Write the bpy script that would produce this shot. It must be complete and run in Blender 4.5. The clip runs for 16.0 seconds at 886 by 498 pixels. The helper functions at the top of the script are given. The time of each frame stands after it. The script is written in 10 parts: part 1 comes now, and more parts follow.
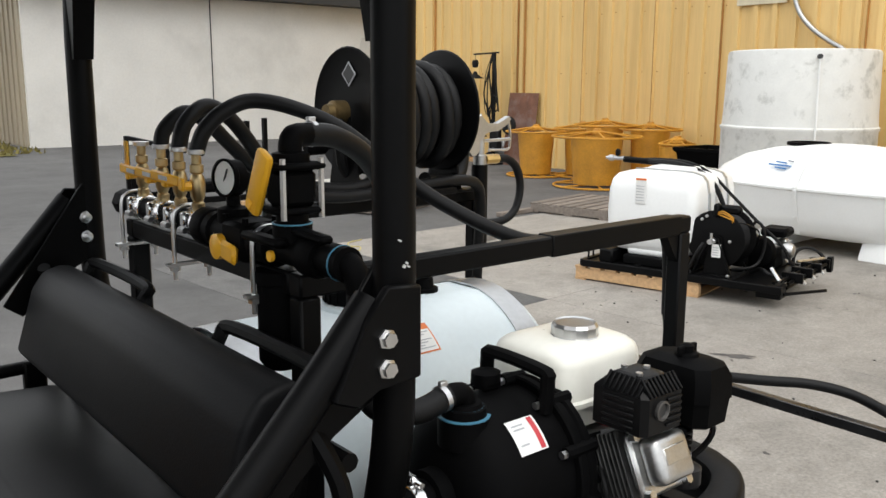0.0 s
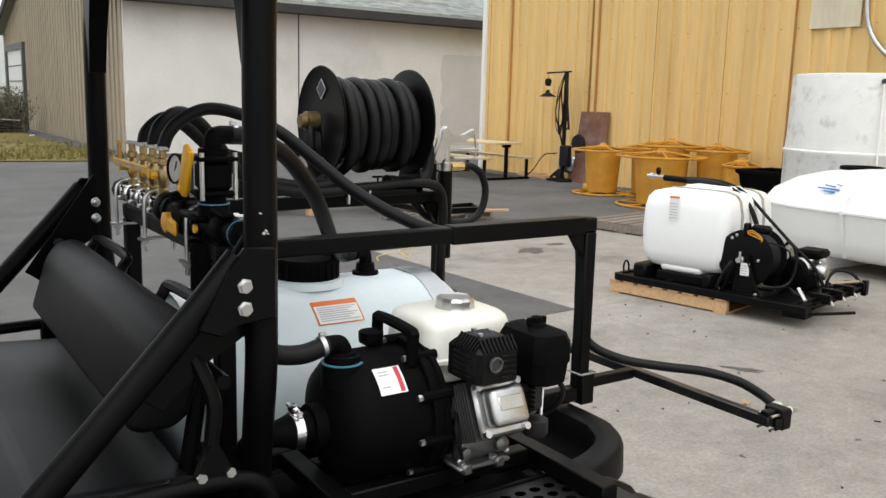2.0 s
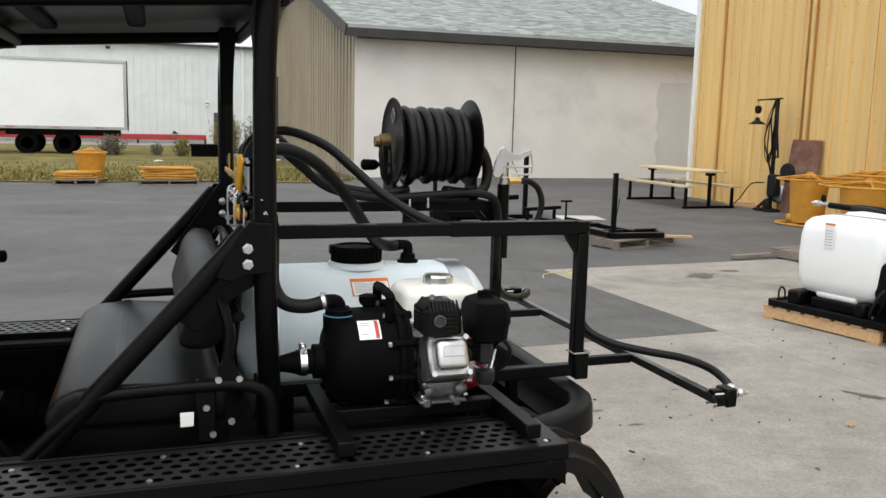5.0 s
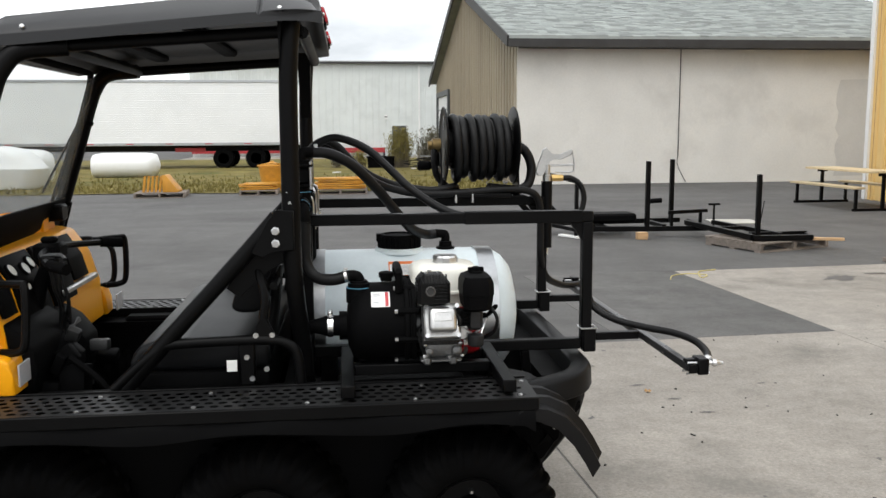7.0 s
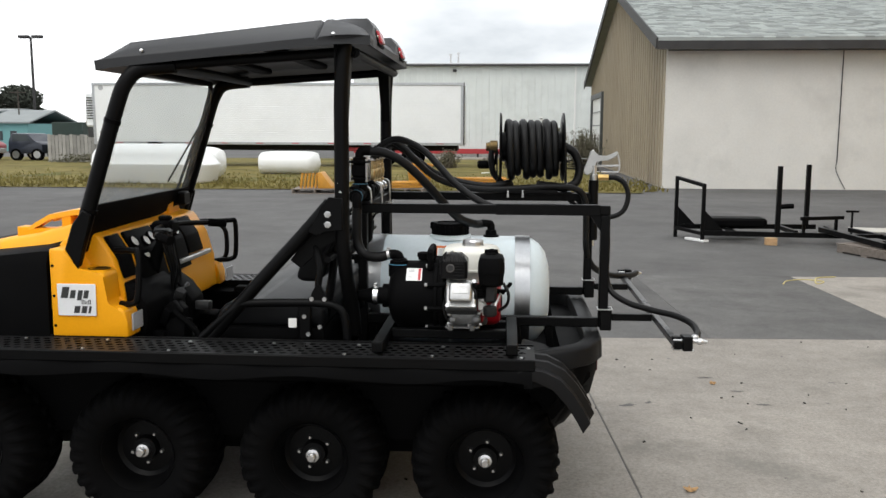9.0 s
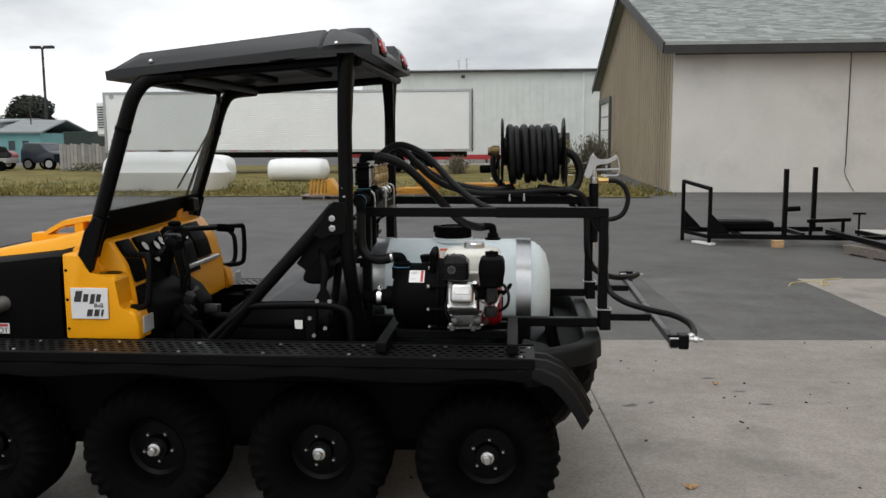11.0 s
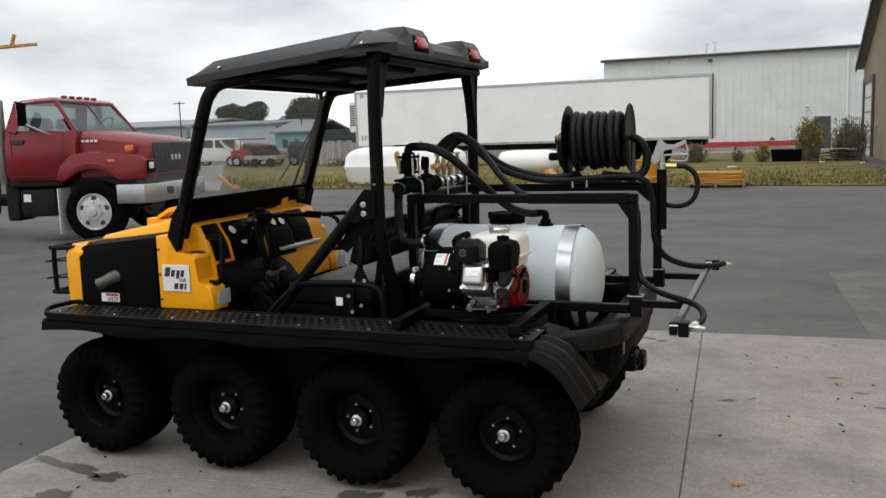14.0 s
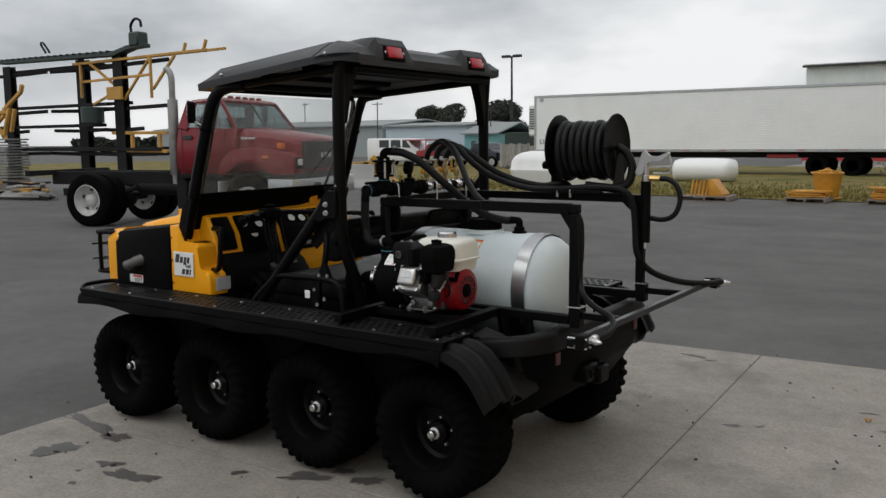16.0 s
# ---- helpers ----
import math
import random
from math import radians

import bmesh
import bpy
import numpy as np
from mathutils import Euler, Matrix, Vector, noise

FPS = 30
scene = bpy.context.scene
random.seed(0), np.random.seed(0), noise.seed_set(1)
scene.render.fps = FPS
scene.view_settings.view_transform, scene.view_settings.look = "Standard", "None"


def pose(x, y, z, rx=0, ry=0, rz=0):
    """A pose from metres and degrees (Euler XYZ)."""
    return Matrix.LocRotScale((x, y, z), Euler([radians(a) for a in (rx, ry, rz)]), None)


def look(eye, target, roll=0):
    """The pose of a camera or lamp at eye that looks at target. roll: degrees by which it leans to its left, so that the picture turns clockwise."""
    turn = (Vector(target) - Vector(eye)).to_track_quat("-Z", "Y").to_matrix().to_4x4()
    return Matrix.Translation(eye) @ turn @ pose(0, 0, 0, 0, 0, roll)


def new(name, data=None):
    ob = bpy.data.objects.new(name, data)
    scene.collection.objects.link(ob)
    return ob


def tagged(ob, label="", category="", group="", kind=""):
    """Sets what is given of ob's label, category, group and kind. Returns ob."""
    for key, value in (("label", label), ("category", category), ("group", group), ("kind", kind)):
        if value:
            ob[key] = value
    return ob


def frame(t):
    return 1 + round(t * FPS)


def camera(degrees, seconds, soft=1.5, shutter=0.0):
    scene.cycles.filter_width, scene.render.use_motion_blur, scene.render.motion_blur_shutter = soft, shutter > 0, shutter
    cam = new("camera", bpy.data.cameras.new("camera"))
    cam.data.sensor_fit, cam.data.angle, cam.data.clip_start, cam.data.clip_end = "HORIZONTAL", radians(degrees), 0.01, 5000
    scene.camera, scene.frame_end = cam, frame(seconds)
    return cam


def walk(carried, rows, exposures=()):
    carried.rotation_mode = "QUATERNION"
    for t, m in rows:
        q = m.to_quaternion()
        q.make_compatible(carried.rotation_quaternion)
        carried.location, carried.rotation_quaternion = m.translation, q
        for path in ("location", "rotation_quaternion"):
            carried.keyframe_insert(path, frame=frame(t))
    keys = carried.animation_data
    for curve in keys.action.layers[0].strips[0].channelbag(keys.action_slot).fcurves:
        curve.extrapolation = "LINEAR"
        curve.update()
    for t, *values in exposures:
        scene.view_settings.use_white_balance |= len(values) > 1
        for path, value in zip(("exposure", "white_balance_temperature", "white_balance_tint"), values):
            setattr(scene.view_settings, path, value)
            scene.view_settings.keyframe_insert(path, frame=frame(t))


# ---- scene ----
cam = camera(54.4, 16.0)
PATH = [
    (0, (0.058, 0.011, 1.531), (1.314, 1.522, 1.157), 0.3),
    (0.5, (0.123, -0.121, 1.528), (1.331, 1.433, 1.173), 1.0),
    (1, (0.166, -0.23, 1.525), (1.329, 1.359, 1.176), 2.1),
    (1.5, (0.167, -0.339, 1.521), (1.325, 1.257, 1.187), 1.3),
    (2, (0.154, -0.488, 1.533), (1.254, 1.148, 1.193), 1.5),
    (2.5, (0.158, -0.607, 1.536), (1.234, 1.042, 1.186), 1.7),
    (3, (0.202, -0.721, 1.535), (1.25, 0.951, 1.209), 1.7),
    (3.5, (0.283, -0.858, 1.524), (1.217, 0.883, 1.211), 1.9),
    (4, (0.349, -0.992, 1.527), (1.208, 0.789, 1.233), 1.5),
    (4.5, (0.388, -1.128, 1.528), (1.14, 0.706, 1.26), 0.9),
    (4.7, (0.407, -1.18, 1.536), (1.107, 0.671, 1.251), 1.2),
    (7, (0.871, -1.808, 1.526), (1.093, 0.161, 1.253), -0.3),
    (7.5, (0.953, -1.963, 1.53), (1.04, 0.014, 1.239), -0.3),
    (8, (1.059, -2.064, 1.531), (1.045, -0.088, 1.223), -0.4),
    (8.5, (1.201, -2.22, 1.538), (1.098, -0.245, 1.243), 0.1),
    (9, (1.321, -2.336, 1.532), (1.177, -0.36, 1.263), 0.2),
    (9.2, (1.318, -2.372, 1.552), (1.177, -0.399, 1.259), 0.2),
    (11.3, (1.383, -2.419, 1.528), (1.208, -0.443, 1.275), -0.4),
    (11.5, (1.401, -2.42, 1.53), (1.207, -0.447, 1.267), -0.2),
    (12, (1.459, -2.42, 1.526), (1.196, -0.455, 1.268), -0.9),
    (12.5, (1.633, -2.439, 1.52), (1.263, -0.495, 1.23), -0.3),
    (13, (1.84, -2.438, 1.525), (1.363, -0.513, 1.264), -1.3),
    (13.5, (2.1, -2.387, 1.509), (1.474, -0.508, 1.229), -1.0),
    (14, (2.297, -2.385, 1.506), (1.561, -0.544, 1.242), -1.9),
    (14.5, (2.539, -2.351, 1.504), (1.646, -0.582, 1.23), -0.9),
    (15, (2.783, -2.235, 1.509), (1.825, -0.497, 1.264), -0.5),
    (15.5, (3.045, -2.112, 1.496), (2.039, -0.399, 1.267), -1.6),
    (16, (3.273, -2.02, 1.5), (2.142, -0.389, 1.252), -0.5),
]
EXPOSURE = [(0, 0.0), (7, -0.02), (9.2, -0.15), (11.3, -0.55), (11.6, -0.55), (12.2, -0.42), (12.7, -0.45), (14.3, -0.47), (15, -0.74), (16, -0.88)]
walk(cam, [(t, look(eye, target, roll)) for t, eye, target, roll in PATH], EXPOSURE)

# world: closed overcast sky over a hidden sun
SUN_EL, SUN_ROT = radians(58), radians(206.5)
world = bpy.data.worlds.new("overcast_sky")
scene.world = world
world.use_nodes = True
wn, wl = world.node_tree.nodes, world.node_tree.links
wn.clear()
w_out = wn.new("ShaderNodeOutputWorld")
w_bg = wn.new("ShaderNodeBackground")
w_sky = wn.new("ShaderNodeTexSky")
w_sky.sky_type, w_sky.sun_disc = "NISHITA", False
w_sky.sun_elevation, w_sky.sun_rotation = SUN_EL, SUN_ROT
w_dim = wn.new("ShaderNodeMix")
w_dim.data_type, w_dim.blend_type = "RGBA", "MULTIPLY"
w_dim.inputs[0].default_value = 1.0
w_dim.inputs[7].default_value = (0.08, 0.08, 0.08, 1)
w_co = wn.new("ShaderNodeTexCoord")
w_map = wn.new("ShaderNodeMapping")
w_map.inputs["Scale"].default_value = (1.0, 1.0, 2.6)
w_noise = wn.new("ShaderNodeTexNoise")
w_noise.inputs["Scale"].default_value, w_noise.inputs["Detail"].default_value = 2.6, 7
w_noise.inputs["Roughness"].default_value = 0.52
w_ramp = wn.new("ShaderNodeValToRGB")
w_ramp.color_ramp.elements[0].position, w_ramp.color_ramp.elements[0].color = 0.33, (0.50, 0.53, 0.56, 1)
w_ramp.color_ramp.elements[1].position, w_ramp.color_ramp.elements[1].color = 0.60, (1.08, 1.09, 1.10, 1)
w_mix = wn.new("ShaderNodeMix")
w_mix.data_type = "RGBA"
w_mix.inputs[0].default_value = 0.93
wl.new(w_co.outputs["Generated"], w_map.inputs["Vector"])
wl.new(w_map.outputs["Vector"], w_noise.inputs["Vector"])
wl.new(w_noise.outputs["Fac"], w_ramp.inputs["Fac"])
wl.new(w_sky.outputs["Color"], w_dim.inputs[6])
wl.new(w_dim.outputs[2], w_mix.inputs[6])
wl.new(w_ramp.outputs["Color"], w_mix.inputs[7])
# overcast luminance: the zenith three times as bright as the horizon
w_sep = wn.new("ShaderNodeSeparateXYZ")
wl.new(w_co.outputs["Generated"], w_sep.inputs[0])
w_el = wn.new("ShaderNodeMapRange")
w_el.inputs["From Min"].default_value, w_el.inputs["From Max"].default_value = 0.0, 1.0
w_el.inputs["To Min"].default_value, w_el.inputs["To Max"].default_value = 1.55, 1.80
wl.new(w_sep.outputs["Z"], w_el.inputs["Value"])
w_mul = wn.new("ShaderNodeVectorMath")
w_mul.operation = "SCALE"
wl.new(w_mix.outputs[2], w_mul.inputs[0])
wl.new(w_el.outputs[0], w_mul.inputs["Scale"])
wl.new(w_mul.outputs[0], w_bg.inputs["Color"])
w_bg.inputs["Strength"].default_value = 1.0
wl.new(w_bg.outputs["Background"], w_out.inputs["Surface"])

sun = new("sun", bpy.data.lights.new("sun", "SUN"))
sun.data.energy, sun.data.angle, sun.data.color = 1.3, radians(40), (1.0, 0.97, 0.92)
sun.matrix_world = look((-4, -8, 14.5), (0, 0, 0))


# ---- mesh helpers ----
def part(name, bm, material, parent=None, label="", smooth=40):
    """Links a bmesh as one mesh object, under its thing when parent is given."""
    bmesh.ops.recalc_face_normals(bm, faces=bm.faces)
    me = bpy.data.meshes.new(name)
    bm.to_mesh(me)
    bm.free()
    me.materials.append(material)
    if smooth:
        me.shade_smooth()
        me.set_sharp_from_angle(angle=radians(smooth))
    ob = new(name, me)
    if parent is not None:
        ob.parent = parent
        ob.matrix_parent_inverse = chain(parent).inverted()
    if label:
        ob["label"] = label
    return ob


def chain(ob):
    """World matrix from the stored transforms."""
    m = ob.matrix_basis.copy()
    return chain(ob.parent) @ ob.matrix_parent_inverse @ m if ob.parent else m


def thing(name, at, label, category, group="", kind=""):
    e = new(name)
    e.location = at
    e.empty_display_size = 0.1
    return tagged(e, label, category, group, kind)


def clone(ob, m, parent):
    """A further copy of a part and its pieces, sharing meshes, placed by m in the world."""
    made = {}
    for o in (ob, *ob.children_recursive):
        made[o] = o.copy()
        scene.collection.objects.link(made[o])
        made[o].parent = made.get(o.parent, parent)
    made[ob].matrix_parent_inverse = chain(parent).inverted()
    made[ob].matrix_basis = m
    return made[ob]


def bx(bm, x0, x1, y0, y1, z0, z1, bev=0.0, m=None, seg=1):
    r = bmesh.ops.create_cube(bm, size=1.0)
    vs = r["verts"]
    t = Matrix.Translation(((x0 + x1) / 2, (y0 + y1) / 2, (z0 + z1) / 2)) @ Matrix.Diagonal((x1 - x0, y1 - y0, z1 - z0, 1))
    if m is not None:
        t = m @ t
    bmesh.ops.transform(bm, matrix=t, verts=vs)
    if bev:
        es = list({e for v in vs for e in v.link_edges})
        bmesh.ops.bevel(bm, geom=es, offset=bev, segments=seg, profile=0.5, affect="EDGES", clamp_overlap=True)
    return bm


def bar(bm, p, q, w, h=None, bev=0.003, up=(0, 0, 1)):
    """A rectangular bar from p to q; w across, h along up."""
    p, q = Vector(p), Vector(q)
    h = h or w
    d = (q - p)
    n = d.length
    d.normalize()
    u = Vector(up)
    if abs(d.dot(u)) > 0.98:
        u = Vector((1, 0, 0))
    s = d.cross(u).normalized()
    u = s.cross(d).normalized()
    m = Matrix((s, d, u)).transposed().to_4x4()
    m.translation = (p + q) / 2
    return bx(bm, -w / 2, w / 2, -n / 2, n / 2, -h / 2, h / 2, bev, m)


def curve_pts(pts, sub=6):
    """Catmull-Rom through the points."""
    ps = [Vector(p) for p in pts]
    if len(ps) < 3 or not sub:
        return ps
    out = []
    ext = [2 * ps[0] - ps[1]] + ps + [2 * ps[-1] - ps[-2]]
    for i in range(1, len(ext) - 2):
        a, b, c, d = ext[i - 1:i + 3]
        for k in range(sub):
            t = k / sub
            out.append(0.5 * ((2 * b) + (c - a) * t + (2 * a - 5 * b + 4 * c - d) * t * t + (3 * b - a - 3 * c + d) * t ** 3))
    out.append(ps[-1])
    return out


def tube(bm, pts, r, n=10, sub=6, cap=True, squash=1.0):
    """A round tube along the points, smoothed; r may be a list of radii, one a point of the smoothed line."""
    ps = curve_pts(pts, sub)
    rs = r if isinstance(r, (list, tuple)) else [r] * len(ps)
    if len(rs) != len(ps):
        rs = [rs[min(len(rs) - 1, round(i * (len(rs) - 1) / (len(ps) - 1)))] for i in range(len(ps))]
    d0 = (ps[1] - ps[0]).normalized()
    u = Vector((0, 0, 1)) if abs(d0.z) < 0.9 else Vector((1, 0, 0))
    u = (u - d0 * u.dot(d0)).normalized()
    rings = []
    for i, p in enumerate(ps):
        d = (ps[min(i + 1, len(ps) - 1)] - ps[max(i - 1, 0)]).normalized()
        u = (u - d * u.dot(d))
        u = u.normalized() if u.length > 1e-6 else d.orthogonal().normalized()
        s = d.cross(u)
        rings.append([p + (u * math.cos(a) * squash + s * math.sin(a)) * rs[i] for a in [2 * math.pi * k / n for k in range(n)]])
    return loft(bm, rings, cap)


def loft(bm, rings, cap=True, closed=True):
    """Quads between rings of equal count."""
    vs = [[bm.verts.new(p) for p in ring] for ring in rings]
    n = len(vs[0])
    for a, b in zip(vs, vs[1:]):
        for k in range(n if closed else n - 1):
            bm.faces.new((a[k], a[(k + 1) % n], b[(k + 1) % n], b[k]))
    if cap and closed:
        bm.faces.new(vs[0][::-1])
        bm.faces.new(vs[-1])
    return bm


def lathe(bm, prof, c, axis, n=24, cap=True):
    """Turned body: profile of (radius, distance along axis)."""
    ax = Vector(axis).normalized()
    u = ax.orthogonal().normalized()
    s = ax.cross(u)
    c = Vector(c)
    rings = [[c + ax * h + (u * math.cos(2 * math.pi * k / n) + s * math.sin(2 * math.pi * k / n)) * max(r, 1e-4) for k in range(n)] for r, h in prof]
    return loft(bm, rings, cap)


def rod(bm, p, q, r, n=10):
    return tube(bm, [p, q], r, n, 0)


def prism(bm, poly, axis, a, b, bev=0.0, seg=2):
    """Extrudes a polygon along an axis: for y, poly is (x, z); for x, (y, z); for z, (x, y)."""
    def at(p, k):
        return {"x": (k, p[0], p[1]), "y": (p[0], k, p[1]), "z": (p[0], p[1], k)}[axis]
    va = [bm.verts.new(at(p, a)) for p in poly]
    vb = [bm.verts.new(at(p, b)) for p in poly]
    n = len(poly)
    fs = [bm.faces.new(va[::-1]), bm.faces.new(vb)]
    for k in range(n):
        fs.append(bm.faces.new((va[k], va[(k + 1) % n], vb[(k + 1) % n], vb[k])))
    if bev:
        es = list({e for f in fs for e in f.edges})
        bmesh.ops.bevel(bm, geom=es, offset=bev, segments=seg, profile=0.5, affect="EDGES", clamp_overlap=True)
    return bm


def blob(bm, c, s, sub=2, rough=0.25, seed=0):
    """A small uneven lump."""
    r = bmesh.ops.create_icosphere(bm, subdivisions=sub, radius=1.0)
    for v in r["verts"]:
        k = 1 + rough * noise.noise(v.co * 1.7 + Vector((seed, seed * 2.3, 0)))
        v.co = Vector((c[0] + v.co.x * s[0] * k, c[1] + v.co.y * s[1] * k, c[2] + v.co.z * s[2] * k))
    return bm


def B():
    return bmesh.new()


def lettering(text, size, m, material, parent, name="lettering", squeeze=1.0):
    cu = bpy.data.curves.new(name, "FONT")
    cu.body, cu.size, cu.extrude, cu.align_x, cu.align_y = text, size, 0.0006, "CENTER", "CENTER"
    tmp = bpy.data.objects.new(name, cu)
    scene.collection.objects.link(tmp)
    bpy.context.view_layer.update()
    me = bpy.data.meshes.new_from_object(tmp)
    bpy.data.objects.remove(tmp)
    me.transform(m @ Matrix.Diagonal((squeeze, 1, 1, 1)))
    me.materials.clear()
    me.materials.append(material)
    ob = new(name, me)
    ob.parent = parent
    ob.matrix_parent_inverse = chain(parent).inverted()
    return ob


# ---- materials ----
def mat(name, col, rough=0.6, metal=0.0, vary=0.12, scale=4.0, fine=70.0, bump=0.12, dirt=None, amount=0.0, spec=0.5, coat=0.0, stretch=(1, 1, 1), rnd=0.0, rvar=0.1, island=False):
    """A surface with broad and fine variation, relief and, if dirt is given, stains of that colour."""
    m = bpy.data.materials.new(name)
    m.use_nodes = True
    nt = m.node_tree
    N, L = nt.nodes, nt.links
    b = N["Principled BSDF"]
    co = N.new("ShaderNodeTexCoord")
    mp = N.new("ShaderNodeMapping")
    mp.inputs["Scale"].default_value = stretch
    L.new(co.outputs["Object"], mp.inputs["Vector"])
    n1 = N.new("ShaderNodeTexNoise")
    n1.inputs["Scale"].default_value, n1.inputs["Detail"].default_value = scale, 5
    n2 = N.new("ShaderNodeTexNoise")
    n2.inputs["Scale"].default_value, n2.inputs["Detail"].default_value = fine, 3
    L.new(mp.outputs["Vector"], n1.inputs["Vector"])
    L.new(mp.outputs["Vector"], n2.inputs["Vector"])
    add = N.new("ShaderNodeMath")
    add.operation = "MULTIPLY_ADD"
    L.new(n1.outputs["Fac"], add.inputs[0])
    add.inputs[1].default_value = 0.65
    mul = N.new("ShaderNodeMath")
    mul.operation = "MULTIPLY"
    L.new(n2.outputs["Fac"], mul.inputs[0])
    mul.inputs[1].default_value = 0.35
    L.new(mul.outputs[0], add.inputs[2])
    ramp = N.new("ShaderNodeValToRGB")
    ramp.color_ramp.elements[0].position, ramp.color_ramp.elements[1].position = 0.32, 0.68
    ramp.color_ramp.elements[0].color = (*[c * (1 - vary) for c in col], 1)
    ramp.color_ramp.elements[1].color = (*[min(1, c * (1 + vary)) for c in col], 1)
    L.new(add.outputs[0], ramp.inputs["Fac"])
    out = ramp.outputs["Color"]
    if rnd:
        oi = N.new("ShaderNodeNewGeometry" if island else "ShaderNodeObjectInfo")
        mr = N.new("ShaderNodeMapRange")
        mr.inputs["To Min"].default_value, mr.inputs["To Max"].default_value = 1 - rnd, 1 + rnd
        L.new(oi.outputs["Random Per Island" if island else "Random"], mr.inputs["Value"])
        hs = N.new("ShaderNodeHueSaturation")
        L.new(out, hs.inputs["Color"])
        L.new(mr.outputs[0], hs.inputs["Value"])
        out = hs.outputs["Color"]
    if dirt:
        n3 = N.new("ShaderNodeTexNoise")
        n3.inputs["Scale"].default_value, n3.inputs["Detail"].default_value, n3.inputs["Roughness"].default_value = scale * 0.6, 9, 0.65
        off = N.new("ShaderNodeVectorMath")
        off.inputs[1].default_value = (7.3, 2.1, 4.4)
        L.new(mp.outputs["Vector"], off.inputs[0])
        L.new(off.outputs[0], n3.inputs["Vector"])
        r3 = N.new("ShaderNodeValToRGB")
        r3.color_ramp.elements[0].position, r3.color_ramp.elements[1].position = 0.52, 0.70
        r3.color_ramp.elements[0].color, r3.color_ramp.elements[1].color = (0, 0, 0, 1), (amount, amount, amount, 1)
        L.new(n3.outputs["Fac"], r3.inputs["Fac"])
        mx = N.new("ShaderNodeMix")
        mx.data_type = "RGBA"
        L.new(r3.outputs["Color"], mx.inputs[0])
        L.new(out, mx.inputs[6])
        mx.inputs[7].default_value = (*dirt, 1)
        out = mx.outputs[2]
    L.new(out, b.inputs["Base Color"])
    rr = N.new("ShaderNodeMapRange")
    rr.inputs["To Min"].default_value, rr.inputs["To Max"].default_value = max(0.02, rough - rvar), min(1, rough + rvar)
    L.new(add.outputs[0], rr.inputs["Value"])
    L.new(rr.outputs[0], b.inputs["Roughness"])
    b.inputs["Metallic"].default_value = metal
    b.inputs["Specular IOR Level"].default_value = spec
    b.inputs["Coat Weight"].default_value = coat
    if bump:
        bp = N.new("ShaderNodeBump")
        bp.inputs["Strength"].default_value, bp.inputs["Distance"].default_value = bump, 0.004
        L.new(add.outputs[0], bp.inputs["Height"])
        L.new(bp.outputs["Normal"], b.inputs["Normal"])
    return m


def glass(name, tint=(0.9, 0.93, 0.93), rough=0.02, haze=0.05, mirror=0.06):
    """Thin pane: mostly see-through with a little mirror and haze."""
    m = bpy.data.materials.new(name)
    m.use_nodes = True
    N, L = m.node_tree.nodes, m.node_tree.links
    N.clear()
    out = N.new("ShaderNodeOutputMaterial")
    tr = N.new("ShaderNodeBsdfTransparent")
    tr.inputs[0].default_value = (*tint, 1)
    gl = N.new("ShaderNodeBsdfGlossy")
    gl.inputs["Roughness"].default_value = rough
    mx = N.new("ShaderNodeMixShader")
    mx.inputs[0].default_value = mirror
    L.new(tr.outputs[0], mx.inputs[1])
    L.new(gl.outputs[0], mx.inputs[2])
    df = N.new("ShaderNodeBsdfDiffuse")
    df.inputs[0].default_value = (0.7, 0.72, 0.72, 1)
    m2 = N.new("ShaderNodeMixShader")
    m2.inputs[0].default_value = haze
    L.new(mx.outputs[0], m2.inputs[1])
    L.new(df.outputs[0], m2.inputs[2])
    L.new(m2.outputs[0], out.inputs["Surface"])
    return m


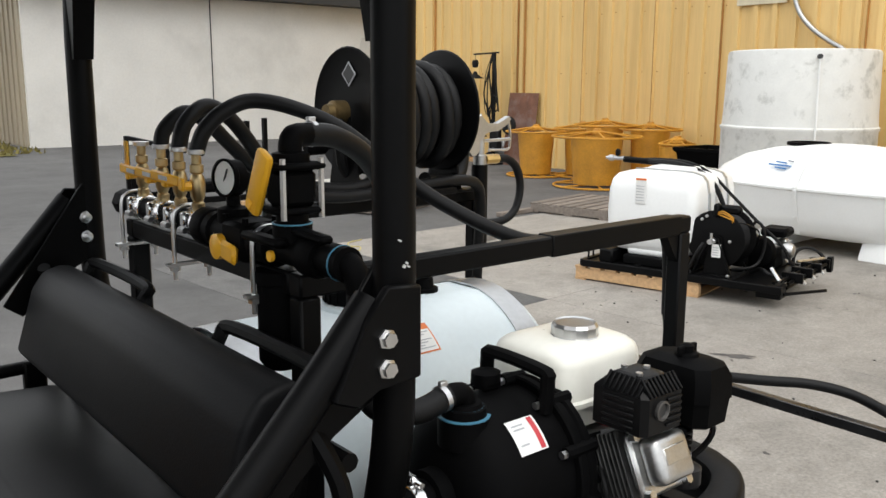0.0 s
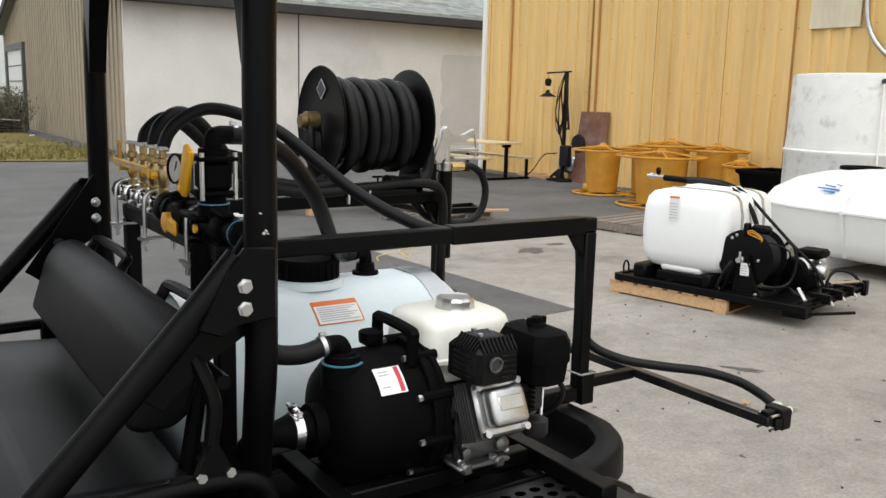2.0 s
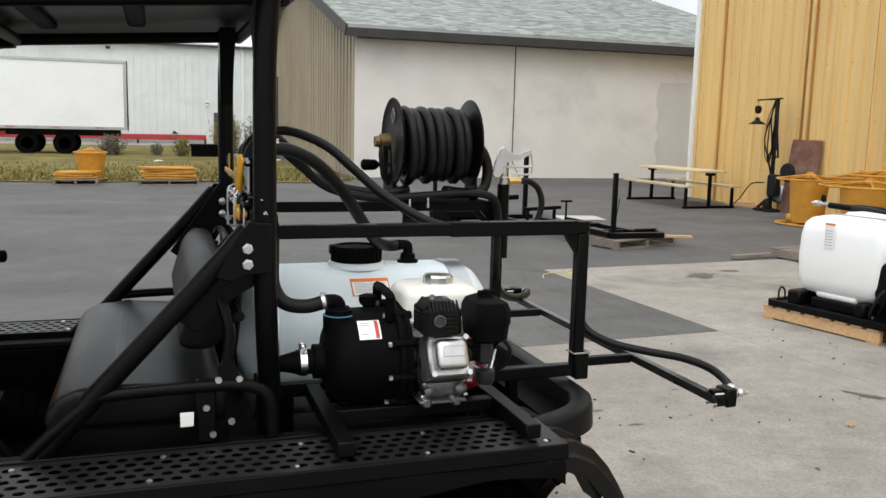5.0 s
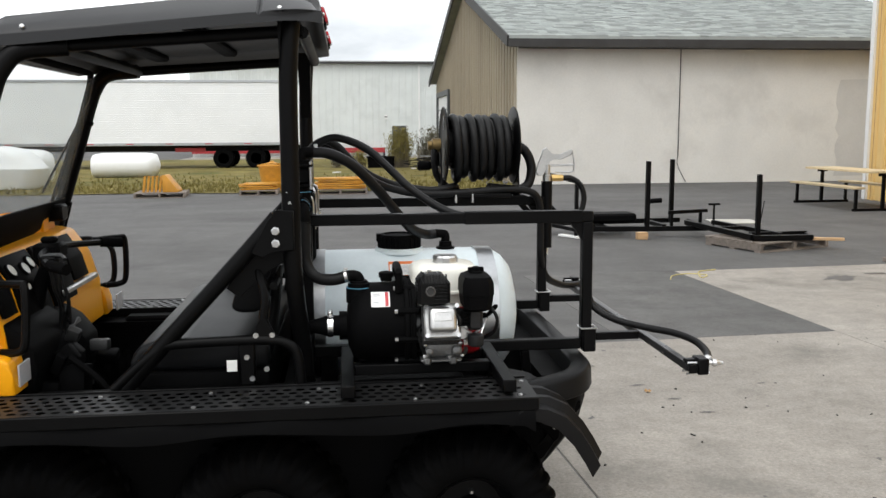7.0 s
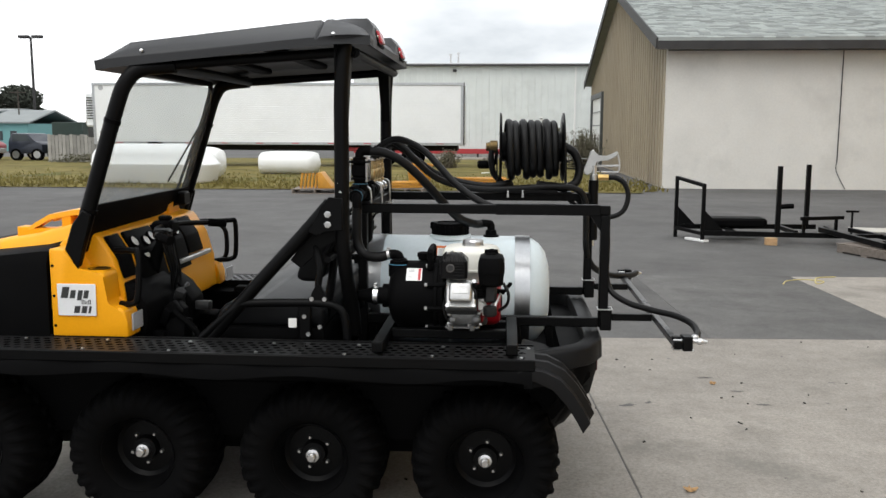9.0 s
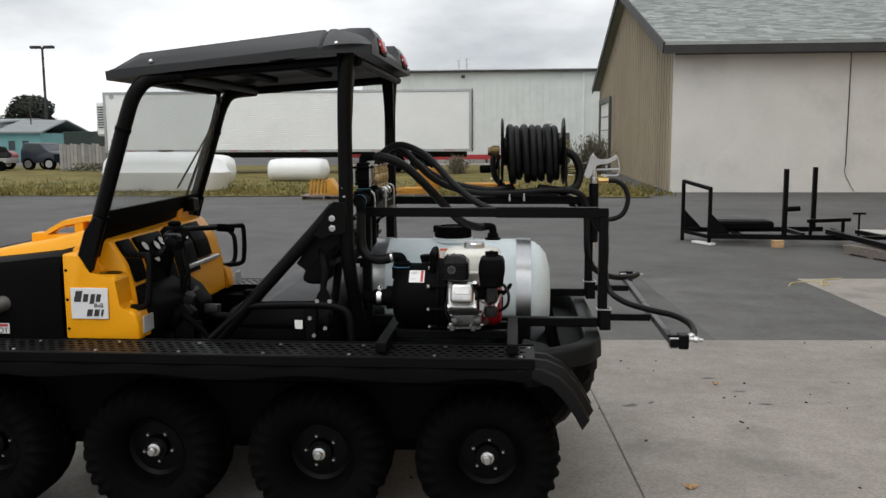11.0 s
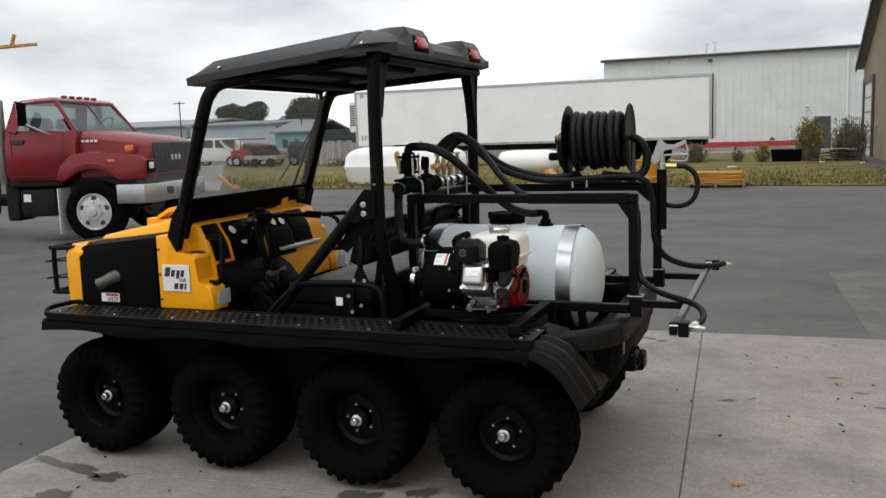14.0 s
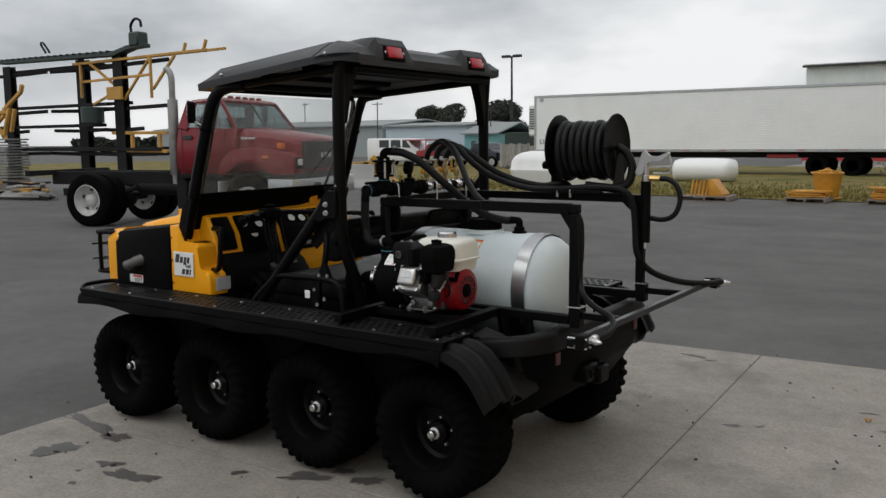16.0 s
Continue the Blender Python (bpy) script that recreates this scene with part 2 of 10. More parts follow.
def ground_mat(name, col, layers, rough, bump, stain, stain_at, stain_amount, rnd=0.0):
    """Worn paving: noise layers (scale, stretch, strength) multiply the colour; stain lies in blotches on top."""
    m = bpy.data.materials.new(name)
    m.use_nodes = True
    N, L = m.node_tree.nodes, m.node_tree.links
    b = N["Principled BSDF"]
    co = N.new("ShaderNodeTexCoord")
    total = None
    for k, (scale, stretch, strength) in enumerate(layers):
        mp = N.new("ShaderNodeMapping")
        mp.inputs["Scale"].default_value = stretch
        mp.inputs["Location"].default_value = (k * 3.7, k * 1.9, 0)
        L.new(co.outputs["Object"], mp.inputs["Vector"])
        nz = N.new("ShaderNodeTexNoise")
        nz.inputs["Scale"].default_value, nz.inputs["Detail"].default_value, nz.inputs["Roughness"].default_value = scale, 8, 0.62
        L.new(mp.outputs["Vector"], nz.inputs["Vector"])
        mr = N.new("ShaderNodeMapRange")
        mr.inputs["From Min"].default_value, mr.inputs["From Max"].default_value = 0.3, 0.7
        mr.inputs["To Min"].default_value, mr.inputs["To Max"].default_value = 1 - strength, 1 + strength
        L.new(nz.outputs["Fac"], mr.inputs["Value"])
        if total is None:
            total = mr.outputs[0]
        else:
            mu = N.new("ShaderNodeMath")
            mu.operation = "MULTIPLY"
            L.new(total, mu.inputs[0])
            L.new(mr.outputs[0], mu.inputs[1])
            total = mu.outputs[0]
        fine = nz.outputs["Fac"]
    if rnd:
        oi = N.new("ShaderNodeObjectInfo")
        mr = N.new("ShaderNodeMapRange")
        mr.inputs["To Min"].default_value, mr.inputs["To Max"].default_value = 1 - rnd, 1 + rnd
        L.new(oi.outputs["Random"], mr.inputs["Value"])
        mu = N.new("ShaderNodeMath")
        mu.operation = "MULTIPLY"
        L.new(total, mu.inputs[0])
        L.new(mr.outputs[0], mu.inputs[1])
        total = mu.outputs[0]
    sc = N.new("ShaderNodeVectorMath")
    sc.operation = "SCALE"
    sc.inputs[0].default_value = col
    L.new(total, sc.inputs["Scale"])
    ns = N.new("ShaderNodeTexNoise")
    ns.inputs["Scale"].default_value, ns.inputs["Detail"].default_value, ns.inputs["Roughness"].default_value = stain_at, 10, 0.7
    L.new(co.outputs["Object"], ns.inputs["Vector"])
    rs = N.new("ShaderNodeMapRange")
    rs.inputs["From Min"].default_value, rs.inputs["From Max"].default_value = 0.53, 0.68
    rs.inputs["To Min"].default_value, rs.inputs["To Max"].default_value = 0.0, stain_amount
    L.new(ns.outputs["Fac"], rs.inputs["Value"])
    mx = N.new("ShaderNodeMix")
    mx.data_type = "RGBA"
    L.new(rs.outputs[0], mx.inputs[0])
    L.new(sc.outputs[0], mx.inputs[6])
    mx.inputs[7].default_value = (*stain, 1)
    L.new(mx.outputs[2], b.inputs["Base Color"])
    b.inputs["Roughness"].default_value = rough
    b.inputs["Specular IOR Level"].default_value = 0.25
    bp = N.new("ShaderNodeBump")
    bp.inputs["Strength"].default_value, bp.inputs["Distance"].default_value = bump, 0.004
    L.new(total, bp.inputs["Height"])
    L.new(bp.outputs["Normal"], b.inputs["Normal"])
    return m


ASPHALT = ground_mat("asphalt", (0.106, 0.104, 0.102), ((0.14, (1, 2.2, 1), 0.20), (1.3, (1, 1, 1), 0.15), (9.0, (1, 1, 1), 0.08), (85.0, (1, 1, 1), 0.20)), 0.85, 0.5, (0.058, 0.057, 0.057), 0.5, 0.55)
PATCH = ground_mat("asphalt_patch", (0.112, 0.110, 0.107), ((0.5, (1, 1, 1), 0.20), (2.2, (1, 1, 1), 0.16), (9.0, (1, 1, 1), 0.10), (85.0, (1, 1, 1), 0.22)), 0.86, 0.5, (0.065, 0.064, 0.063), 0.8, 0.6)
CONCRETE = ground_mat("concrete", (0.283, 0.262, 0.234), ((0.4, (1, 1, 1), 0.15), (1.9, (1, 1.6, 1), 0.11), (8.0, (1, 1, 1), 0.10), (60.0, (1, 1, 1), 0.20), (190.0, (1, 1, 1), 0.16)), 0.82, 0.4, (0.155, 0.147, 0.132), 0.9, 0.8, 0.05)
STAIN = mat("oil_stain", (0.075, 0.07, 0.066), 0.55, vary=0.3, scale=6)
GRASS = mat("grass", (0.165, 0.138, 0.050), 0.95, vary=0.45, scale=0.8, fine=9, bump=0.6, dirt=(0.075, 0.092, 0.030), amount=0.85, spec=0.1)
BLADE = mat("grass_blade", (0.175, 0.150, 0.052), 0.9, vary=0.4, scale=1.0, fine=5, bump=0, spec=0.1)
BLACK = mat("black_paint", (0.0028, 0.0028, 0.003), 0.40, spec=0.10, vary=0.3, scale=5, fine=120, bump=0.08)
PLASTIC = mat("black_plastic", (0.003, 0.003, 0.0032), 0.55, spec=0.035, vary=0.25, scale=6, fine=180, bump=0.15)
DARKLINK = mat("dull_linkage_steel", (0.06, 0.06, 0.06), 0.5, 0.6, vary=0.3, scale=12)
PIPEG = mat("heat_dulled_steel", (0.11, 0.105, 0.10), 0.5, 0.5, vary=0.3, scale=14)
DECK = mat("worn_deck_paint", (0.011, 0.011, 0.0115), 0.45, spec=0.3, vary=0.35, scale=6, fine=90, bump=0.1, dirt=(0.03, 0.028, 0.026), amount=0.4)
FENDERP = mat("fender_plastic", (0.0052, 0.0052, 0.0056), 0.46, spec=0.15, vary=0.25, scale=4, fine=120, bump=0.12, dirt=(0.011, 0.0105, 0.010), amount=0.4)
ROOFP = mat("roof_plastic", (0.017, 0.0175, 0.019), 0.42, spec=0.4, vary=0.15, scale=3, fine=150, bump=0.1)
RUBBER = mat("rubber", (0.0035, 0.0035, 0.0037), 0.80, spec=0.03, vary=0.3, scale=5, fine=90, bump=0.25, dirt=(0.0065, 0.0063, 0.0060), amount=0.3)
HOSE = mat("hose_rubber", (0.006, 0.006, 0.0063), 0.48, spec=0.2, vary=0.25, scale=8, fine=110, bump=0.15)
VINYL = mat("seat_vinyl", (0.0052, 0.0054, 0.006), 0.46, spec=0.11, vary=0.15, scale=5, fine=260, bump=0.25)
YELLOW = mat("yellow_plastic", (0.90, 0.385, 0.006), 0.36, spec=0.3, vary=0.05, scale=3, fine=130, bump=0.05)
YPAINT = mat("yellow_paint", (0.53, 0.245, 0.022), 0.5, vary=0.24, scale=4, fine=40, bump=0.1, dirt=(0.30, 0.13, 0.02), amount=0.5)
VALVEY = mat("valve_yellow", (0.82, 0.42, 0.02), 0.4, vary=0.06, bump=0.03)
BRASS = mat("brass", (0.62, 0.42, 0.16), 0.3, 1.0, vary=0.15, scale=20, bump=0.05)
OLDBRASS = mat("tarnished_brass", (0.17, 0.12, 0.055), 0.5, 1.0, vary=0.3, scale=20, bump=0.08)
STEEL = mat("steel", (0.62, 0.62, 0.62), 0.32, 1.0, vary=0.12, scale=14, bump=0.06)
CHROME = mat("chrome", (0.85, 0.85, 0.85), 0.2, 1.0, vary=0.06, scale=10, bump=0.0)
ALU = mat("cast_aluminium", (0.55, 0.55, 0.54), 0.38, 1.0, vary=0.16, scale=18, fine=160, bump=0.2)
POLY = mat("milky_polyethylene", (0.66, 0.74, 0.77), 0.42, vary=0.05, scale=3, fine=60, bump=0.06)
WPOLY = mat("white_polyethylene", (0.83, 0.84, 0.83), 0.4, vary=0.03, scale=2.5, fine=50, bump=0.05)
OLDPOLY = mat("weathered_white_polyethylene", (0.74, 0.74, 0.71), 0.6, vary=0.05, scale=6.0, fine=40, bump=0.12, dirt=(0.33, 0.33, 0.30), amount=0.75)
FUELT = mat("cream_plastic", (0.78, 0.77, 0.70), 0.3, vary=0.05, scale=8, bump=0.04)
RED = mat("engine_red", (0.25, 0.006, 0.012), 0.35, spec=0.3, vary=0.1, scale=10, bump=0.05)
LENS = mat("tail_lens", (0.45, 0.02, 0.03), 0.2, vary=0.1, scale=20, bump=0.05)
BLUE = mat("blue_seal", (0.06, 0.20, 0.30), 0.5, bump=0)
WHITE = mat("label_white", (0.80, 0.80, 0.78), 0.45, vary=0.04, scale=20, bump=0.02)
ORANGE = mat("label_orange", (0.72, 0.17, 0.03), 0.45, vary=0.05, bump=0)
LREDS = mat("label_red", (0.55, 0.05, 0.06), 0.45, vary=0.05, bump=0)
INK = mat("label_ink", (0.03, 0.03, 0.03), 0.5, vary=0.1, bump=0)
GREYINK = mat("label_grey", (0.42, 0.43, 0.45), 0.5, vary=0.1, bump=0)
LBLUE = mat("label_blue", (0.08, 0.25, 0.55), 0.45, bump=0)
PLATE = mat("badge_white", (0.76, 0.77, 0.78), 0.35, vary=0.05, scale=8, bump=0.02)
DIAL = mat("dial_face", (0.72, 0.72, 0.68), 0.3, vary=0.05, bump=0)
WOOD = mat("pine_wood", (0.52, 0.33, 0.17), 0.7, vary=0.22, scale=5, fine=60, bump=0.25, stretch=(1, 7, 7), rnd=0.12)
OLDWOOD = mat("weathered_wood", (0.19, 0.16, 0.135), 0.85, vary=0.3, scale=5, fine=50, bump=0.35, stretch=(1, 6, 6), rnd=0.18)
TABLEW = mat("table_wood", (0.55, 0.44, 0.27), 0.65, vary=0.15, scale=5, fine=50, bump=0.2, rnd=0.08)
GALV = mat("galvanised_band", (0.50, 0.51, 0.52), 0.35, 1.0, vary=0.12, scale=9, bump=0.05)

# ---- ground and buildings ----
MTLWHITE = mat("white_metal_siding", (0.68, 0.71, 0.69), 0.5, vary=0.06, scale=1.2, fine=20, bump=0.05, dirt=(0.50, 0.52, 0.50), amount=0.4)
MTLTAN = mat("tan_metal_siding", (0.35, 0.30, 0.22), 0.6, vary=0.1, scale=0.8, fine=20, bump=0.05, dirt=(0.22, 0.18, 0.13), amount=0.5, stretch=(1, 1, 0.2))
MTLYEL = mat("yellow_metal_siding", (0.735, 0.505, 0.20), 0.5, vary=0.09, scale=3.2, fine=40, bump=0.05, dirt=(0.50, 0.30, 0.09), amount=0.55, stretch=(1, 1, 0.06))
STUCCO = mat("painted_block_wall", (0.71, 0.70, 0.665), 0.9, vary=0.07, scale=0.9, fine=18, bump=0.3, dirt=(0.55, 0.54, 0.51), amount=0.65)
FASCIA = mat("dark_fascia", (0.035, 0.034, 0.034), 0.7, vary=0.3, scale=2)
SHINGLE = mat("grey_green_shingle", (0.33, 0.355, 0.345), 0.9, vary=0.12, scale=3, fine=60, bump=0.4, rnd=0.27, spec=0.2, island=True)
DOORDK = mat("dark_door", (0.06, 0.065, 0.065), 0.5, vary=0.1)
DOORW = mat("white_door", (0.70, 0.71, 0.70), 0.5, vary=0.05, scale=2)
REDM = mat("red_band", (0.40, 0.035, 0.04), 0.5, vary=0.15, scale=2)
ROOFW = mat("pale_metal_roof", (0.55, 0.57, 0.57), 0.45, vary=0.06, scale=0.5)

bm = B()
bmesh.ops.create_grid(bm, x_segments=60, y_segments=60, size=900)
ground = part("ground", bm, ASPHALT, smooth=0)
tagged(ground, "worn grey asphalt yard reaching to the horizon", "asphalt", kind="structure")

# grass strip beyond the yard, 2 cm up
bm = B()
gx = [-60 + k * 0.8 for k in range(82)]
front = [bm.verts.new((x, 20.0 - 0.02 * x + 0.35 * noise.noise(Vector((x * 0.35, 0, 0))), 0.02)) for x in gx]
mid = [bm.verts.new((x, 24.5 + 0.3 * noise.noise(Vector((x, 5, 0))), 0.05)) for x in gx]
back = [bm.verts.new((x, 46.0, 0.03)) for x in gx]
for ra, rb in ((front, mid), (mid, back)):
    for k in range(len(gx) - 1):
        bm.faces.new((ra[k], ra[k + 1], rb[k + 1], rb[k]))
grass = part("grass", bm, GRASS, smooth=0)
tagged(grass, "dry yellow-green grass strip along the asphalt", "grass", kind="structure")

bm = B()
rng = random.Random(5)
for k in range(9000):
    x = rng.uniform(-26, 5.5)
    y = 20.1 - 0.02 * x + abs(rng.gauss(0, 1)) * 3.2
    h = rng.uniform(0.04, 0.13) * (1.6 if rng.random() < 0.1 else 1)
    a = rng.uniform(0, math.pi)
    w = 0.035
    dx, dy = math.cos(a) * w, math.sin(a) * w
    lx, ly = rng.uniform(-0.05, 0.05), rng.uniform(-0.05, 0.05)
    vs = [bm.verts.new((x - dx, y - dy, 0.02)), bm.verts.new((x + dx, y + dy, 0.02)), bm.verts.new((x + lx, y + ly, 0.02 + h))]
    bm.faces.new(vs)
tufts = part("grass_tufts", bm, BLADE, smooth=0)
tagged(tufts, "short dry grass tufts in the strip", "grass", kind="stuff")


def ribbed(bm, x0, y0, x1, y1, z0, z1, pitch, rib, depth, out):
    """Ribbed metal sheet from (x0, y0) to (x1, y1), ribs proud towards out."""
    d = Vector((x1 - x0, y1 - y0, 0))
    n = d.length
    d.normalize()
    o = Vector((out[0], out[1], 0))
    ss = []
    k = 0.0
    while k < n:
        for s, h in ((0, 0), (pitch - rib * 1.6, 0), (pitch - rib * 1.4, depth), (pitch - rib * 0.4, depth), (pitch - rib * 0.2, 0)):
            if k + s < n:
                ss.append((k + s, h))
        k += pitch
    ss.append((n, 0))
    rows = []
    for z in (z0, z1):
        rows.append([bm.verts.new(Vector((x0, y0, z)) + d * s + o * h) for s, h in ss])
    for k in range(len(ss) - 1):
        bm.faces.new((rows[0][k], rows[0][k + 1], rows[1][k + 1], rows[1][k]))
    return bm


# gabled warehouse: white block wall along x, tan gable end, shingled roof
GX, GY0, GY1, EAVE, RIDGE = 5.62, 22.0, 43.0, 3.90, 6.9
warehouse = thing("warehouse", (GX + 16, 50, 0), "white block warehouse with tan metal gable and shingle roof", "building")
bm = B()
bx(bm, GX + 0.026, GX + 14.1, GY0 - 0.006, GY0 + 0.25, 0, EAVE)
part("block_wall", bm, STUCCO, warehouse)
bm = B()
prism(bm, [(GY0, 0), (GY1, 0), (GY1, EAVE), ((GY0 + GY1) / 2, RIDGE), (GY0, EAVE)], "x", GX + 0.03, GX + 0.2)
part("gable_wall", bm, MTLTAN, warehouse)
bm = B()
k = GY0 + 0.1
while k < GY1:
    top = EAVE + (RIDGE - EAVE) * (1 - abs(k - (GY0 + GY1) / 2) / ((GY1 - GY0) / 2)) - 0.05
    bx(bm, GX - 0.01, GX + 0.035, k, k + 0.09, 0.05, top)
    k += 0.45
part("gable_ribs", bm, MTLTAN, warehouse)
bm = B()
bx(bm, GX - 0.04, GX + 0.03, 37.4, 41.6, 0.0, 3.1)
part("overhead_door", bm, DOORW, warehouse, "white sectional overhead door")
for ya, yb, za, zb in ((41.6, 42.0, 0.0, 3.35), (37.1, 37.4, 0.0, 3.35), (37.4, 41.6, 3.1, 3.35)):
    bm = B()
    bx(bm, GX - 0.12, GX + 0.03, ya, yb, za, zb, 0.01)
    part("door_jamb", bm, DOORDK, warehouse)
for k in range(1, 5):
    bm = B()
    bx(bm, GX - 0.06, GX - 0.035, 37.4, 41.6, k * 0.62 - 0.02, k * 0.62 + 0.02)
    part("door_rail", bm, DOORDK, warehouse)
bm = B()
slope = math.atan2(RIDGE - EAVE, (GY1 - GY0) / 2)
prism(bm, [(GY0 - 0.45, EAVE - 0.02), ((GY0 + GY1) / 2, RIDGE + 0.12), (GY1 + 0.45, EAVE - 0.02), (GY1 + 0.45, EAVE + 0.13), ((GY0 + GY1) / 2, RIDGE + 0.3), (GY0 - 0.45, EAVE + 0.13)], "x", GX - 0.3, GX + 14.45)
roofing = part("roof", bm, SHINGLE, warehouse)
# shingle courses on the slope towards the yard, each tab its own
rng = random.Random(14)
vs_, fs_ = [], []
sy, sz = (GY1 - GY0) / 2 + 0.45, RIDGE + 0.3 - (EAVE + 0.13)
for r in range(56):
    f0, f1 = r / 56, (r + 1.12) / 56
    x = GX - 0.3 - rng.uniform(0, 0.4)
    while x < GX + 14.45:
        w = rng.choice((0.25, 0.32, 0.38, 0.45))
        a, b = max(x, GX - 0.3), min(x + w - 0.012, GX + 14.45)
        if b > a:
            n0 = len(vs_)
            up = 0.028 + rng.uniform(0, 0.01)
            for xx in (a, b):
                for f, h in ((f0, up), (f1, 0.012), (f0, 0.002)):
                    vs_.append((xx, GY0 - 0.45 + sy * f, EAVE + 0.13 + sz * f + h))
            fs_ += [(n0, n0 + 3, n0 + 4, n0 + 1), (n0 + 2, n0 + 5, n0 + 3, n0)]
        x += w
me = bpy.data.meshes.new("shingles")
me.from_pydata(vs_, [], fs_)
me.materials.append(SHINGLE)
sh = new("shingles", me)
sh.parent = warehouse
sh.matrix_parent_inverse = chain(warehouse).inverted()
tagged(sh, kind="stuff")
bm = B()
bx(bm, GX - 0.32, GX + 14.45, GY0 - 0.52, GY0 - 0.44, EAVE - 0.16, EAVE + 0.06)
bx(bm, GX + 0.05, GX + 14.45, GY0 - 0.44, GY0 - 0.003, EAVE - 0.16, EAVE - 0.08)
part("fascia", bm, FASCIA, warehouse)
for sgn in (1, -1):
    bm = B()
    ye = GY0 - 0.45 if sgn > 0 else GY1 + 0.45
    bar(bm, (GX - 0.33, ye, EAVE + 0.0), (GX - 0.33, (GY0 + GY1) / 2, RIDGE + 0.16), 0.05, 0.30)
    part("barge_board", bm, FASCIA, warehouse)
bm = B()
bx(bm, 10.29, 10.312, GY0 - 0.03, GY0 - 0.008, 0.75, EAVE - 0.1)
tube(bm, [(10.30, GY0 - 0.02, 0.78), (10.30, GY0 - 0.02, 0.50), (10.55, GY0 - 0.03, 0.03)], 0.009, 6)
part("downpipe", bm, FASCIA, warehouse, "thin dark downpipe with a bent foot")

PATCHW = mat("grey_wall_repair", (0.585, 0.58, 0.558), 0.9, vary=0.08, scale=1.4, fine=18, bump=0.3, dirt=(0.60, 0.59, 0.56), amount=0.7)
bm = B()
edge = [(15.05 + 0.18 * noise.noise(Vector((k * 0.9, 2.2, 0))), 0.15 + k * 0.23) for k in range(13)]
prism(bm, edge + [(17.6, 2.95), (17.6, 0.15)], "y", GY0 - 0.010, GY0 - 0.0055)
part("wall_repair", bm, PATCHW, warehouse, "grey skim-coat repair on the wall")

# white metal shed behind the trailer
shed = thing("metal_shed", (-8, 60, 0), "long white ribbed metal shed with a red stripe", "building")
SX0, SX1, SY, SH = -7.92, 9.0, 50.0, 5.46
bm = B()
ribbed(bm, SX0, SY, SX1, SY, 0, SH, 0.39, 0.05, 0.03, (0, -1))
bx(bm, SX0, SX1, SY + 0.01, SY + 24, 0, SH - 0.02)
part("wall", bm, MTLWHITE, shed, smooth=0)
bm = B()
prism(bm, [(SY - 0.2, SH), (SY + 12, SH + 0.45), (SY + 24.2, SH), (SY + 24.2, SH + 0.12), (SY + 12, SH + 0.57), (SY - 0.2, SH + 0.12)], "x", SX0 - 0.1, SX1 + 0.1)
part("roof", bm, ROOFW, shed)
bm = B()
bx(bm, SX0 - 0.15, SX1 + 0.12, SY - 0.3, SY - 0.2, SH - 0.06, SH + 0.06)
part("gutter", bm, FASCIA, shed)
bm = B()
bx(bm, SX0, 3.26, SY - 0.30, SY - 0.22, 0.24, 0.53, 0.01)
part("red_band", bm, REDM, shed)
for x in (-0.40, 3.20):
    bm = B()
    bx(bm, x - 0.06, x + 0.06, SY - 0.28, SY - 0.20, 0.0, 0.24)
    part("rail_post", bm, FASCIA, shed)
bm = B()
bx(bm, 1.42, 1.72, SY - 0.32, SY - 0.20, 0.56, 0.66, 0.03)
bx(bm, 1.48, 1.60, SY - 0.32, SY - 0.20, 0.66, 0.74, 0.02)
part("rail_fitting", bm, FASCIA, shed)
bm = B()
bx(bm, 3.26, 3.44, SY - 0.14, SY - 0.032, 2.18, 2.46, 0.02)
meter = part("wall_box", bm, WHITE, shed)
bm = B()
bx(bm, 3.26, 3.44, SY - 0.15, SY - 0.13, 2.30, 2.35)
part("box_slot", bm, FASCIA, meter)
bm = B()
bx(bm, 3.70, 4.55, SY - 0.08, SY - 0.032, 0.05, 1.80, 0.01)
part("door", bm, DOORDK, shed, "dark steel side door")
bm = B()
bx(bm, -1.93, -1.70, SY - 0.2, SY - 0.032, 5.08, 5.24, 0.03)
part("wall_lamp", bm, FASCIA, shed)
bm = B()
bx(bm, 5.28, 5.38, SY - 0.12, SY - 0.032, 0, SH - 0.1)
part("downspout", bm, WHITE, shed)
for vx, vz in ((-2.20, 1.10), (-1.72, 1.18)):
    bm = B()
    rod(bm, (vx, SY + 2, SH), (vx, SY + 2, SH + vz - 0.3), 0.06)
    lathe(bm, [(0.09, 0), (0.09, 0.12)], (vx, SY + 2, SH + vz - 0.35), (0, 0, 1), 8)
    part("vent_pipe", bm, STEEL, shed)

bm = B()
bx(bm, -7.9, 5.55, 45.6, SY - 0.30, -0.05, 0.045, 0.01)
tagged(part("shed_pad", bm, CONCRETE), "pale concrete pad along the shed wall", "pavement", kind="structure")

# yellow metal building
YX, YY = 12.05, 15.67
yellow_building = thing("yellow_building", (YX + 8, YY - 12, 0), "tall yellow ribbed metal building", "building")
bm = B()
ribbed(bm, YX, YY, YX, -14, 0, 7.0, 0.305, 0.075, 0.042, (-1, 0))
ribbed(bm, YX, YY, YX + 16, YY, 0, 7.0, 0.305, 0.05, 0.032, (0, 1))
bx(bm, YX + 0.02, YX + 16, -14, YY - 0.02, 0, 6.9)
part("wall", bm, MTLYEL, yellow_building, smooth=0)
bm = B()
bx(bm, YX - 0.06, YX + 0.05, YY - 0.05, YY + 0.08, 0, 7.0, 0.01)
part("corner_trim", bm, WHITE, yellow_building)
bm = B()
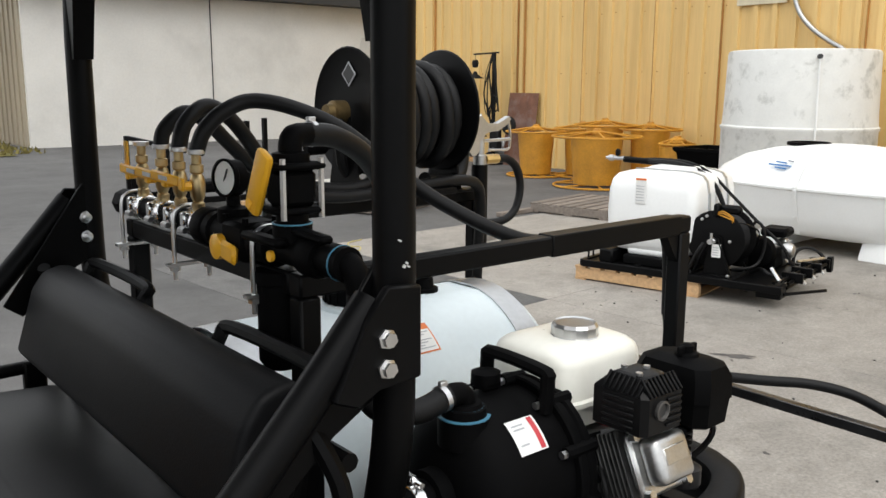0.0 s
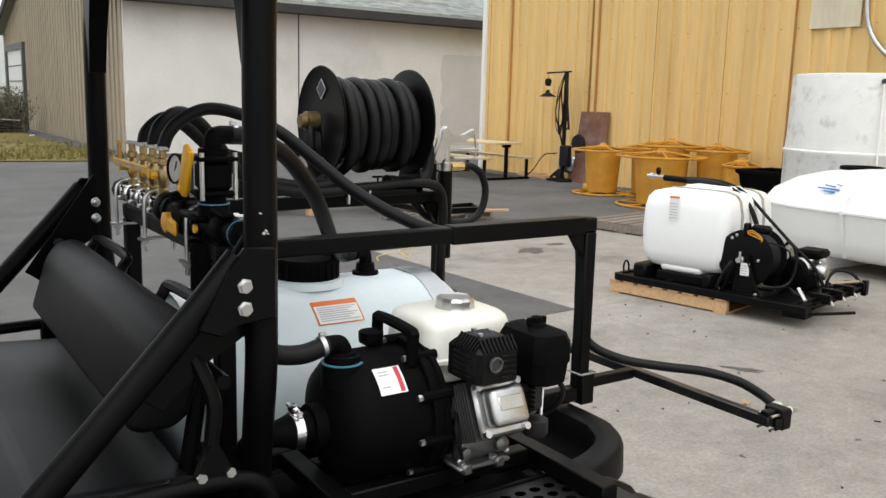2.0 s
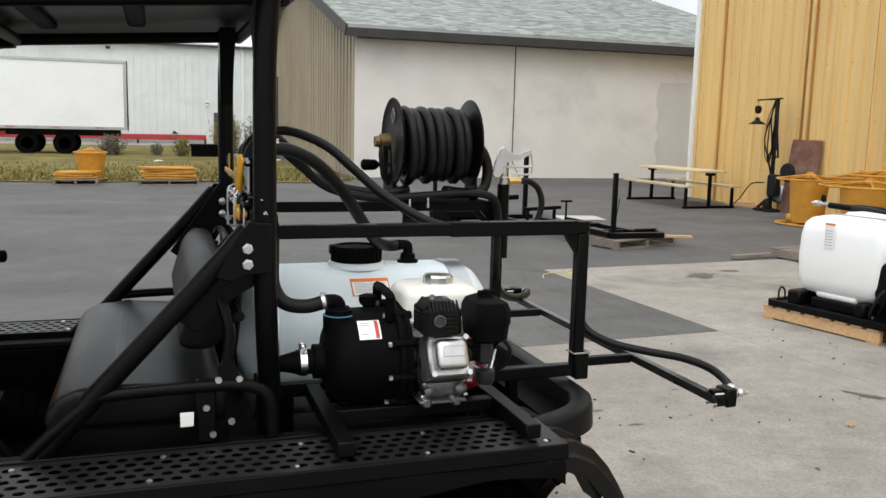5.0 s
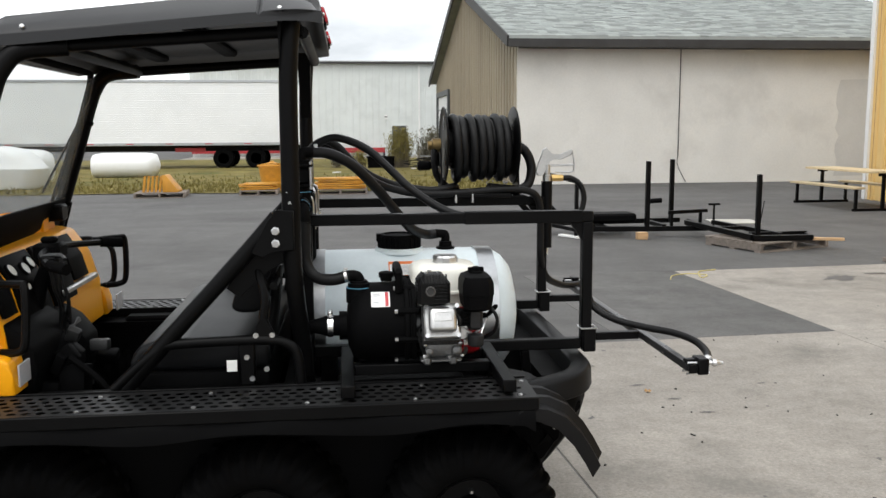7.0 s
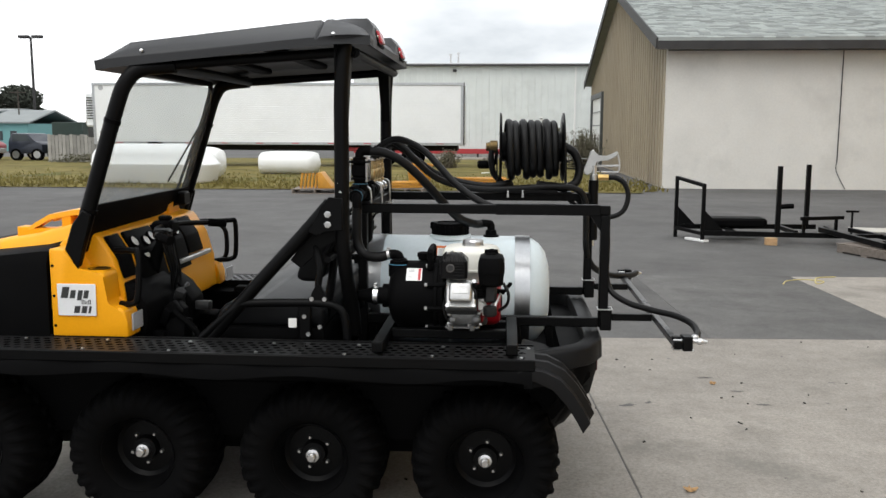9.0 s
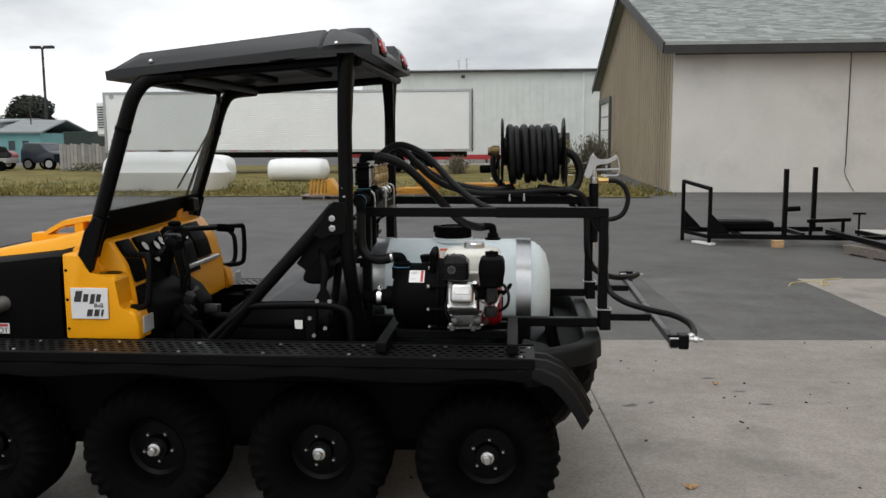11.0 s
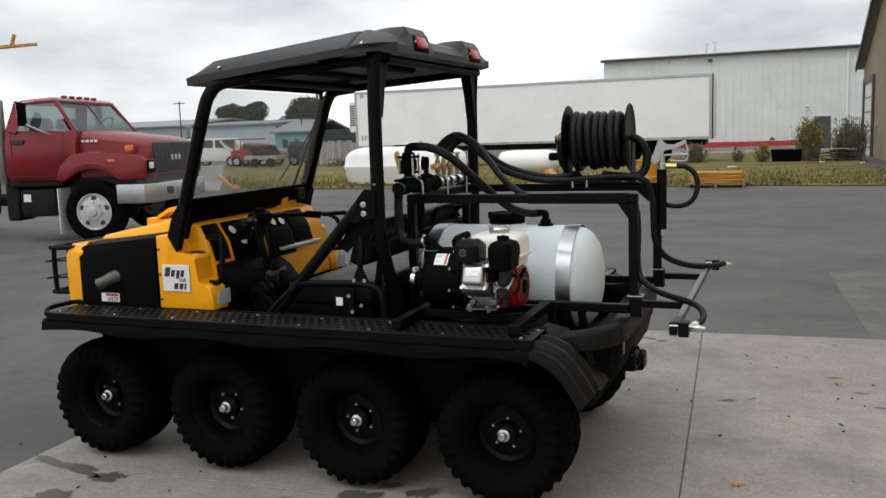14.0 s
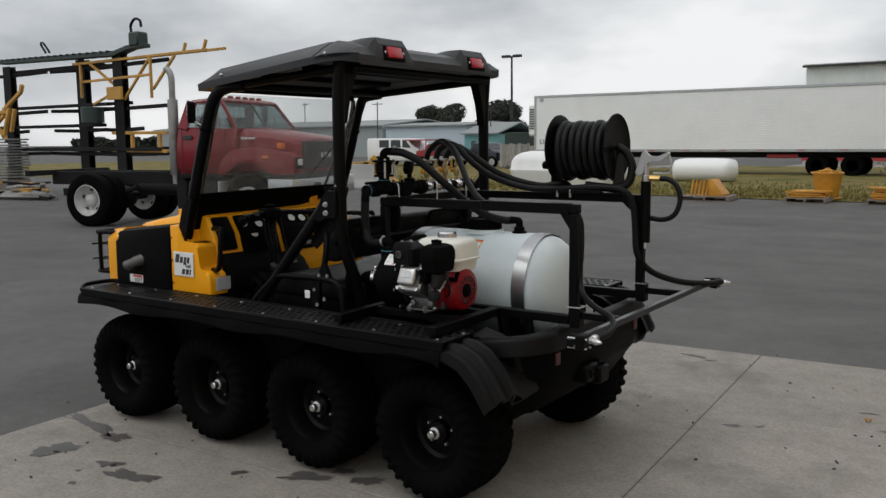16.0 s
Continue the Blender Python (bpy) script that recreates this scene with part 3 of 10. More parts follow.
bx(bm, YX - 0.3, YX + 16.3, -14.3, YY + 0.3, 7.0, 7.15)
part("roof", bm, ROOFW, yellow_building)

# rust-edged sheet laps and rows of fasteners on the wall that faces the yard
RUSTY = mat("rust_streaked_lap", (0.42, 0.21, 0.055), 0.75, vary=0.3, scale=2, fine=30, bump=0.1, stretch=(1, 1, 0.2))
for y in (15.45, 14.70, 12.19, 12.00, 10.53, 9.00, 7.76, 5.55, 4.1):
    bm = B()
    bx(bm, YX - 0.047, YX + 0.002, y - 0.006, y + 0.006, 0.02, 6.98)
    part("sheet_lap", bm, RUSTY, yellow_building)
bm = B()
k = YY - 0.305 + 0.07
rng = random.Random(41)
while k > 3:
    for z in (0.75, 1.75, 2.75, 3.75):
        if rng.random() < 0.45:
            continue
        yy, zz = k - 0.10, z + rng.uniform(-0.015, 0.015)
        bx(bm, YX - 0.012, YX + 0.001, yy - 0.008, yy + 0.008, zz - 0.008, zz + 0.008)
    k -= 0.305
fx = part("fasteners", bm, RUSTY, yellow_building, smooth=0)
tagged(fx, kind="stuff")

# concrete apron: separate slabs with open joints
pavement = thing("concrete_apron", (4, 0, 0), "worn pale concrete apron of large cast slabs", "pavement", kind="structure")
rng = random.Random(3)


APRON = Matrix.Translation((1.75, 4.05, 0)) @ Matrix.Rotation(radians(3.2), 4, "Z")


def slab(x0, x1, y0, y1, name="slab", material=None, parent=pavement, top=0.004):
    g = 0.0035
    bm = B()
    bx(bm, x0 + g, x1 - g, y0 + g, y1 - g, -0.10, top, 0.003, APRON)
    return part(name, bm, material or CONCRETE, parent, smooth=0)


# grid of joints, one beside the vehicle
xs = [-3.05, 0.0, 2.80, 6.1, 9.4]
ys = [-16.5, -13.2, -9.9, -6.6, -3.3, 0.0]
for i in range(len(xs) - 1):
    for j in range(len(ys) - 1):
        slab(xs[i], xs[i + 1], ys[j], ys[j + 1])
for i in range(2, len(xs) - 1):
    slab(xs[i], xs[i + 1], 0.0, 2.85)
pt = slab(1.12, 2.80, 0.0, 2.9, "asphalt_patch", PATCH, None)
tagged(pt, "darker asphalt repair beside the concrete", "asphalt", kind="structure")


def stain(cx, cy, rx, ry, seed, turn=0.0):
    """A flat irregular spill."""
    bm = B()
    vs = []
    for k in range(60):
        a = 2 * math.pi * k / 60
        w = Vector((math.cos(a) * 1.3 + seed * 3.1, math.sin(a) * 1.3, seed))
        r = 1 + 0.75 * noise.noise(w) + 0.35 * noise.noise(w * 2.7) + 0.16 * noise.noise(w * 6.1)
        x, y = rx * r * math.cos(a), ry * r * math.sin(a)
        c, s_ = math.cos(turn), math.sin(turn)
        vs.append(bm.verts.new((cx + x * c - y * s_, cy + x * s_ + y * c, 0.0062)))
    bm.faces.new(vs)
    st = part("spill_stain", bm, STAIN, smooth=0)
    return tagged(st, "dark damp spill stain on the concrete", "stain", "stains on the apron", kind="structure")


for q in ((-0.655, 0.262, 0.105, 0.070, 1, 0.75), (-0.82, 0.585, 0.25, 0.035, 2, -0.22), (-0.55, 0.535, 0.085, 0.055, 3, 0.2), (-0.27, 0.285, 0.060, 0.034, 4, 0.3), (-0.21, 0.31, 0.035, 0.022, 14, 0.9), (-0.03, 0.257, 0.13, 0.050, 5, 0.12), (0.344, 0.559, 0.032, 0.024, 6, 0.9), (0.64, 0.69, 0.12, 0.040, 7, 0.6), (0.735, 0.834, 0.06, 0.03, 10, 0.6), (0.894, 0.804, 0.075, 0.045, 11, 0.9), (-0.19, 0.06, 0.022, 0.015, 12, 0.0), (-0.30, 0.16, 0.018, 0.012, 13, 0.0), (1.36, 3.78, 0.10, 0.022, 15, -0.2), (1.50, 3.71, 0.05, 0.018, 16, 0.5), (5.9, 6.4, 0.22, 0.10, 8, 0.4), (6.4, 6.6, 0.12, 0.05, 9, 0.0)):
    stain(*q)
rng = random.Random(8)
for k in range(46):
    x, y = rng.uniform(2.1, 7.5), rng.uniform(0.2, 5.5)
    if x < 5.0 and y > 4.0:
        continue
    stain(x, y, rng.uniform(0.006, 0.026), rng.uniform(0.005, 0.012), 20 + k, rng.uniform(0, 3))

# ---- eight-wheeled amphibious vehicle ----
DULLRED = mat("dull_red_reflector", (0.075, 0.010, 0.012), 0.35, vary=0.1, bump=0.02)
YC = 1.488          # its middle line
WZ = 0.289          # height of the axles
WX = (-0.78, -0.088, 0.588, 1.255)


def far(y):
    return 2 * YC - y


atv = thing("amphibious_vehicle", (0.25, YC, 0), "yellow and black eight-wheeled amphibious utility vehicle with canopy", "vehicle")

# lower hull
bm = B()
rings = []
for x, zb, hw in ((-1.02, 0.62, 0.50), (-0.92, 0.42, 0.53), (-0.70, 0.24, 0.55), (1.30, 0.24, 0.55), (1.52, 0.34, 0.54), (1.66, 0.50, 0.50)):
    zt = 0.72 if x < 1 else 0.60
    rings.append([(x, YC - hw, zt), (x, YC - hw, zb + 0.08), (x, YC - hw + 0.08, zb), (x, YC + hw - 0.08, zb), (x, YC + hw, zb + 0.08), (x, YC + hw, zt)])
loft(bm, rings, closed=False)
for ring in (rings[0][::-1], rings[-1]):
    bm.faces.new([bm.verts.new(p) for p in ring])
part("hull", bm, PLASTIC, atv)

# upper tub: floor and side walls
bm = B()
bx(bm, 0.62, 1.52, 0.942, far(0.942), 0.50, 0.54)
bx(bm, -0.72, 0.62, 0.942, far(0.942), 0.36, 0.40)
bx(bm, 0.60, 0.64, 0.942, far(0.942), 0.40, 0.54)
for ya, yb in ((0.86, 0.94), (far(0.94), far(0.86))):
    bx(bm, -0.12, 1.33, ya, yb, 0.56, 0.722, 0.012)
part("tub", bm, PLASTIC, atv)

# rear rim of the tub: thick moulded rail round the cargo end
bm = B()
near_rim = [(1.40, 0.905, 0.664), (1.47, 0.905, 0.675), (1.55, 0.914, 0.687), (1.615, 0.945, 0.695), (1.652, 1.005, 0.699), (1.668, 1.09, 0.700)]
ps = curve_pts(near_rim + [(1.672, YC, 0.700)] + [(x, far(y), z) for x, y, z in reversed(near_rim)], 6)
rings = []
for i, p in enumerate(ps):
    d = (ps[min(i + 1, len(ps) - 1)] - ps[max(i - 1, 0)]).normalized()
    o = d.cross(Vector((0, 0, 1))).normalized()
    rings.append([p + o * u + Vector((0, 0, w)) for u, w in ((0.040, -0.048), (0.045, -0.044), (0.042, 0.014), (0.037, 0.026), (0.028, 0.031), (-0.018, 0.030), (-0.026, 0.025), (-0.029, 0.012), (-0.020, -0.120), (-0.012, -0.120), (-0.012, -0.048))])
loft(bm, rings)
part("tub_rail", bm, FENDERP, atv)
bm = B()
rings = []
for z, x, hw in ((0.66, 1.690, 0.56), (0.60, 1.690, 0.56), (0.50, 1.668, 0.55), (0.36, 1.57, 0.52)):
    rings.append([(x - 0.14, YC - hw, z), (x - 0.06, YC - hw + 0.03, z), (x, YC - hw + 0.12, z), (x, YC + hw - 0.12, z), (x - 0.06, YC + hw - 0.03, z), (x - 0.14, YC + hw, z)])
loft(bm, rings)
part("tail_panel", bm, PLASTIC, atv)
for side in (-1, 1):
    fy = (lambda y: y) if side < 0 else far
    bm = B()
    prism(bm, [(1.40, 0.66), (1.56, 0.66), (1.575, 0.60), (1.570, 0.50), (1.552, 0.485), (1.50, 0.56), (1.40, 0.60)], "y", min(fy(0.912), fy(0.935)), max(fy(0.912), fy(0.935)), 0.004, 1)
    quarter = part("quarter_panel", bm, PLASTIC, atv)
    bm = B()
    bx(bm, 1.684, 1.6955, min(fy(1.06), fy(1.10)), max(fy(1.06), fy(1.10)), 0.585, 0.640, 0.004)
    part("reflector", bm, DULLRED, quarter, "dull red side reflector")
    for x, z in ((1.545, 0.575), (1.550, 0.54)):
        bm = B()
        lathe(bm, [(0.008, 0), (0.008, 0.004), (0.005, 0.006)], (x, fy(0.912), z), (0, side, 0), 8)
        part("bolt", bm, STEEL, quarter)
bm = B()
bx(bm, 1.60, 1.72, YC - 0.05, YC + 0.05, 0.42, 0.50, 0.01)
bx(bm, 1.62, 1.70, 1.34, 1.46, 0.44, 0.52, 0.01)
rod(bm, (1.68, YC, 0.41), (1.68, YC, 0.52), 0.014)
for dy, dz in ((-0.02, 0.47), (0.02, 0.47), (-0.02, 0.49)):
    rod(bm, (1.695, 1.40 + dy, dz), (1.71, 1.40 + dy, dz), 0.008, 6)
part("hitch", bm, BLACK, atv)

# fender skirts: wavy moulded edge above the wheels, mud flap behind
def skirt_low(x):
    s = 0.641
    for wx in WX:
        s += 0.022 * math.exp(-((x - wx) / 0.20) ** 2)
    return s - 0.018 * (1 if x > 1.40 else 0)


def fender(side):
    fy = (lambda y: y) if side < 0 else far
    bm = B()
    rings = []
    for k in range(73):
        x = -0.98 + k * (1.42 + 0.98) / 72
        zl = skirt_low(x)
        wob = 0.006 * math.sin(x * 17)
        rings.append([(x, fy(0.95), 0.700), (x, fy(0.70), 0.712), (x, fy(0.632 + wob), 0.700), (x, fy(0.622 + wob), 0.68), (x, fy(0.618 + wob), zl), (x, fy(0.626 + wob), zl), (x, fy(0.70), 0.690), (x, fy(0.95), 0.68)])
    loft(bm, rings)
    f = part("fender_skirt", bm, PLASTIC, atv)
    # flap
    bm = B()
    rings = []
    for x, z in ((1.38, 0.705), (1.46, 0.695), (1.52, 0.665), (1.57, 0.61), (1.605, 0.555), (1.632, 0.505)):
        row = []
        for y, dz in ((0.618, -0.025), (0.625, 0.0), (0.66, 0.004), (0.675, 0.022), (0.70, 0.022), (0.715, 0.004), (0.755, 0.004), (0.77, 0.022), (0.795, 0.022), (0.81, 0.004), (0.90, 0.0), (1.0, 0.02)):
            k = (x - 1.38) / 0.29
            yy = y + 0.03 * k * (1 if y < 0.8 else 0)
            row.append((x + dz * 0.8, fy(yy), z + dz - 0.03 * k * (y > 0.8)))
        under = [(p[0] - 0.006, p[1], p[2] - 0.010) for p in reversed(row)]
        rings.append(row + under)
    loft(bm, rings)
    part("mud_flap", bm, FENDERP, f)
    return f


fender(-1)
fender(1)


# running boards with round holes
def running_board(side):
    fy = (lambda y: y) if side < 0 else far
    x0, x1, y0, y1, z = -0.945, 1.432, 0.632, 0.846, 0.735
    nx, rows = 58, (0.667, 0.701, 0.735, 0.769, 0.803)
    bm = B()
    px = (x1 - x0 - 0.05) / nx
    cell_h = 0.034
    grid = {}

    def v(x, y):
        key = (round(x, 4), round(y, 4))
        if key not in grid:
            grid[key] = bm.verts.new((x, fy(y), z))
        return grid[key]
    for j, cy in enumerate(rows):
        for i in range(nx - j % 2):
            cx = x0 + 0.025 + (i + 0.5 + 0.5 * (j % 2)) * px
            c = [v(cx - px / 2, cy - cell_h / 2), v(cx + px / 2, cy - cell_h / 2), v(cx + px / 2, cy + cell_h / 2), v(cx - px / 2, cy + cell_h / 2)]
            h = [bm.verts.new((cx + 0.0140 * math.cos(a), fy(cy + 0.0112 * math.sin(a)), z)) for a in [math.radians(225 + 45 * k) for k in range(8)]]
            for k in range(4):
                a, b = c[k], c[(k + 1) % 4]
                bm.faces.new((a, b, h[(2 * k + 2) % 8], h[(2 * k + 1) % 8]))
                bm.faces.new((a, h[(2 * k + 1) % 8], h[2 * k]))
        if j % 2:
            for a0 in (x0 + 0.025, x1 - 0.025 - px / 2):
                bm.faces.new([v(a0, cy - cell_h / 2), v(a0 + px / 2, cy - cell_h / 2), v(a0 + px / 2, cy + cell_h / 2), v(a0, cy + cell_h / 2)])
    ya, yb = rows[0] - cell_h / 2, rows[-1] + cell_h / 2
    for a0, a1, b0, b1 in ((x0, x1, y0, ya), (x0, x1, yb, y1), (x0, x0 + 0.025, ya, yb), (x1 - 0.025, x1, ya, yb)):
        bm.faces.new([bm.verts.new((x, fy(y), z)) for x, y in ((a0, b0), (a1, b0), (a1, b1), (a0, b1))])
    board = part("running_board", bm, DECK, atv, "black perforated steel running board", smooth=0)
    bm = B()
    bx(bm, x0, x1, min(fy(0.622), fy(0.634)), max(fy(0.622), fy(0.634)), z - 0.038, z + 0.003, 0.004)
    bx(bm, x0, x1, min(fy(0.838), fy(0.848)), max(fy(0.838), fy(0.848)), z - 0.03, z + 0.006, 0.002)
    for k in range(9):
        xx = x0 + 0.01 + k * (x1 - x0 - 0.04) / 8
        bx(bm, xx, xx + 0.02, min(fy(0.634), fy(0.84)), max(fy(0.634), fy(0.84)), z - 0.03, z - 0.003)
    part("board_edge", bm, BLACK, board)
    for k in range(8):
        for yy in (0.662, 0.80):
            xx = x0 + 0.05 + k * (x1 - x0 - 0.1) / 7 + (0.03 if yy > 0.7 else 0)
            bm = B()
            lathe(bm, [(0.007, 0), (0.007, 0.003), (0.004, 0.005)], (xx, fy(yy), z), (0, 0, 1), 8)
            part("bolt", bm, STEEL, board)
    bm = B()
    tube(bm, [(-0.90, fy(0.86), 0.74), (-0.96, fy(0.84), 0.745), (-0.985, fy(0.78), 0.745), (-0.985, fy(0.68), 0.742), (-0.95, fy(0.635), 0.725)], 0.012, 8, 5)
    part("end_rail", bm, BLACK, board)
    return board


running_board(-1)
running_board(1)

# wheels: dished rim, wide low-pressure tyre with angled lugs
bm = B()
lathe(bm, [(0.142, -0.095), (0.150, -0.112), (0.146, -0.118), (0.128, -0.09), (0.120, -0.03), (0.105, -0.018), (0.05, -0.022), (0.045, -0.05), (0.002, -0.05)], (0, 0, 0), (0, 1, 0), 32, False)
wheel = part("wheel", bm, BLACK, atv)
wheel.parent = None
wheel.matrix_parent_inverse = Matrix()
bm = B()
lathe(bm, [(0.026, -0.045), (0.026, -0.072), (0.017, -0.075), (0.017, -0.098), (0.013, -0.102), (0.002, -0.102)], (0, 0, 0), (0, 1, 0), 14)
part("hub_cap", bm, STEEL, wheel)
for k in range(5):
    a = 2 * math.pi * k / 5 + 0.35
    bm = B()
    lathe(bm, [(0.0085, -0.018), (0.0085, -0.030), (0.005, -0.034)], (0.062 * math.cos(a), 0, 0.062 * math.sin(a)), (0, 1, 0), 6)
    part("lug_nut", bm, STEEL, wheel)
# carcass and angled lugs in one skin: the lugs swell out of the profile along its normal
half = [(0.2820, 0.0), (0.2817, 0.008), (0.2815, 0.014), (0.2805, 0.04), (0.279, 0.062), (0.275, 0.088), (0.267, 0.110), (0.260, 0.126), (0.251, 0.138), (0.240, 0.145), (0.226, 0.149), (0.210, 0.150), (0.198, 0.149), (0.180, 0.144), (0.155, 0.128), (0.140, 0.100)]
lift = [0.0, 0.0, 0.010, 0.012, 0.013, 0.014, 0.014, 0.013, 0.011, 0.008, 0.006, 0.004, 0.0, 0.0, 0.0, 0.0]
lead = [0.0, 0.0, 0.0, 0.028, 0.048, 0.080, 0.105, 0.122, 0.135, 0.143, 0.150, 0.155, 0.155, 0.155, 0.155, 0.155]
half = [(0.14 + (r - 0.14) * 0.945, y) for r, y in half]
prof = [(r, -y, h, d, 0.0) for (r, y), h, d in zip(half, lift, lead)][::-1] + [(r, y, h, d, 0.5) for (r, y), h, d in list(zip(half, lift, lead))[1:]]
NL, NS = 30, 12
rings = []
for k, (r, y, h, d, ph) in enumerate(prof):
    a, b = prof[max(k - 1, 0)], prof[min(k + 1, len(prof) - 1)]
    tr, ty = b[0] - a[0], b[1] - a[1]
    n = math.hypot(tr, ty)
    nr, ny = ty / n, -tr / n
    ring = []
    for i in range(NL * NS):
        a = 2 * math.pi * i / (NL * NS)
        u = ((a - d) * NL / (2 * math.pi) + ph) % 1.0
        on = min(1, max(0, (0.25 - abs(u - 0.5)) / 0.07))
        rr, yy = r + nr * h * on, y + ny * h * on
        ring.append((rr * math.cos(a), yy, rr * math.sin(a)))
    rings.append(ring)
loft(bm := B(), rings, cap=False)
part("tyre", bm, RUBBER, wheel, "black knobbly low-pressure tyre", smooth=50)
wheels = []
for k, x in enumerate(WX):
    for side in (-1, 1):
        y = 0.885 if side < 0 else far(0.885)
        m = Matrix.Translation((x, y, WZ)) @ Matrix.Rotation(math.pi if side > 0 else 0, 4, "Z") @ Matrix.Rotation(0.4 * k + 0.2, 4, "Y")
        clone(wheel, m, atv)
for o in [wheel, *wheel.children]:
    bpy.data.objects.remove(o)
for x in WX:
    bm = B()
    rod(bm, (x, 0.90, WZ), (x, far(0.90), WZ), 0.022)
    part("axle", bm, BLACK, atv)

# front end: yellow nose and cowl, black side panels, hood with a slotted scoop
bm = B()
rings = []
for x, hw, zt in ((-1.085, 0.53, 0.95), (-1.070, 0.585, 1.005), (-1.03, 0.625, 1.03), (-0.90, 0.650, 1.048)):
    rings.append([(x, YC - hw, 0.70), (x, YC - hw, zt - 0.05), (x, YC - hw + 0.05, zt), (x, YC + hw - 0.05, zt), (x, YC + hw, zt - 0.05), (x, YC + hw, 0.70)])
loft(bm, rings)
part("nose", bm, YELLOW, atv)
for side in (-1, 1):
    fy = (lambda y: y) if side < 0 else far
    bm = B()
    rings = []
    for x, zt in ((-0.925, 1.030), (-0.90, 1.040), (-0.70, 1.062), (-0.49, 1.086), (-0.465, 1.085)):
        e = 0.006 if x in (-0.925, -0.465) else 0
        rings.append([(x, fy(0.846 + e), 0.725), (x, fy(0.832 + e), 0.735), (x, fy(0.834 + e), zt - 0.06), (x, fy(0.855 + e), zt - 0.012), (x, fy(0.90), zt), (x, fy(1.10), zt + 0.004), (x, fy(1.10), 0.725)])
    loft(bm, rings)
    sp = part("side_panel", bm, PLASTIC, atv, "black moulded side panel")
    if side < 0:
        bm = B()
        tube(bm, [(-0.70, 0.86, 0.885), (-0.72, 0.825, 0.875), (-0.755, 0.80, 0.858), (-0.775, 0.79, 0.850)], [0.035, 0.031, 0.027, 0.026], 14, 4, cap=False)
        tube(bm, [(-0.715, 0.85, 0.88), (-0.755, 0.803, 0.858), (-0.773, 0.791, 0.851)], 0.022, 12, 3)
        part("exhaust", bm, PIPEG, sp, "dull grey steel exhaust tip")
        bm = B()
        bx(bm, -0.795, -0.685, 0.8275, 0.8305, 0.757, 0.800, 0.001)
        wl_ = part("warning_label", bm, WHITE, sp, "white and red heat warning label")
        bm = B()
        bx(bm, -0.765, -0.69, 0.8265, 0.829, 0.786, 0.798)
        part("red_bar", bm, LREDS, sp)
        lettering("HOT", 0.030, Matrix.Translation((-0.722, 0.8265, 0.770)) @ Matrix.Rotation(math.pi / 2, 4, "X"), INK, sp)

# cowl: side towers, dash face
for side in (-1, 1):
    fy = (lambda y: y) if side < 0 else far
    bm = B()
    prism(bm, [(-0.452, 0.735), (-0.145, 0.735), (-0.150, 0.80), (-0.160, 0.842), (-0.18, 0.855), (-0.222, 0.860), (-0.234, 0.875), (-0.230, 0.982), (-0.245, 1.000), (-0.345, 1.002), (-0.365, 1.045), (-0.39, 1.084), (-0.452, 1.088)], "y", min(fy(0.836), fy(0.950)), max(fy(0.836), fy(0.950)), 0.014, 3)
    tower = part("cowl_side", bm, YELLOW, atv, "yellow cowl side with a cup well")
    bm = B()
    lathe(bm, [(0.044, 0.0), (0.044, 0.0015), (0.036, 0.002), (0.034, 0.0005)], (-0.285, fy(0.905), 1.0008), (0, 0, 1), 20)
    part("cup_well", bm, BLACK, tower)
    for zz in (0.78, 0.90, 1.02):
        bm = B()
        lathe(bm, [(0.006, 0), (0.006, 0.003)], (-0.438, fy(0.837), zz), (0, -1 if side < 0 else 1, 0), 8)
        part("bolt", bm, BLACK, tower)
    bm = B()
    bx(bm, -0.147, -0.141, min(fy(0.87), fy(0.96)), max(fy(0.87), fy(0.96)), 0.757, 0.825)
    part("decal", bm, GREYINK, tower)
    bm = B()
    tube(bm, [(-0.235, fy(0.94), 1.07), (-0.14, fy(0.90), 1.075), (-0.115, fy(0.885), 1.06), (-0.12, fy(0.875), 0.90), (-0.145, fy(0.88), 0.865), (-0.20, fy(0.90), 0.86)], 0.013, 8, 5)
    part("grab_handle", bm, BLACK, tower)

# badge: white plate, illegible marks as bars
bm = B()
bx(bm, -0.422, -0.268, 0.829, 0.8345, 0.822, 0.950, 0.002)
badge = part("badge_plate", bm, PLATE, atv, "white badge plate with dark slanted marks")


def slant(x0, x1, z0, z1, k=0.22):
    bm = B()
    d = (z1 - z0) * k
    prism(bm, [(x0, z0), (x1, z0), (x1 + d, z1), (x0 + d, z1)], "y", 0.8275, 0.8292)
    return part("mark", bm, INK, badge)


for x0, x1, z0, z1 in ((-0.408, -0.380, 0.893, 0.938), (-0.372, -0.352, 0.893, 0.925), (-0.344, -0.326, 0.885, 0.925), (-0.318, -0.300, 0.893, 0.925), (-0.358, -0.336, 0.834, 0.862), (-0.328, -0.308, 0.834, 0.862), (-0.300, -0.291, 0.834, 0.862)):
    slant(x0, x1, z0, z1)

lettering("8x8", 0.026, Matrix.Translation((-0.306, 0.8275, 0.878)) @ Matrix.Rotation(math.pi / 2, 4, "X"), INK, badge)

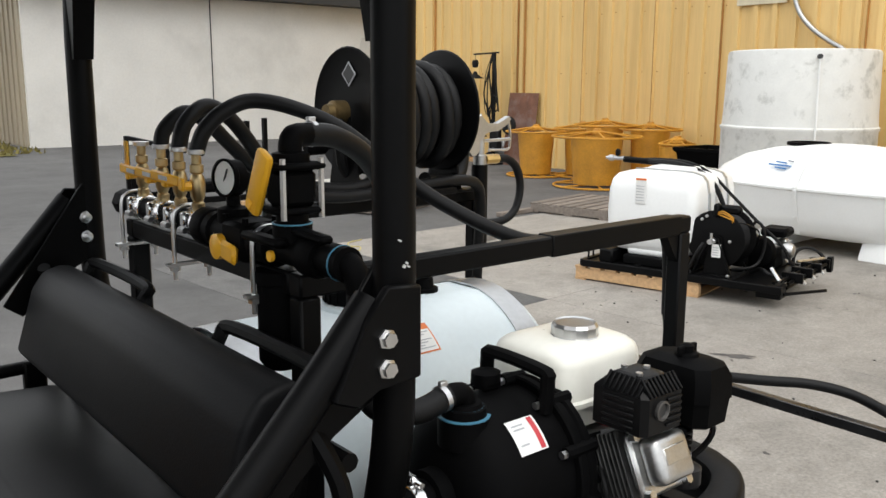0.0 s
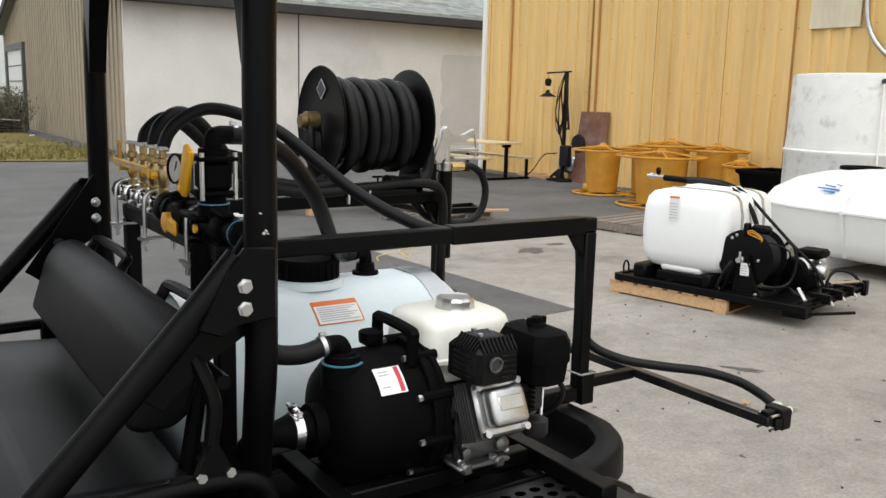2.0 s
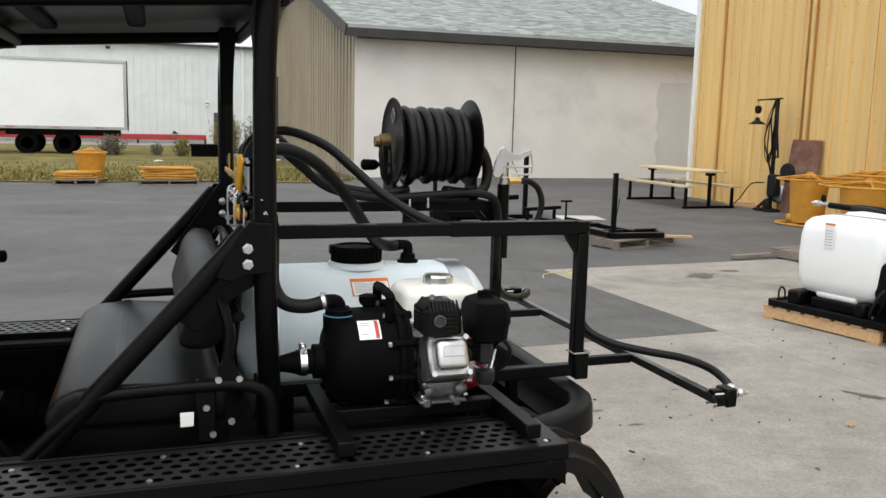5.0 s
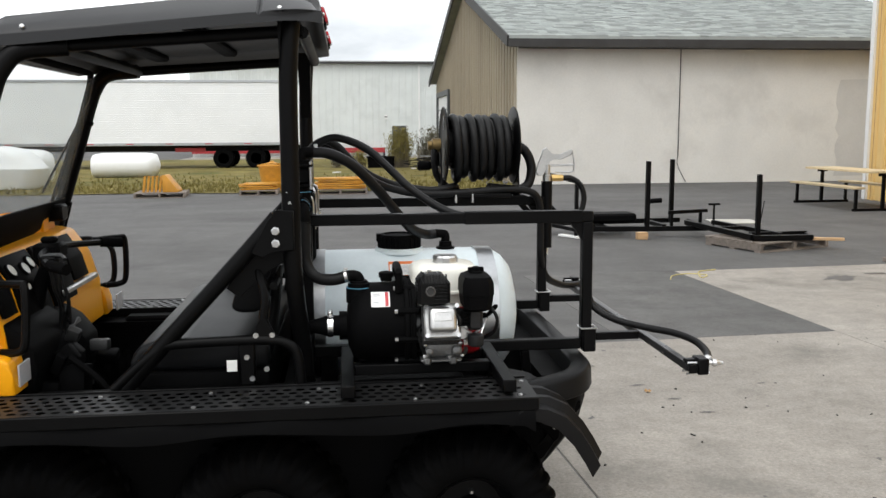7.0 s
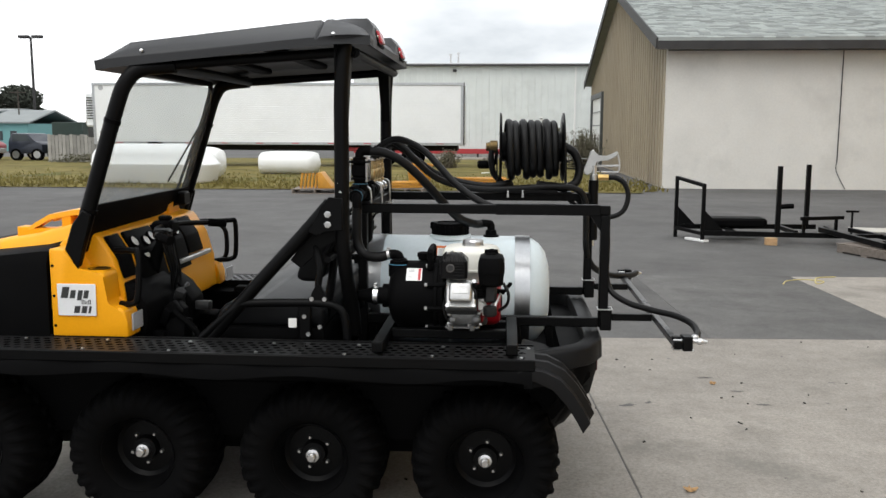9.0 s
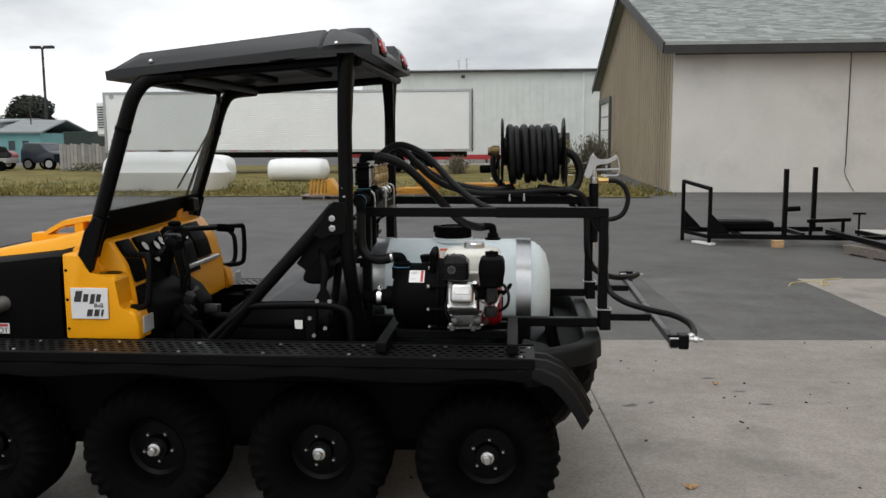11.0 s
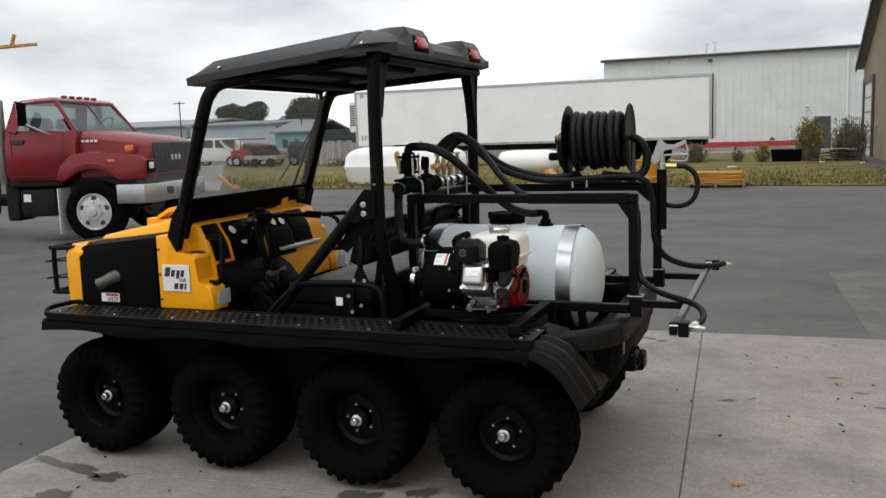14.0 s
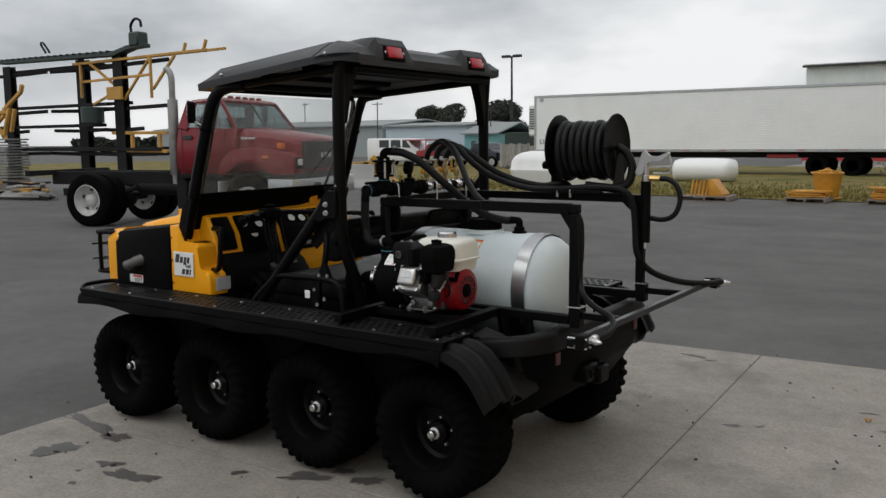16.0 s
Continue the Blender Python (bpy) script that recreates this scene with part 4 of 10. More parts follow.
# dash: sloped yellow top with black instrument panels facing the seat
bm = B()
prism(bm, [(-0.46, 1.08), (-0.40, 1.16), (-0.33, 1.205), (-0.25, 1.185), (-0.185, 1.06), (-0.155, 0.90), (-0.14, 0.735), (-0.44, 0.735)], "y", 0.952, far(0.952), 0.018, 3)
dash = part("dash", bm, YELLOW, atv, "yellow moulded dash")
for y0, y1, name in ((0.970, 1.080, "glove_panel"), (1.120, 1.385, "instrument_panel"), (1.420, 1.660, "instrument_panel"), (1.680, 1.860, "glove_panel")):
    bm = B()
    zl = 0.962 if name == "glove_panel" else 0.900
    xl = -0.166 + (0.962 - zl) * 0.2
    prism(bm, [(-0.243, 1.172), (-0.190, 1.066), (xl, zl), (xl + 0.016, zl), (-0.174, 1.072), (-0.228, 1.180)], "y", y0, y1, 0.006)
    pn = part(name, bm, PLASTIC, dash)
bm = B()
prism(bm, [(-0.30, 0.935), (-0.215, 0.935), (-0.165, 0.90), (-0.13, 0.85), (-0.12, 0.78), (-0.14, 0.68), (-0.30, 0.66)], "y", 0.965, 1.34, 0.015, 2)
part("lower_console", bm, PLASTIC, atv)
bm = B()
prism(bm, [(-0.30, 0.90), (-0.19, 0.90), (-0.13, 0.86), (-0.08, 0.79), (-0.08, 0.70), (-0.12, 0.62), (-0.30, 0.62)], "y", 1.34, 1.50, 0.015, 2)
part("gearbox_cover", bm, PLASTIC, atv)
rng = random.Random(19)
for k in range(14):
    bm = B()
    cx, cy, cz = rng.uniform(-0.15, -0.02), rng.uniform(1.05, 1.50), rng.uniform(0.64, 0.86)
    m = Matrix.Translation((cx, cy, cz)) @ Matrix.Rotation(rng.uniform(-0.6, 0.6), 4, "Y") @ Matrix.Rotation(rng.uniform(-0.5, 0.5), 4, "X")
    sx, sy, sz = rng.uniform(0.015, 0.045), rng.uniform(0.015, 0.06), rng.uniform(0.015, 0.05)
    bx(bm, -sx, sx, -sy, sy, -sz, sz, 0.008, m, 2)
    part("linkage_block", bm, PLASTIC if k % 3 else DARKLINK, atv)
for y, z, x in ((1.155, 1.122, -0.207), (1.262, 1.110, -0.201), (1.212, 1.048, -0.184), (1.330, 1.125, -0.208), (1.52, 1.125, -0.208), (1.600, 1.118, -0.205)):
    bm = B()
    lathe(bm, [(0.032, -0.004), (0.032, 0.007), (0.027, 0.010), (0.027, 0.006)], (x + 0.008, y, z), (0.88, 0, 0.47), 16)
    g = part("gauge", bm, PLASTIC, atv)
    bm = B()
    lathe(bm, [(0.0265, 0.0), (0.0265, 0.007)], (x + 0.008, y, z), (0.88, 0, 0.47), 16)
    part("dial", bm, DIAL, g)
bm = B()
bx(bm, -0.165, -0.135, 1.50, 1.93, 0.972, 1.000, 0.006)
part("dash_bar", bm, ALU, atv, "bright metal dash rail")
# steering: column, handlebar, control pods
bm = B()
tube(bm, [(-0.20, 1.46, 0.92), (-0.12, 1.46, 1.05), (-0.065, 1.46, 1.165)], 0.026, 10, 4)
bx(bm, -0.115, -0.025, 1.41, 1.51, 1.155, 1.215, 0.012)
bx(bm, -0.095, -0.045, 1.44, 1.48, 1.215, 1.235, 0.006)
steer = part("steering_column", bm, PLASTIC, atv)
bm = B()
tube(bm, [(0.055, 1.14, 1.17), (0.02, 1.17, 1.175), (-0.045, 1.30, 1.185), (-0.065, 1.40, 1.19), (-0.065, 1.52, 1.19), (-0.045, 1.62, 1.185), (0.02, 1.75, 1.175), (0.055, 1.78, 1.17)], 0.0125, 8, 5)
part("handlebar", bm, BLACK, steer)
for s in (1.155, 1.765):
    bm = B()
    rod(bm, (0.085, s - 0.03 * (1 if s < 1.4 else -1), 1.168), (0.02, s + 0.015 * (1 if s < 1.4 else -1), 1.176), 0.019)
    part("grip", bm, RUBBER, steer)
bm = B()
bx(bm, -0.03, 0.03, 1.22, 1.30, 1.16, 1.20, 0.01)
tube(bm, [(0.0, 1.25, 1.19), (0.05, 1.20, 1.20), (0.08, 1.13, 1.20)], 0.006, 6, 3)
part("brake_lever", bm, BLACK, steer)
rng = random.Random(11)
for k in range(5):
    y = 1.40 + 0.03 * k
    bm = B()
    tube(bm, [(-0.06, y, 1.16), (-0.05 + rng.uniform(-0.02, 0.03), y + rng.uniform(-0.05, 0.05), 1.02), (-0.10, y + rng.uniform(-0.05, 0.05), 0.90), (-0.12, y, 0.80)], 0.006, 6, 4)
    part("cable", bm, HOSE, steer)
bm = B()
bx(bm, -0.12, -0.04, 1.10, 1.22, 0.72, 0.82, 0.03)
tube(bm, [(-0.05, 1.05, 0.80), (0.04, 1.05, 0.72), (0.10, 1.05, 0.63)], 0.012, 8, 3)
part("pedal_box", bm, PLASTIC, atv)
bm = B()
tube(bm, [(-0.40, 2.075, 1.04), (-0.33, 2.10, 1.062), (-0.26, 2.113, 1.065), (-0.185, 2.113, 1.03), (-0.170, 2.113, 0.95), (-0.180, 2.11, 0.875), (-0.22, 2.10, 0.855), (-0.28, 2.08, 0.85)], 0.0125, 8, 5)
part("passenger_grab_bar", bm, BLACK, atv)

# hood with scoop
bm = B()
rings = []
for x, zt, hw in ((-0.985, 1.035, 0.44), (-0.95, 1.058, 0.46), (-0.80, 1.088, 0.47), (-0.62, 1.120, 0.47), (-0.45, 1.165, 0.46), (-0.36, 1.20, 0.45)):
    rings.append([(x, YC - hw - 0.02, zt - 0.06), (x, YC - hw, zt - 0.018), (x, YC - hw + 0.03, zt), (x, YC + hw - 0.03, zt), (x, YC + hw, zt - 0.018), (x, YC + hw + 0.02, zt - 0.06)])
loft(bm, rings)
hood = part("hood", bm, YELLOW, atv, "yellow moulded hood with a slotted scoop")
for side in (-1, 1):
    fy = (lambda y: y) if side < 0 else far
    y0, y1 = 1.12, 1.19
    bm = B()
    # scoop rib built of a top strap and three posts, so that its two slots are open
    top = [(-0.74, 1.10), (-0.66, 1.158), (-0.60, 1.192), (-0.50, 1.212), (-0.36, 1.228)]
    rr = []
    for x, z in top:
        rr.append([(x, fy(y0), z - 0.022), (x, fy(y0 + 0.004), z), (x, fy(y1), z + 0.004), (x, fy(y1), z - 0.020)])
    loft(bm, rr)
    for xa, xb, za in ((-0.74, -0.685, 1.14), (-0.545, -0.505, 1.195), (-0.41, -0.35, 1.21)):
        bx(bm, xa, xb, min(fy(y0 + 0.002), fy(y1)), max(fy(y0 + 0.002), fy(y1)), 1.085, za, 0.004)
    bx(bm, -0.72, -0.35, min(fy(y0), fy(y1)), max(fy(y0), fy(y1)), 1.08, 1.135, 0.006)
    part("scoop_rib", bm, YELLOW, hood)
bm = B()
loft(bm, [[(x, 1.19, z - 0.01), (x, 1.20, z + 0.008), (x, far(1.20), z + 0.008), (x, far(1.19), z - 0.01)] for x, z in ((-0.62, 1.165), (-0.55, 1.195), (-0.45, 1.212), (-0.36, 1.222))])
part("scoop_top", bm, YELLOW, hood)

# brush guard
bm = B()
GN = 0.868
for z in (0.785, 1.012):
    tube(bm, [(-1.00, GN + 0.03, z), (-1.10, GN + 0.004, z), (-1.128, GN + 0.012, z), (-1.140, GN + 0.06, z), (-1.150, YC, z), (-1.140, far(GN + 0.06), z), (-1.128, far(GN + 0.012), z), (-1.10, far(GN + 0.004), z), (-1.00, far(GN + 0.03), z)], 0.012, 8, 5)
for y in (GN + 0.006, far(GN + 0.006)):
    tube(bm, [(-1.118, y, 0.785), (-1.122, y, 0.83), (-1.122, y, 0.96), (-1.118, y, 1.012)], 0.012, 8, 4)
guard = part("brush_guard", bm, BLACK, atv, "black tubular brush guard with a wire grid")
for k in range(11):
    bm = B()
    y = 0.98 + k * (far(0.98) - 0.98) / 10
    rod(bm, (-1.142, y, 0.785), (-1.142, y, 1.012), 0.004, 6)
    part("wire", bm, BLACK, guard)
for z in (0.86, 0.945):
    bm = B()
    tube(bm, [(-1.02, GN + 0.02, z), (-1.12, GN + 0.008, z), (-1.142, GN + 0.06, z), (-1.142, far(GN + 0.06), z)], 0.004, 6, 4)
    part("wire", bm, BLACK, guard)

# ---- canopy frame ----
CHIP = mat("bare_chipped_paint", (0.55, 0.55, 0.54), 0.6, vary=0.2, scale=40, bump=0.1)
for side in (-1, 1):
    fy = (lambda y: y) if side < 0 else far
    yt = 0.885
    bm = B()
    tube(bm, [(0.712, fy(yt + 0.105), 0.735), (0.708, fy(yt + 0.085), 0.84), (0.698, fy(yt + 0.045), 0.95), (0.691, fy(yt + 0.012), 1.06), (0.688, fy(yt), 1.18), (0.688, fy(yt), 1.55), (0.690, fy(yt), 1.70), (0.696, fy(yt), 1.80), (0.704, fy(yt + 0.005), 1.875)], 0.0285, 14, 4)
    # welded web that spreads the post's head inwards under the roof
    loft(bm, [[(0.690 - w, fy(yt), z), (0.690 + w, fy(yt), z), (0.690 + w, fy(yt + e), z), (0.690 - w, fy(yt + e), z)] for z, e, w in ((1.60, 0.030, 0.022), (1.72, 0.055, 0.024), (1.80, 0.085, 0.026), (1.875, 0.125, 0.028))])
    rp = part("rear_post", bm, BLACK, atv)
    if side < 0:
        for a, zz, hh in ((-1.75, 1.318, 0.0022), (-1.62, 1.322, 0.0014), (-1.52, 1.317, 0.0010), (-1.95, 1.352, 0.0010)):
            bm = B()
            c = Vector((0.688 + 0.0287 * math.cos(a), yt + 0.0287 * math.sin(a), zz))
            bx(bm, -0.0024, 0.0024, -0.0006, 0.0006, -hh, hh, 0, Matrix.Translation(c) @ Matrix.Rotation(a + math.pi / 2, 4, "Z") @ Matrix.Rotation(0.5, 4, "Y"))
            part("paint_chip", bm, CHIP, rp)
    bm = B()
    tube(bm, [(-0.372, fy(yt), 0.985), (-0.300, fy(yt), 1.21), (-0.222, fy(yt), 1.45), (-0.160, fy(yt + 0.005), 1.645), (-0.125, fy(yt + 0.01), 1.73), (-0.07, fy(yt + 0.03), 1.785), (0.06, fy(yt + 0.05), 1.80)], 0.030, 14, 4)
    fp = part("front_post", bm, BLACK, atv)
    bm = B()
    prism(bm, [(-0.415, 0.97), (-0.345, 0.96), (-0.330, 1.00), (-0.265, 1.22), (-0.300, 1.24), (-0.345, 1.18)], "y", min(fy(0.846), fy(0.858)), max(fy(0.846), fy(0.858)), 0.004, 1)
    part("post_bracket", bm, BLACK, fp)
    for zz, xx in ((1.585, -0.178), (1.235, -0.288)):
        bm = B()
        d = Vector((0.31, 0, 0.95))
        lathe(bm, [(0.0325, -0.008), (0.0325, 0.008)], (xx, fy(yt), zz), d, 16)
        part("clamp_band", bm, PLASTIC, fp)
    bm = B()
    lathe(bm, [(0.010, 0), (0.010, 0.006), (0.006, 0.009)], (-0.378, fy(0.846), 0.995), (0, -1 if side < 0 else 1, 0), 8)
    part("bolt", bm, BRASS, fp)
    # gusset, diagonal brace
    bm = B()
    prism(bm, [(0.565, 1.165), (0.60, 1.15), (0.63, 1.172), (0.697, 1.172), (0.697, 1.295), (0.645, 1.30), (0.615, 1.26)], "y", min(fy(0.838), fy(0.852)), max(fy(0.838), fy(0.852)), 0.003, 1)
    gus = part("gusset", bm, BLACK, atv)
    for zz in (1.234, 1.195):
        bm = B()
        lathe(bm, [(0.0135, 0), (0.0135, 0.003), (0.010, 0.004), (0.010, 0.011)], (0.641, fy(0.838), zz), (0, -1 if side < 0 else 1, 0), 6)
        part("bolt", bm, STEEL, gus)
    # inner cheek of the gusset with its two bolts
    bm = B()
    prism(bm, [(0.480, 1.045), (0.520, 1.015), (0.600, 1.095), (0.700, 1.150), (0.700, 1.315), (0.668, 1.315)], "y", min(fy(0.900), fy(0.908)), max(fy(0.900), fy(0.908)), 0.002, 1)
    cheek = part("inner_gusset", bm, BLACK, atv)
    for zz in (1.234, 1.188):
        bm = B()
        lathe(bm, [(0.0145, 0), (0.0145, 0.002), (0.011, 0.003), (0.011, 0.010), (0.006, 0.012)], (0.672, fy(0.908), zz), (0, 1 if side < 0 else -1, 0), 8)
        part("bolt", bm, STEEL, cheek)
    bm = B()
    tube(bm, [(0.645, fy(0.872), 1.275), (0.55, fy(0.872), 1.165), (0.40, fy(0.875), 1.00), (0.26, fy(0.88), 0.845), (0.165, fy(0.885), 0.735)], 0.026, 12, 4)
    part("diagonal_brace", bm, BLACK, atv)
    # seat side rail with its bracket
    bm = B()
    tube(bm, [(0.13, fy(0.87), 0.735), (0.20, fy(0.87), 0.80), (0.275, fy(0.87), 0.862), (0.31, fy(0.87), 0.876), (0.45, fy(0.87), 0.882), (0.60, fy(0.87), 0.882), (0.665, fy(0.87), 0.868), (0.695, fy(0.87), 0.83), (0.705, fy(0.87), 0.735)], 0.0165, 10, 5)
    rail = part("seat_side_rail", bm, BLACK, atv)
    bm = B()
    bx(bm, 0.515, 0.565, min(fy(0.862), fy(0.89)), max(fy(0.862), fy(0.89)), 0.735, 0.90, 0.006)
    prism(bm, [(0.555, 0.885), (0.635, 0.885), (0.615, 0.925), (0.60, 0.96), (0.585, 0.96), (0.575, 0.925)], "y", min(fy(0.862), fy(0.885)), max(fy(0.862), fy(0.885)), 0.004, 1)
    tube(bm, [(0.592, fy(0.875), 0.95), (0.60, fy(0.88), 1.02), (0.585, fy(0.90), 1.08), (0.565, fy(0.93), 1.13)], 0.014, 8, 4)
    part("rail_bracket", bm, BLACK, rail)
    bm = B()
    bx(bm, 0.478, 0.510, min(fy(0.858), fy(0.861)), max(fy(0.858), fy(0.861)), 0.785, 0.822, 0.001)
    part("white_tag", bm, WHITE, rail, "small white tag")
    for xx, zz in ((0.57, 0.90), (0.62, 0.90), (0.555, 0.76), (0.60, 0.79), (0.54, 0.83)):
        bm = B()
        lathe(bm, [(0.009, 0), (0.009, 0.006)], (xx, fy(0.861), zz), (0, -1 if side < 0 else 1, 0), 6)
        part("bolt", bm, STEEL, rail)
for p, q in (((0.735, 0.92, 1.845), (0.735, far(0.92), 1.845)), ((0.0, 0.93, 1.80), (0.0, far(0.93), 1.80)), ((0.0, 0.935, 1.80), (0.735, 0.915, 1.85)), ((0.0, far(0.935), 1.80), (0.735, far(0.915), 1.85))):
    bm = B()
    rod(bm, p, q, 0.02)
    part("roof_rail", bm, BLACK, atv)

# windshield: clear sheet, black lower panel, wiper
def ws_at(z):
    return -0.372 + (z - 0.985) * 0.318 + 0.004


PANE = glass("windshield_sheet", (0.94, 0.955, 0.955), 0.02, 0.09)
bm = B()
prism(bm, [(ws_at(1.24), 1.24), (ws_at(1.24) + 0.005, 1.24), (ws_at(1.765) + 0.005, 1.765), (ws_at(1.765), 1.765)], "y", 0.895, far(0.895))
ws = part("windshield", bm, PANE, atv, "clear plastic windshield sheet", smooth=0)
ws.visible_shadow = False
bm = B()
prism(bm, [(ws_at(1.06) - 0.004, 1.06), (ws_at(1.06) + 0.012, 1.06), (ws_at(1.255) + 0.012, 1.255), (ws_at(1.255) - 0.004, 1.255)], "y", 0.86, far(0.86), 0.003, 1)
part("windshield_panel", bm, PLASTIC, atv, "black lower windshield panel")
bm = B()
tube(bm, [(ws_at(1.20) - 0.012, 0.935, 1.20), (ws_at(1.45) - 0.012, 0.935, 1.45), (ws_at(1.715) - 0.012, 0.940, 1.715), (ws_at(1.772) - 0.012, 0.965, 1.772), (ws_at(1.787) - 0.012, 1.02, 1.787), (ws_at(1.787) - 0.012, YC, 1.787), (ws_at(1.787) - 0.012, far(1.02), 1.787), (ws_at(1.772) - 0.012, far(0.965), 1.772), (ws_at(1.715) - 0.012, far(0.940), 1.715), (ws_at(1.45) - 0.012, far(0.935), 1.45), (ws_at(1.20) - 0.012, far(0.935), 1.20)], 0.013, 8, 5)
part("edge_trim", bm, RUBBER, ws, "black rubber edge trim")
bm = B()
rod(bm, (ws_at(1.25) - 0.01, far(1.05), 1.25), (ws_at(1.70) - 0.012, far(0.93), 1.70), 0.008, 8)
rod(bm, (ws_at(1.30) - 0.012, far(1.22), 1.30), (ws_at(1.56) - 0.012, far(0.98), 1.56), 0.005, 6)
bx(bm, ws_at(1.22) - 0.04, ws_at(1.22) + 0.05, far(1.10), far(1.00), 1.17, 1.24, 0.01)
part("wiper", bm, BLACK, atv)

# seat bench and backrest
SEATTOP = mat("smooth_seat_vinyl", (0.006, 0.0063, 0.007), 0.42, spec=0.15, vary=0.15, scale=5, fine=260, bump=0.12)
bm = B()
prism(bm, [(0.165, 0.765), (0.16, 0.80), (0.185, 0.845), (0.235, 0.868), (0.33, 0.875), (0.56, 0.862), (0.60, 0.84), (0.60, 0.765)], "y", 0.955, far(0.955), 0.02, 3)
bench = part("seat_cushion", bm, SEATTOP, atv, "black vinyl bench cushion")
bm = B()
prism(bm, [(0.18, 0.60), (0.175, 0.765), (0.60, 0.765), (0.60, 0.60)], "y", 0.945, far(0.945), 0.015, 2)
part("seat_base", bm, PLASTIC, atv)
bm = B()
prism(bm, [(0.478, 0.960), (0.505, 0.945), (0.560, 0.945), (0.592, 0.965), (0.628, 1.10), (0.618, 1.135), (0.585, 1.148), (0.545, 1.135), (0.520, 1.10)], "y", 0.985, far(0.985), 0.022, 3)
back = part("backrest", bm, VINYL, atv, "black vinyl bench backrest")
for y0 in (0.975, 1.64):
    bm = B()
    tube(bm, [(0.605, y0, 1.06), (0.638, y0, 1.125), (0.652, y0 + 0.025, 1.145), (0.652, y0 + 0.305, 1.145), (0.638, y0 + 0.33, 1.125), (0.605, y0 + 0.33, 1.06)], 0.0125, 8, 5)
    part("back_handle", bm, BLACK, back)
bm = B()
for y in (1.03, far(1.03)):
    tube(bm, [(0.58, y, 0.76), (0.615, y, 0.95), (0.63, y, 1.10)], 0.017, 8, 4)
rod(bm, (0.625, 0.90, 1.05), (0.625, far(0.90), 1.05), 0.014, 8)
part("back_support", bm, BLACK, atv)

# proportions above the running boards, and the small set-back of the cab
for o in atv.children_recursive:
    if o.type == "MESH" and not (o.name.split(".")[0] in ("wheel", "tyre", "hub_cap", "lug_nut", "axle")):
        for v in o.data.vertices:
            if v.co.z > 0.735:
                v.co.z = 0.735 + (v.co.z - 0.735) * 0.981
            v.co.x += 0.015 * min(1, max(0, (1.40 - v.co.x) / 0.6))
            if o.name.split(".")[0] in ("front_post", "post_bracket", "clamp_band", "windshield", "windshield_panel", "wiper", "edge_trim"):
                v.co.x -= 0.016 + 0.060 * (v.co.y - 0.885) / 1.324
            if o.name.split(".")[0] in ("cowl_side", "cup_well"):
                v.co.x -= 0.05 * max(0, (v.co.y - 1.4)) / 0.8
            if o.name.split(".")[0] in ("dash", "glove_panel", "instrument_panel", "gauge", "dial", "dash_bar"):
                v.co.x -= 0.055
                v.co.z = min(v.co.z, 0.90 + (v.co.z - 0.90) * 0.80)
            if o.name.split(".")[0] == "dash_bar":
                v.co.z -= 0.035
            if o.name.split(".")[0] in ("steering_column", "handlebar", "grip", "brake_lever", "cable"):
                v.co.x -= 0.09 * min(1, max(0, (v.co.z - 0.80) / 0.25))
                v.co.y -= 0.19
                v.co.z -= 0.055

# roof shell: lip, sloping side facets, a seam before the rear, two raised humps that carry the lights
HUMPS = (1.155, 1.850)


def roof_low(x):
    return 1.761 + (x + 0.25) * 0.083


def roof_crown(x):
    pts = ((-0.25, 1.790), (-0.235, 1.800), (-0.12, 1.868), (0.25, 1.908), (0.60, 1.946), (0.66, 1.951), (0.745, 1.930), (0.785, 1.912), (0.812, 1.868))
    for (xa, za), (xb, zb) in zip(pts, pts[1:]):
        if x <= xb:
            return za + (zb - za) * (x - xa) / (xb - xa)
    return pts[-1][1]


def roof_hump(y):
    """How far a point across the roof stands up on a hump, 0 to 1."""
    d = min(abs(y - h) for h in HUMPS)
    return min(1, max(0, (0.150 - d) / 0.050))


RX = (-0.250, -0.245, -0.235, -0.12, 0.06, 0.25, 0.42, 0.52, 0.60, 0.622, 0.630, 0.642, 0.665, 0.70, 0.745, 0.778, 0.800, 0.812)


def roof_section(y, side):
    """Closed section at y; side runs from 0 on the outer lip to 1 on the flat top."""
    outer, inner = [], []
    near = y < YC
    for x in RX:
        low = roof_low(x)
        z = low + 0.036 + (roof_crown(x) - low - 0.036) * side if x > -0.25 else low + 0.036
        z = max(z, low + 0.030)
        if x in (0.622, 0.630, 0.642):
            z -= (0.011 if x == 0.630 else 0.001) * (1 - 0.7 * roof_hump(y))
        if side == 1 and x >= 0.60:
            up = roof_hump(y) * min(1, (x - 0.58) / 0.11)
            top = 1.966 if x < 0.79 else (1.936 if x < 0.81 else 1.868)
            z += (max(top, z) - z) * up
        # the outline narrows towards the front and rounds the rear corners
        pull = (1 - side) * 0.105 * max(0, (0.69 - x) / 0.94) ** 1.1 + (1 - side) * 0.10 * max(0, (x - 0.70) / 0.112) ** 2
        yy = y + pull if near else y - pull
        outer.append((x, yy, z))
        k = min(1, max(0, (x + 0.25) / 0.12)) * min(1, max(0, (0.812 - x) / 0.08))
        inner.append((x if x > -0.24 else x + 0.004, yy, low + (0.040 * side + 0.004) * k))
    return outer + inner[::-1]


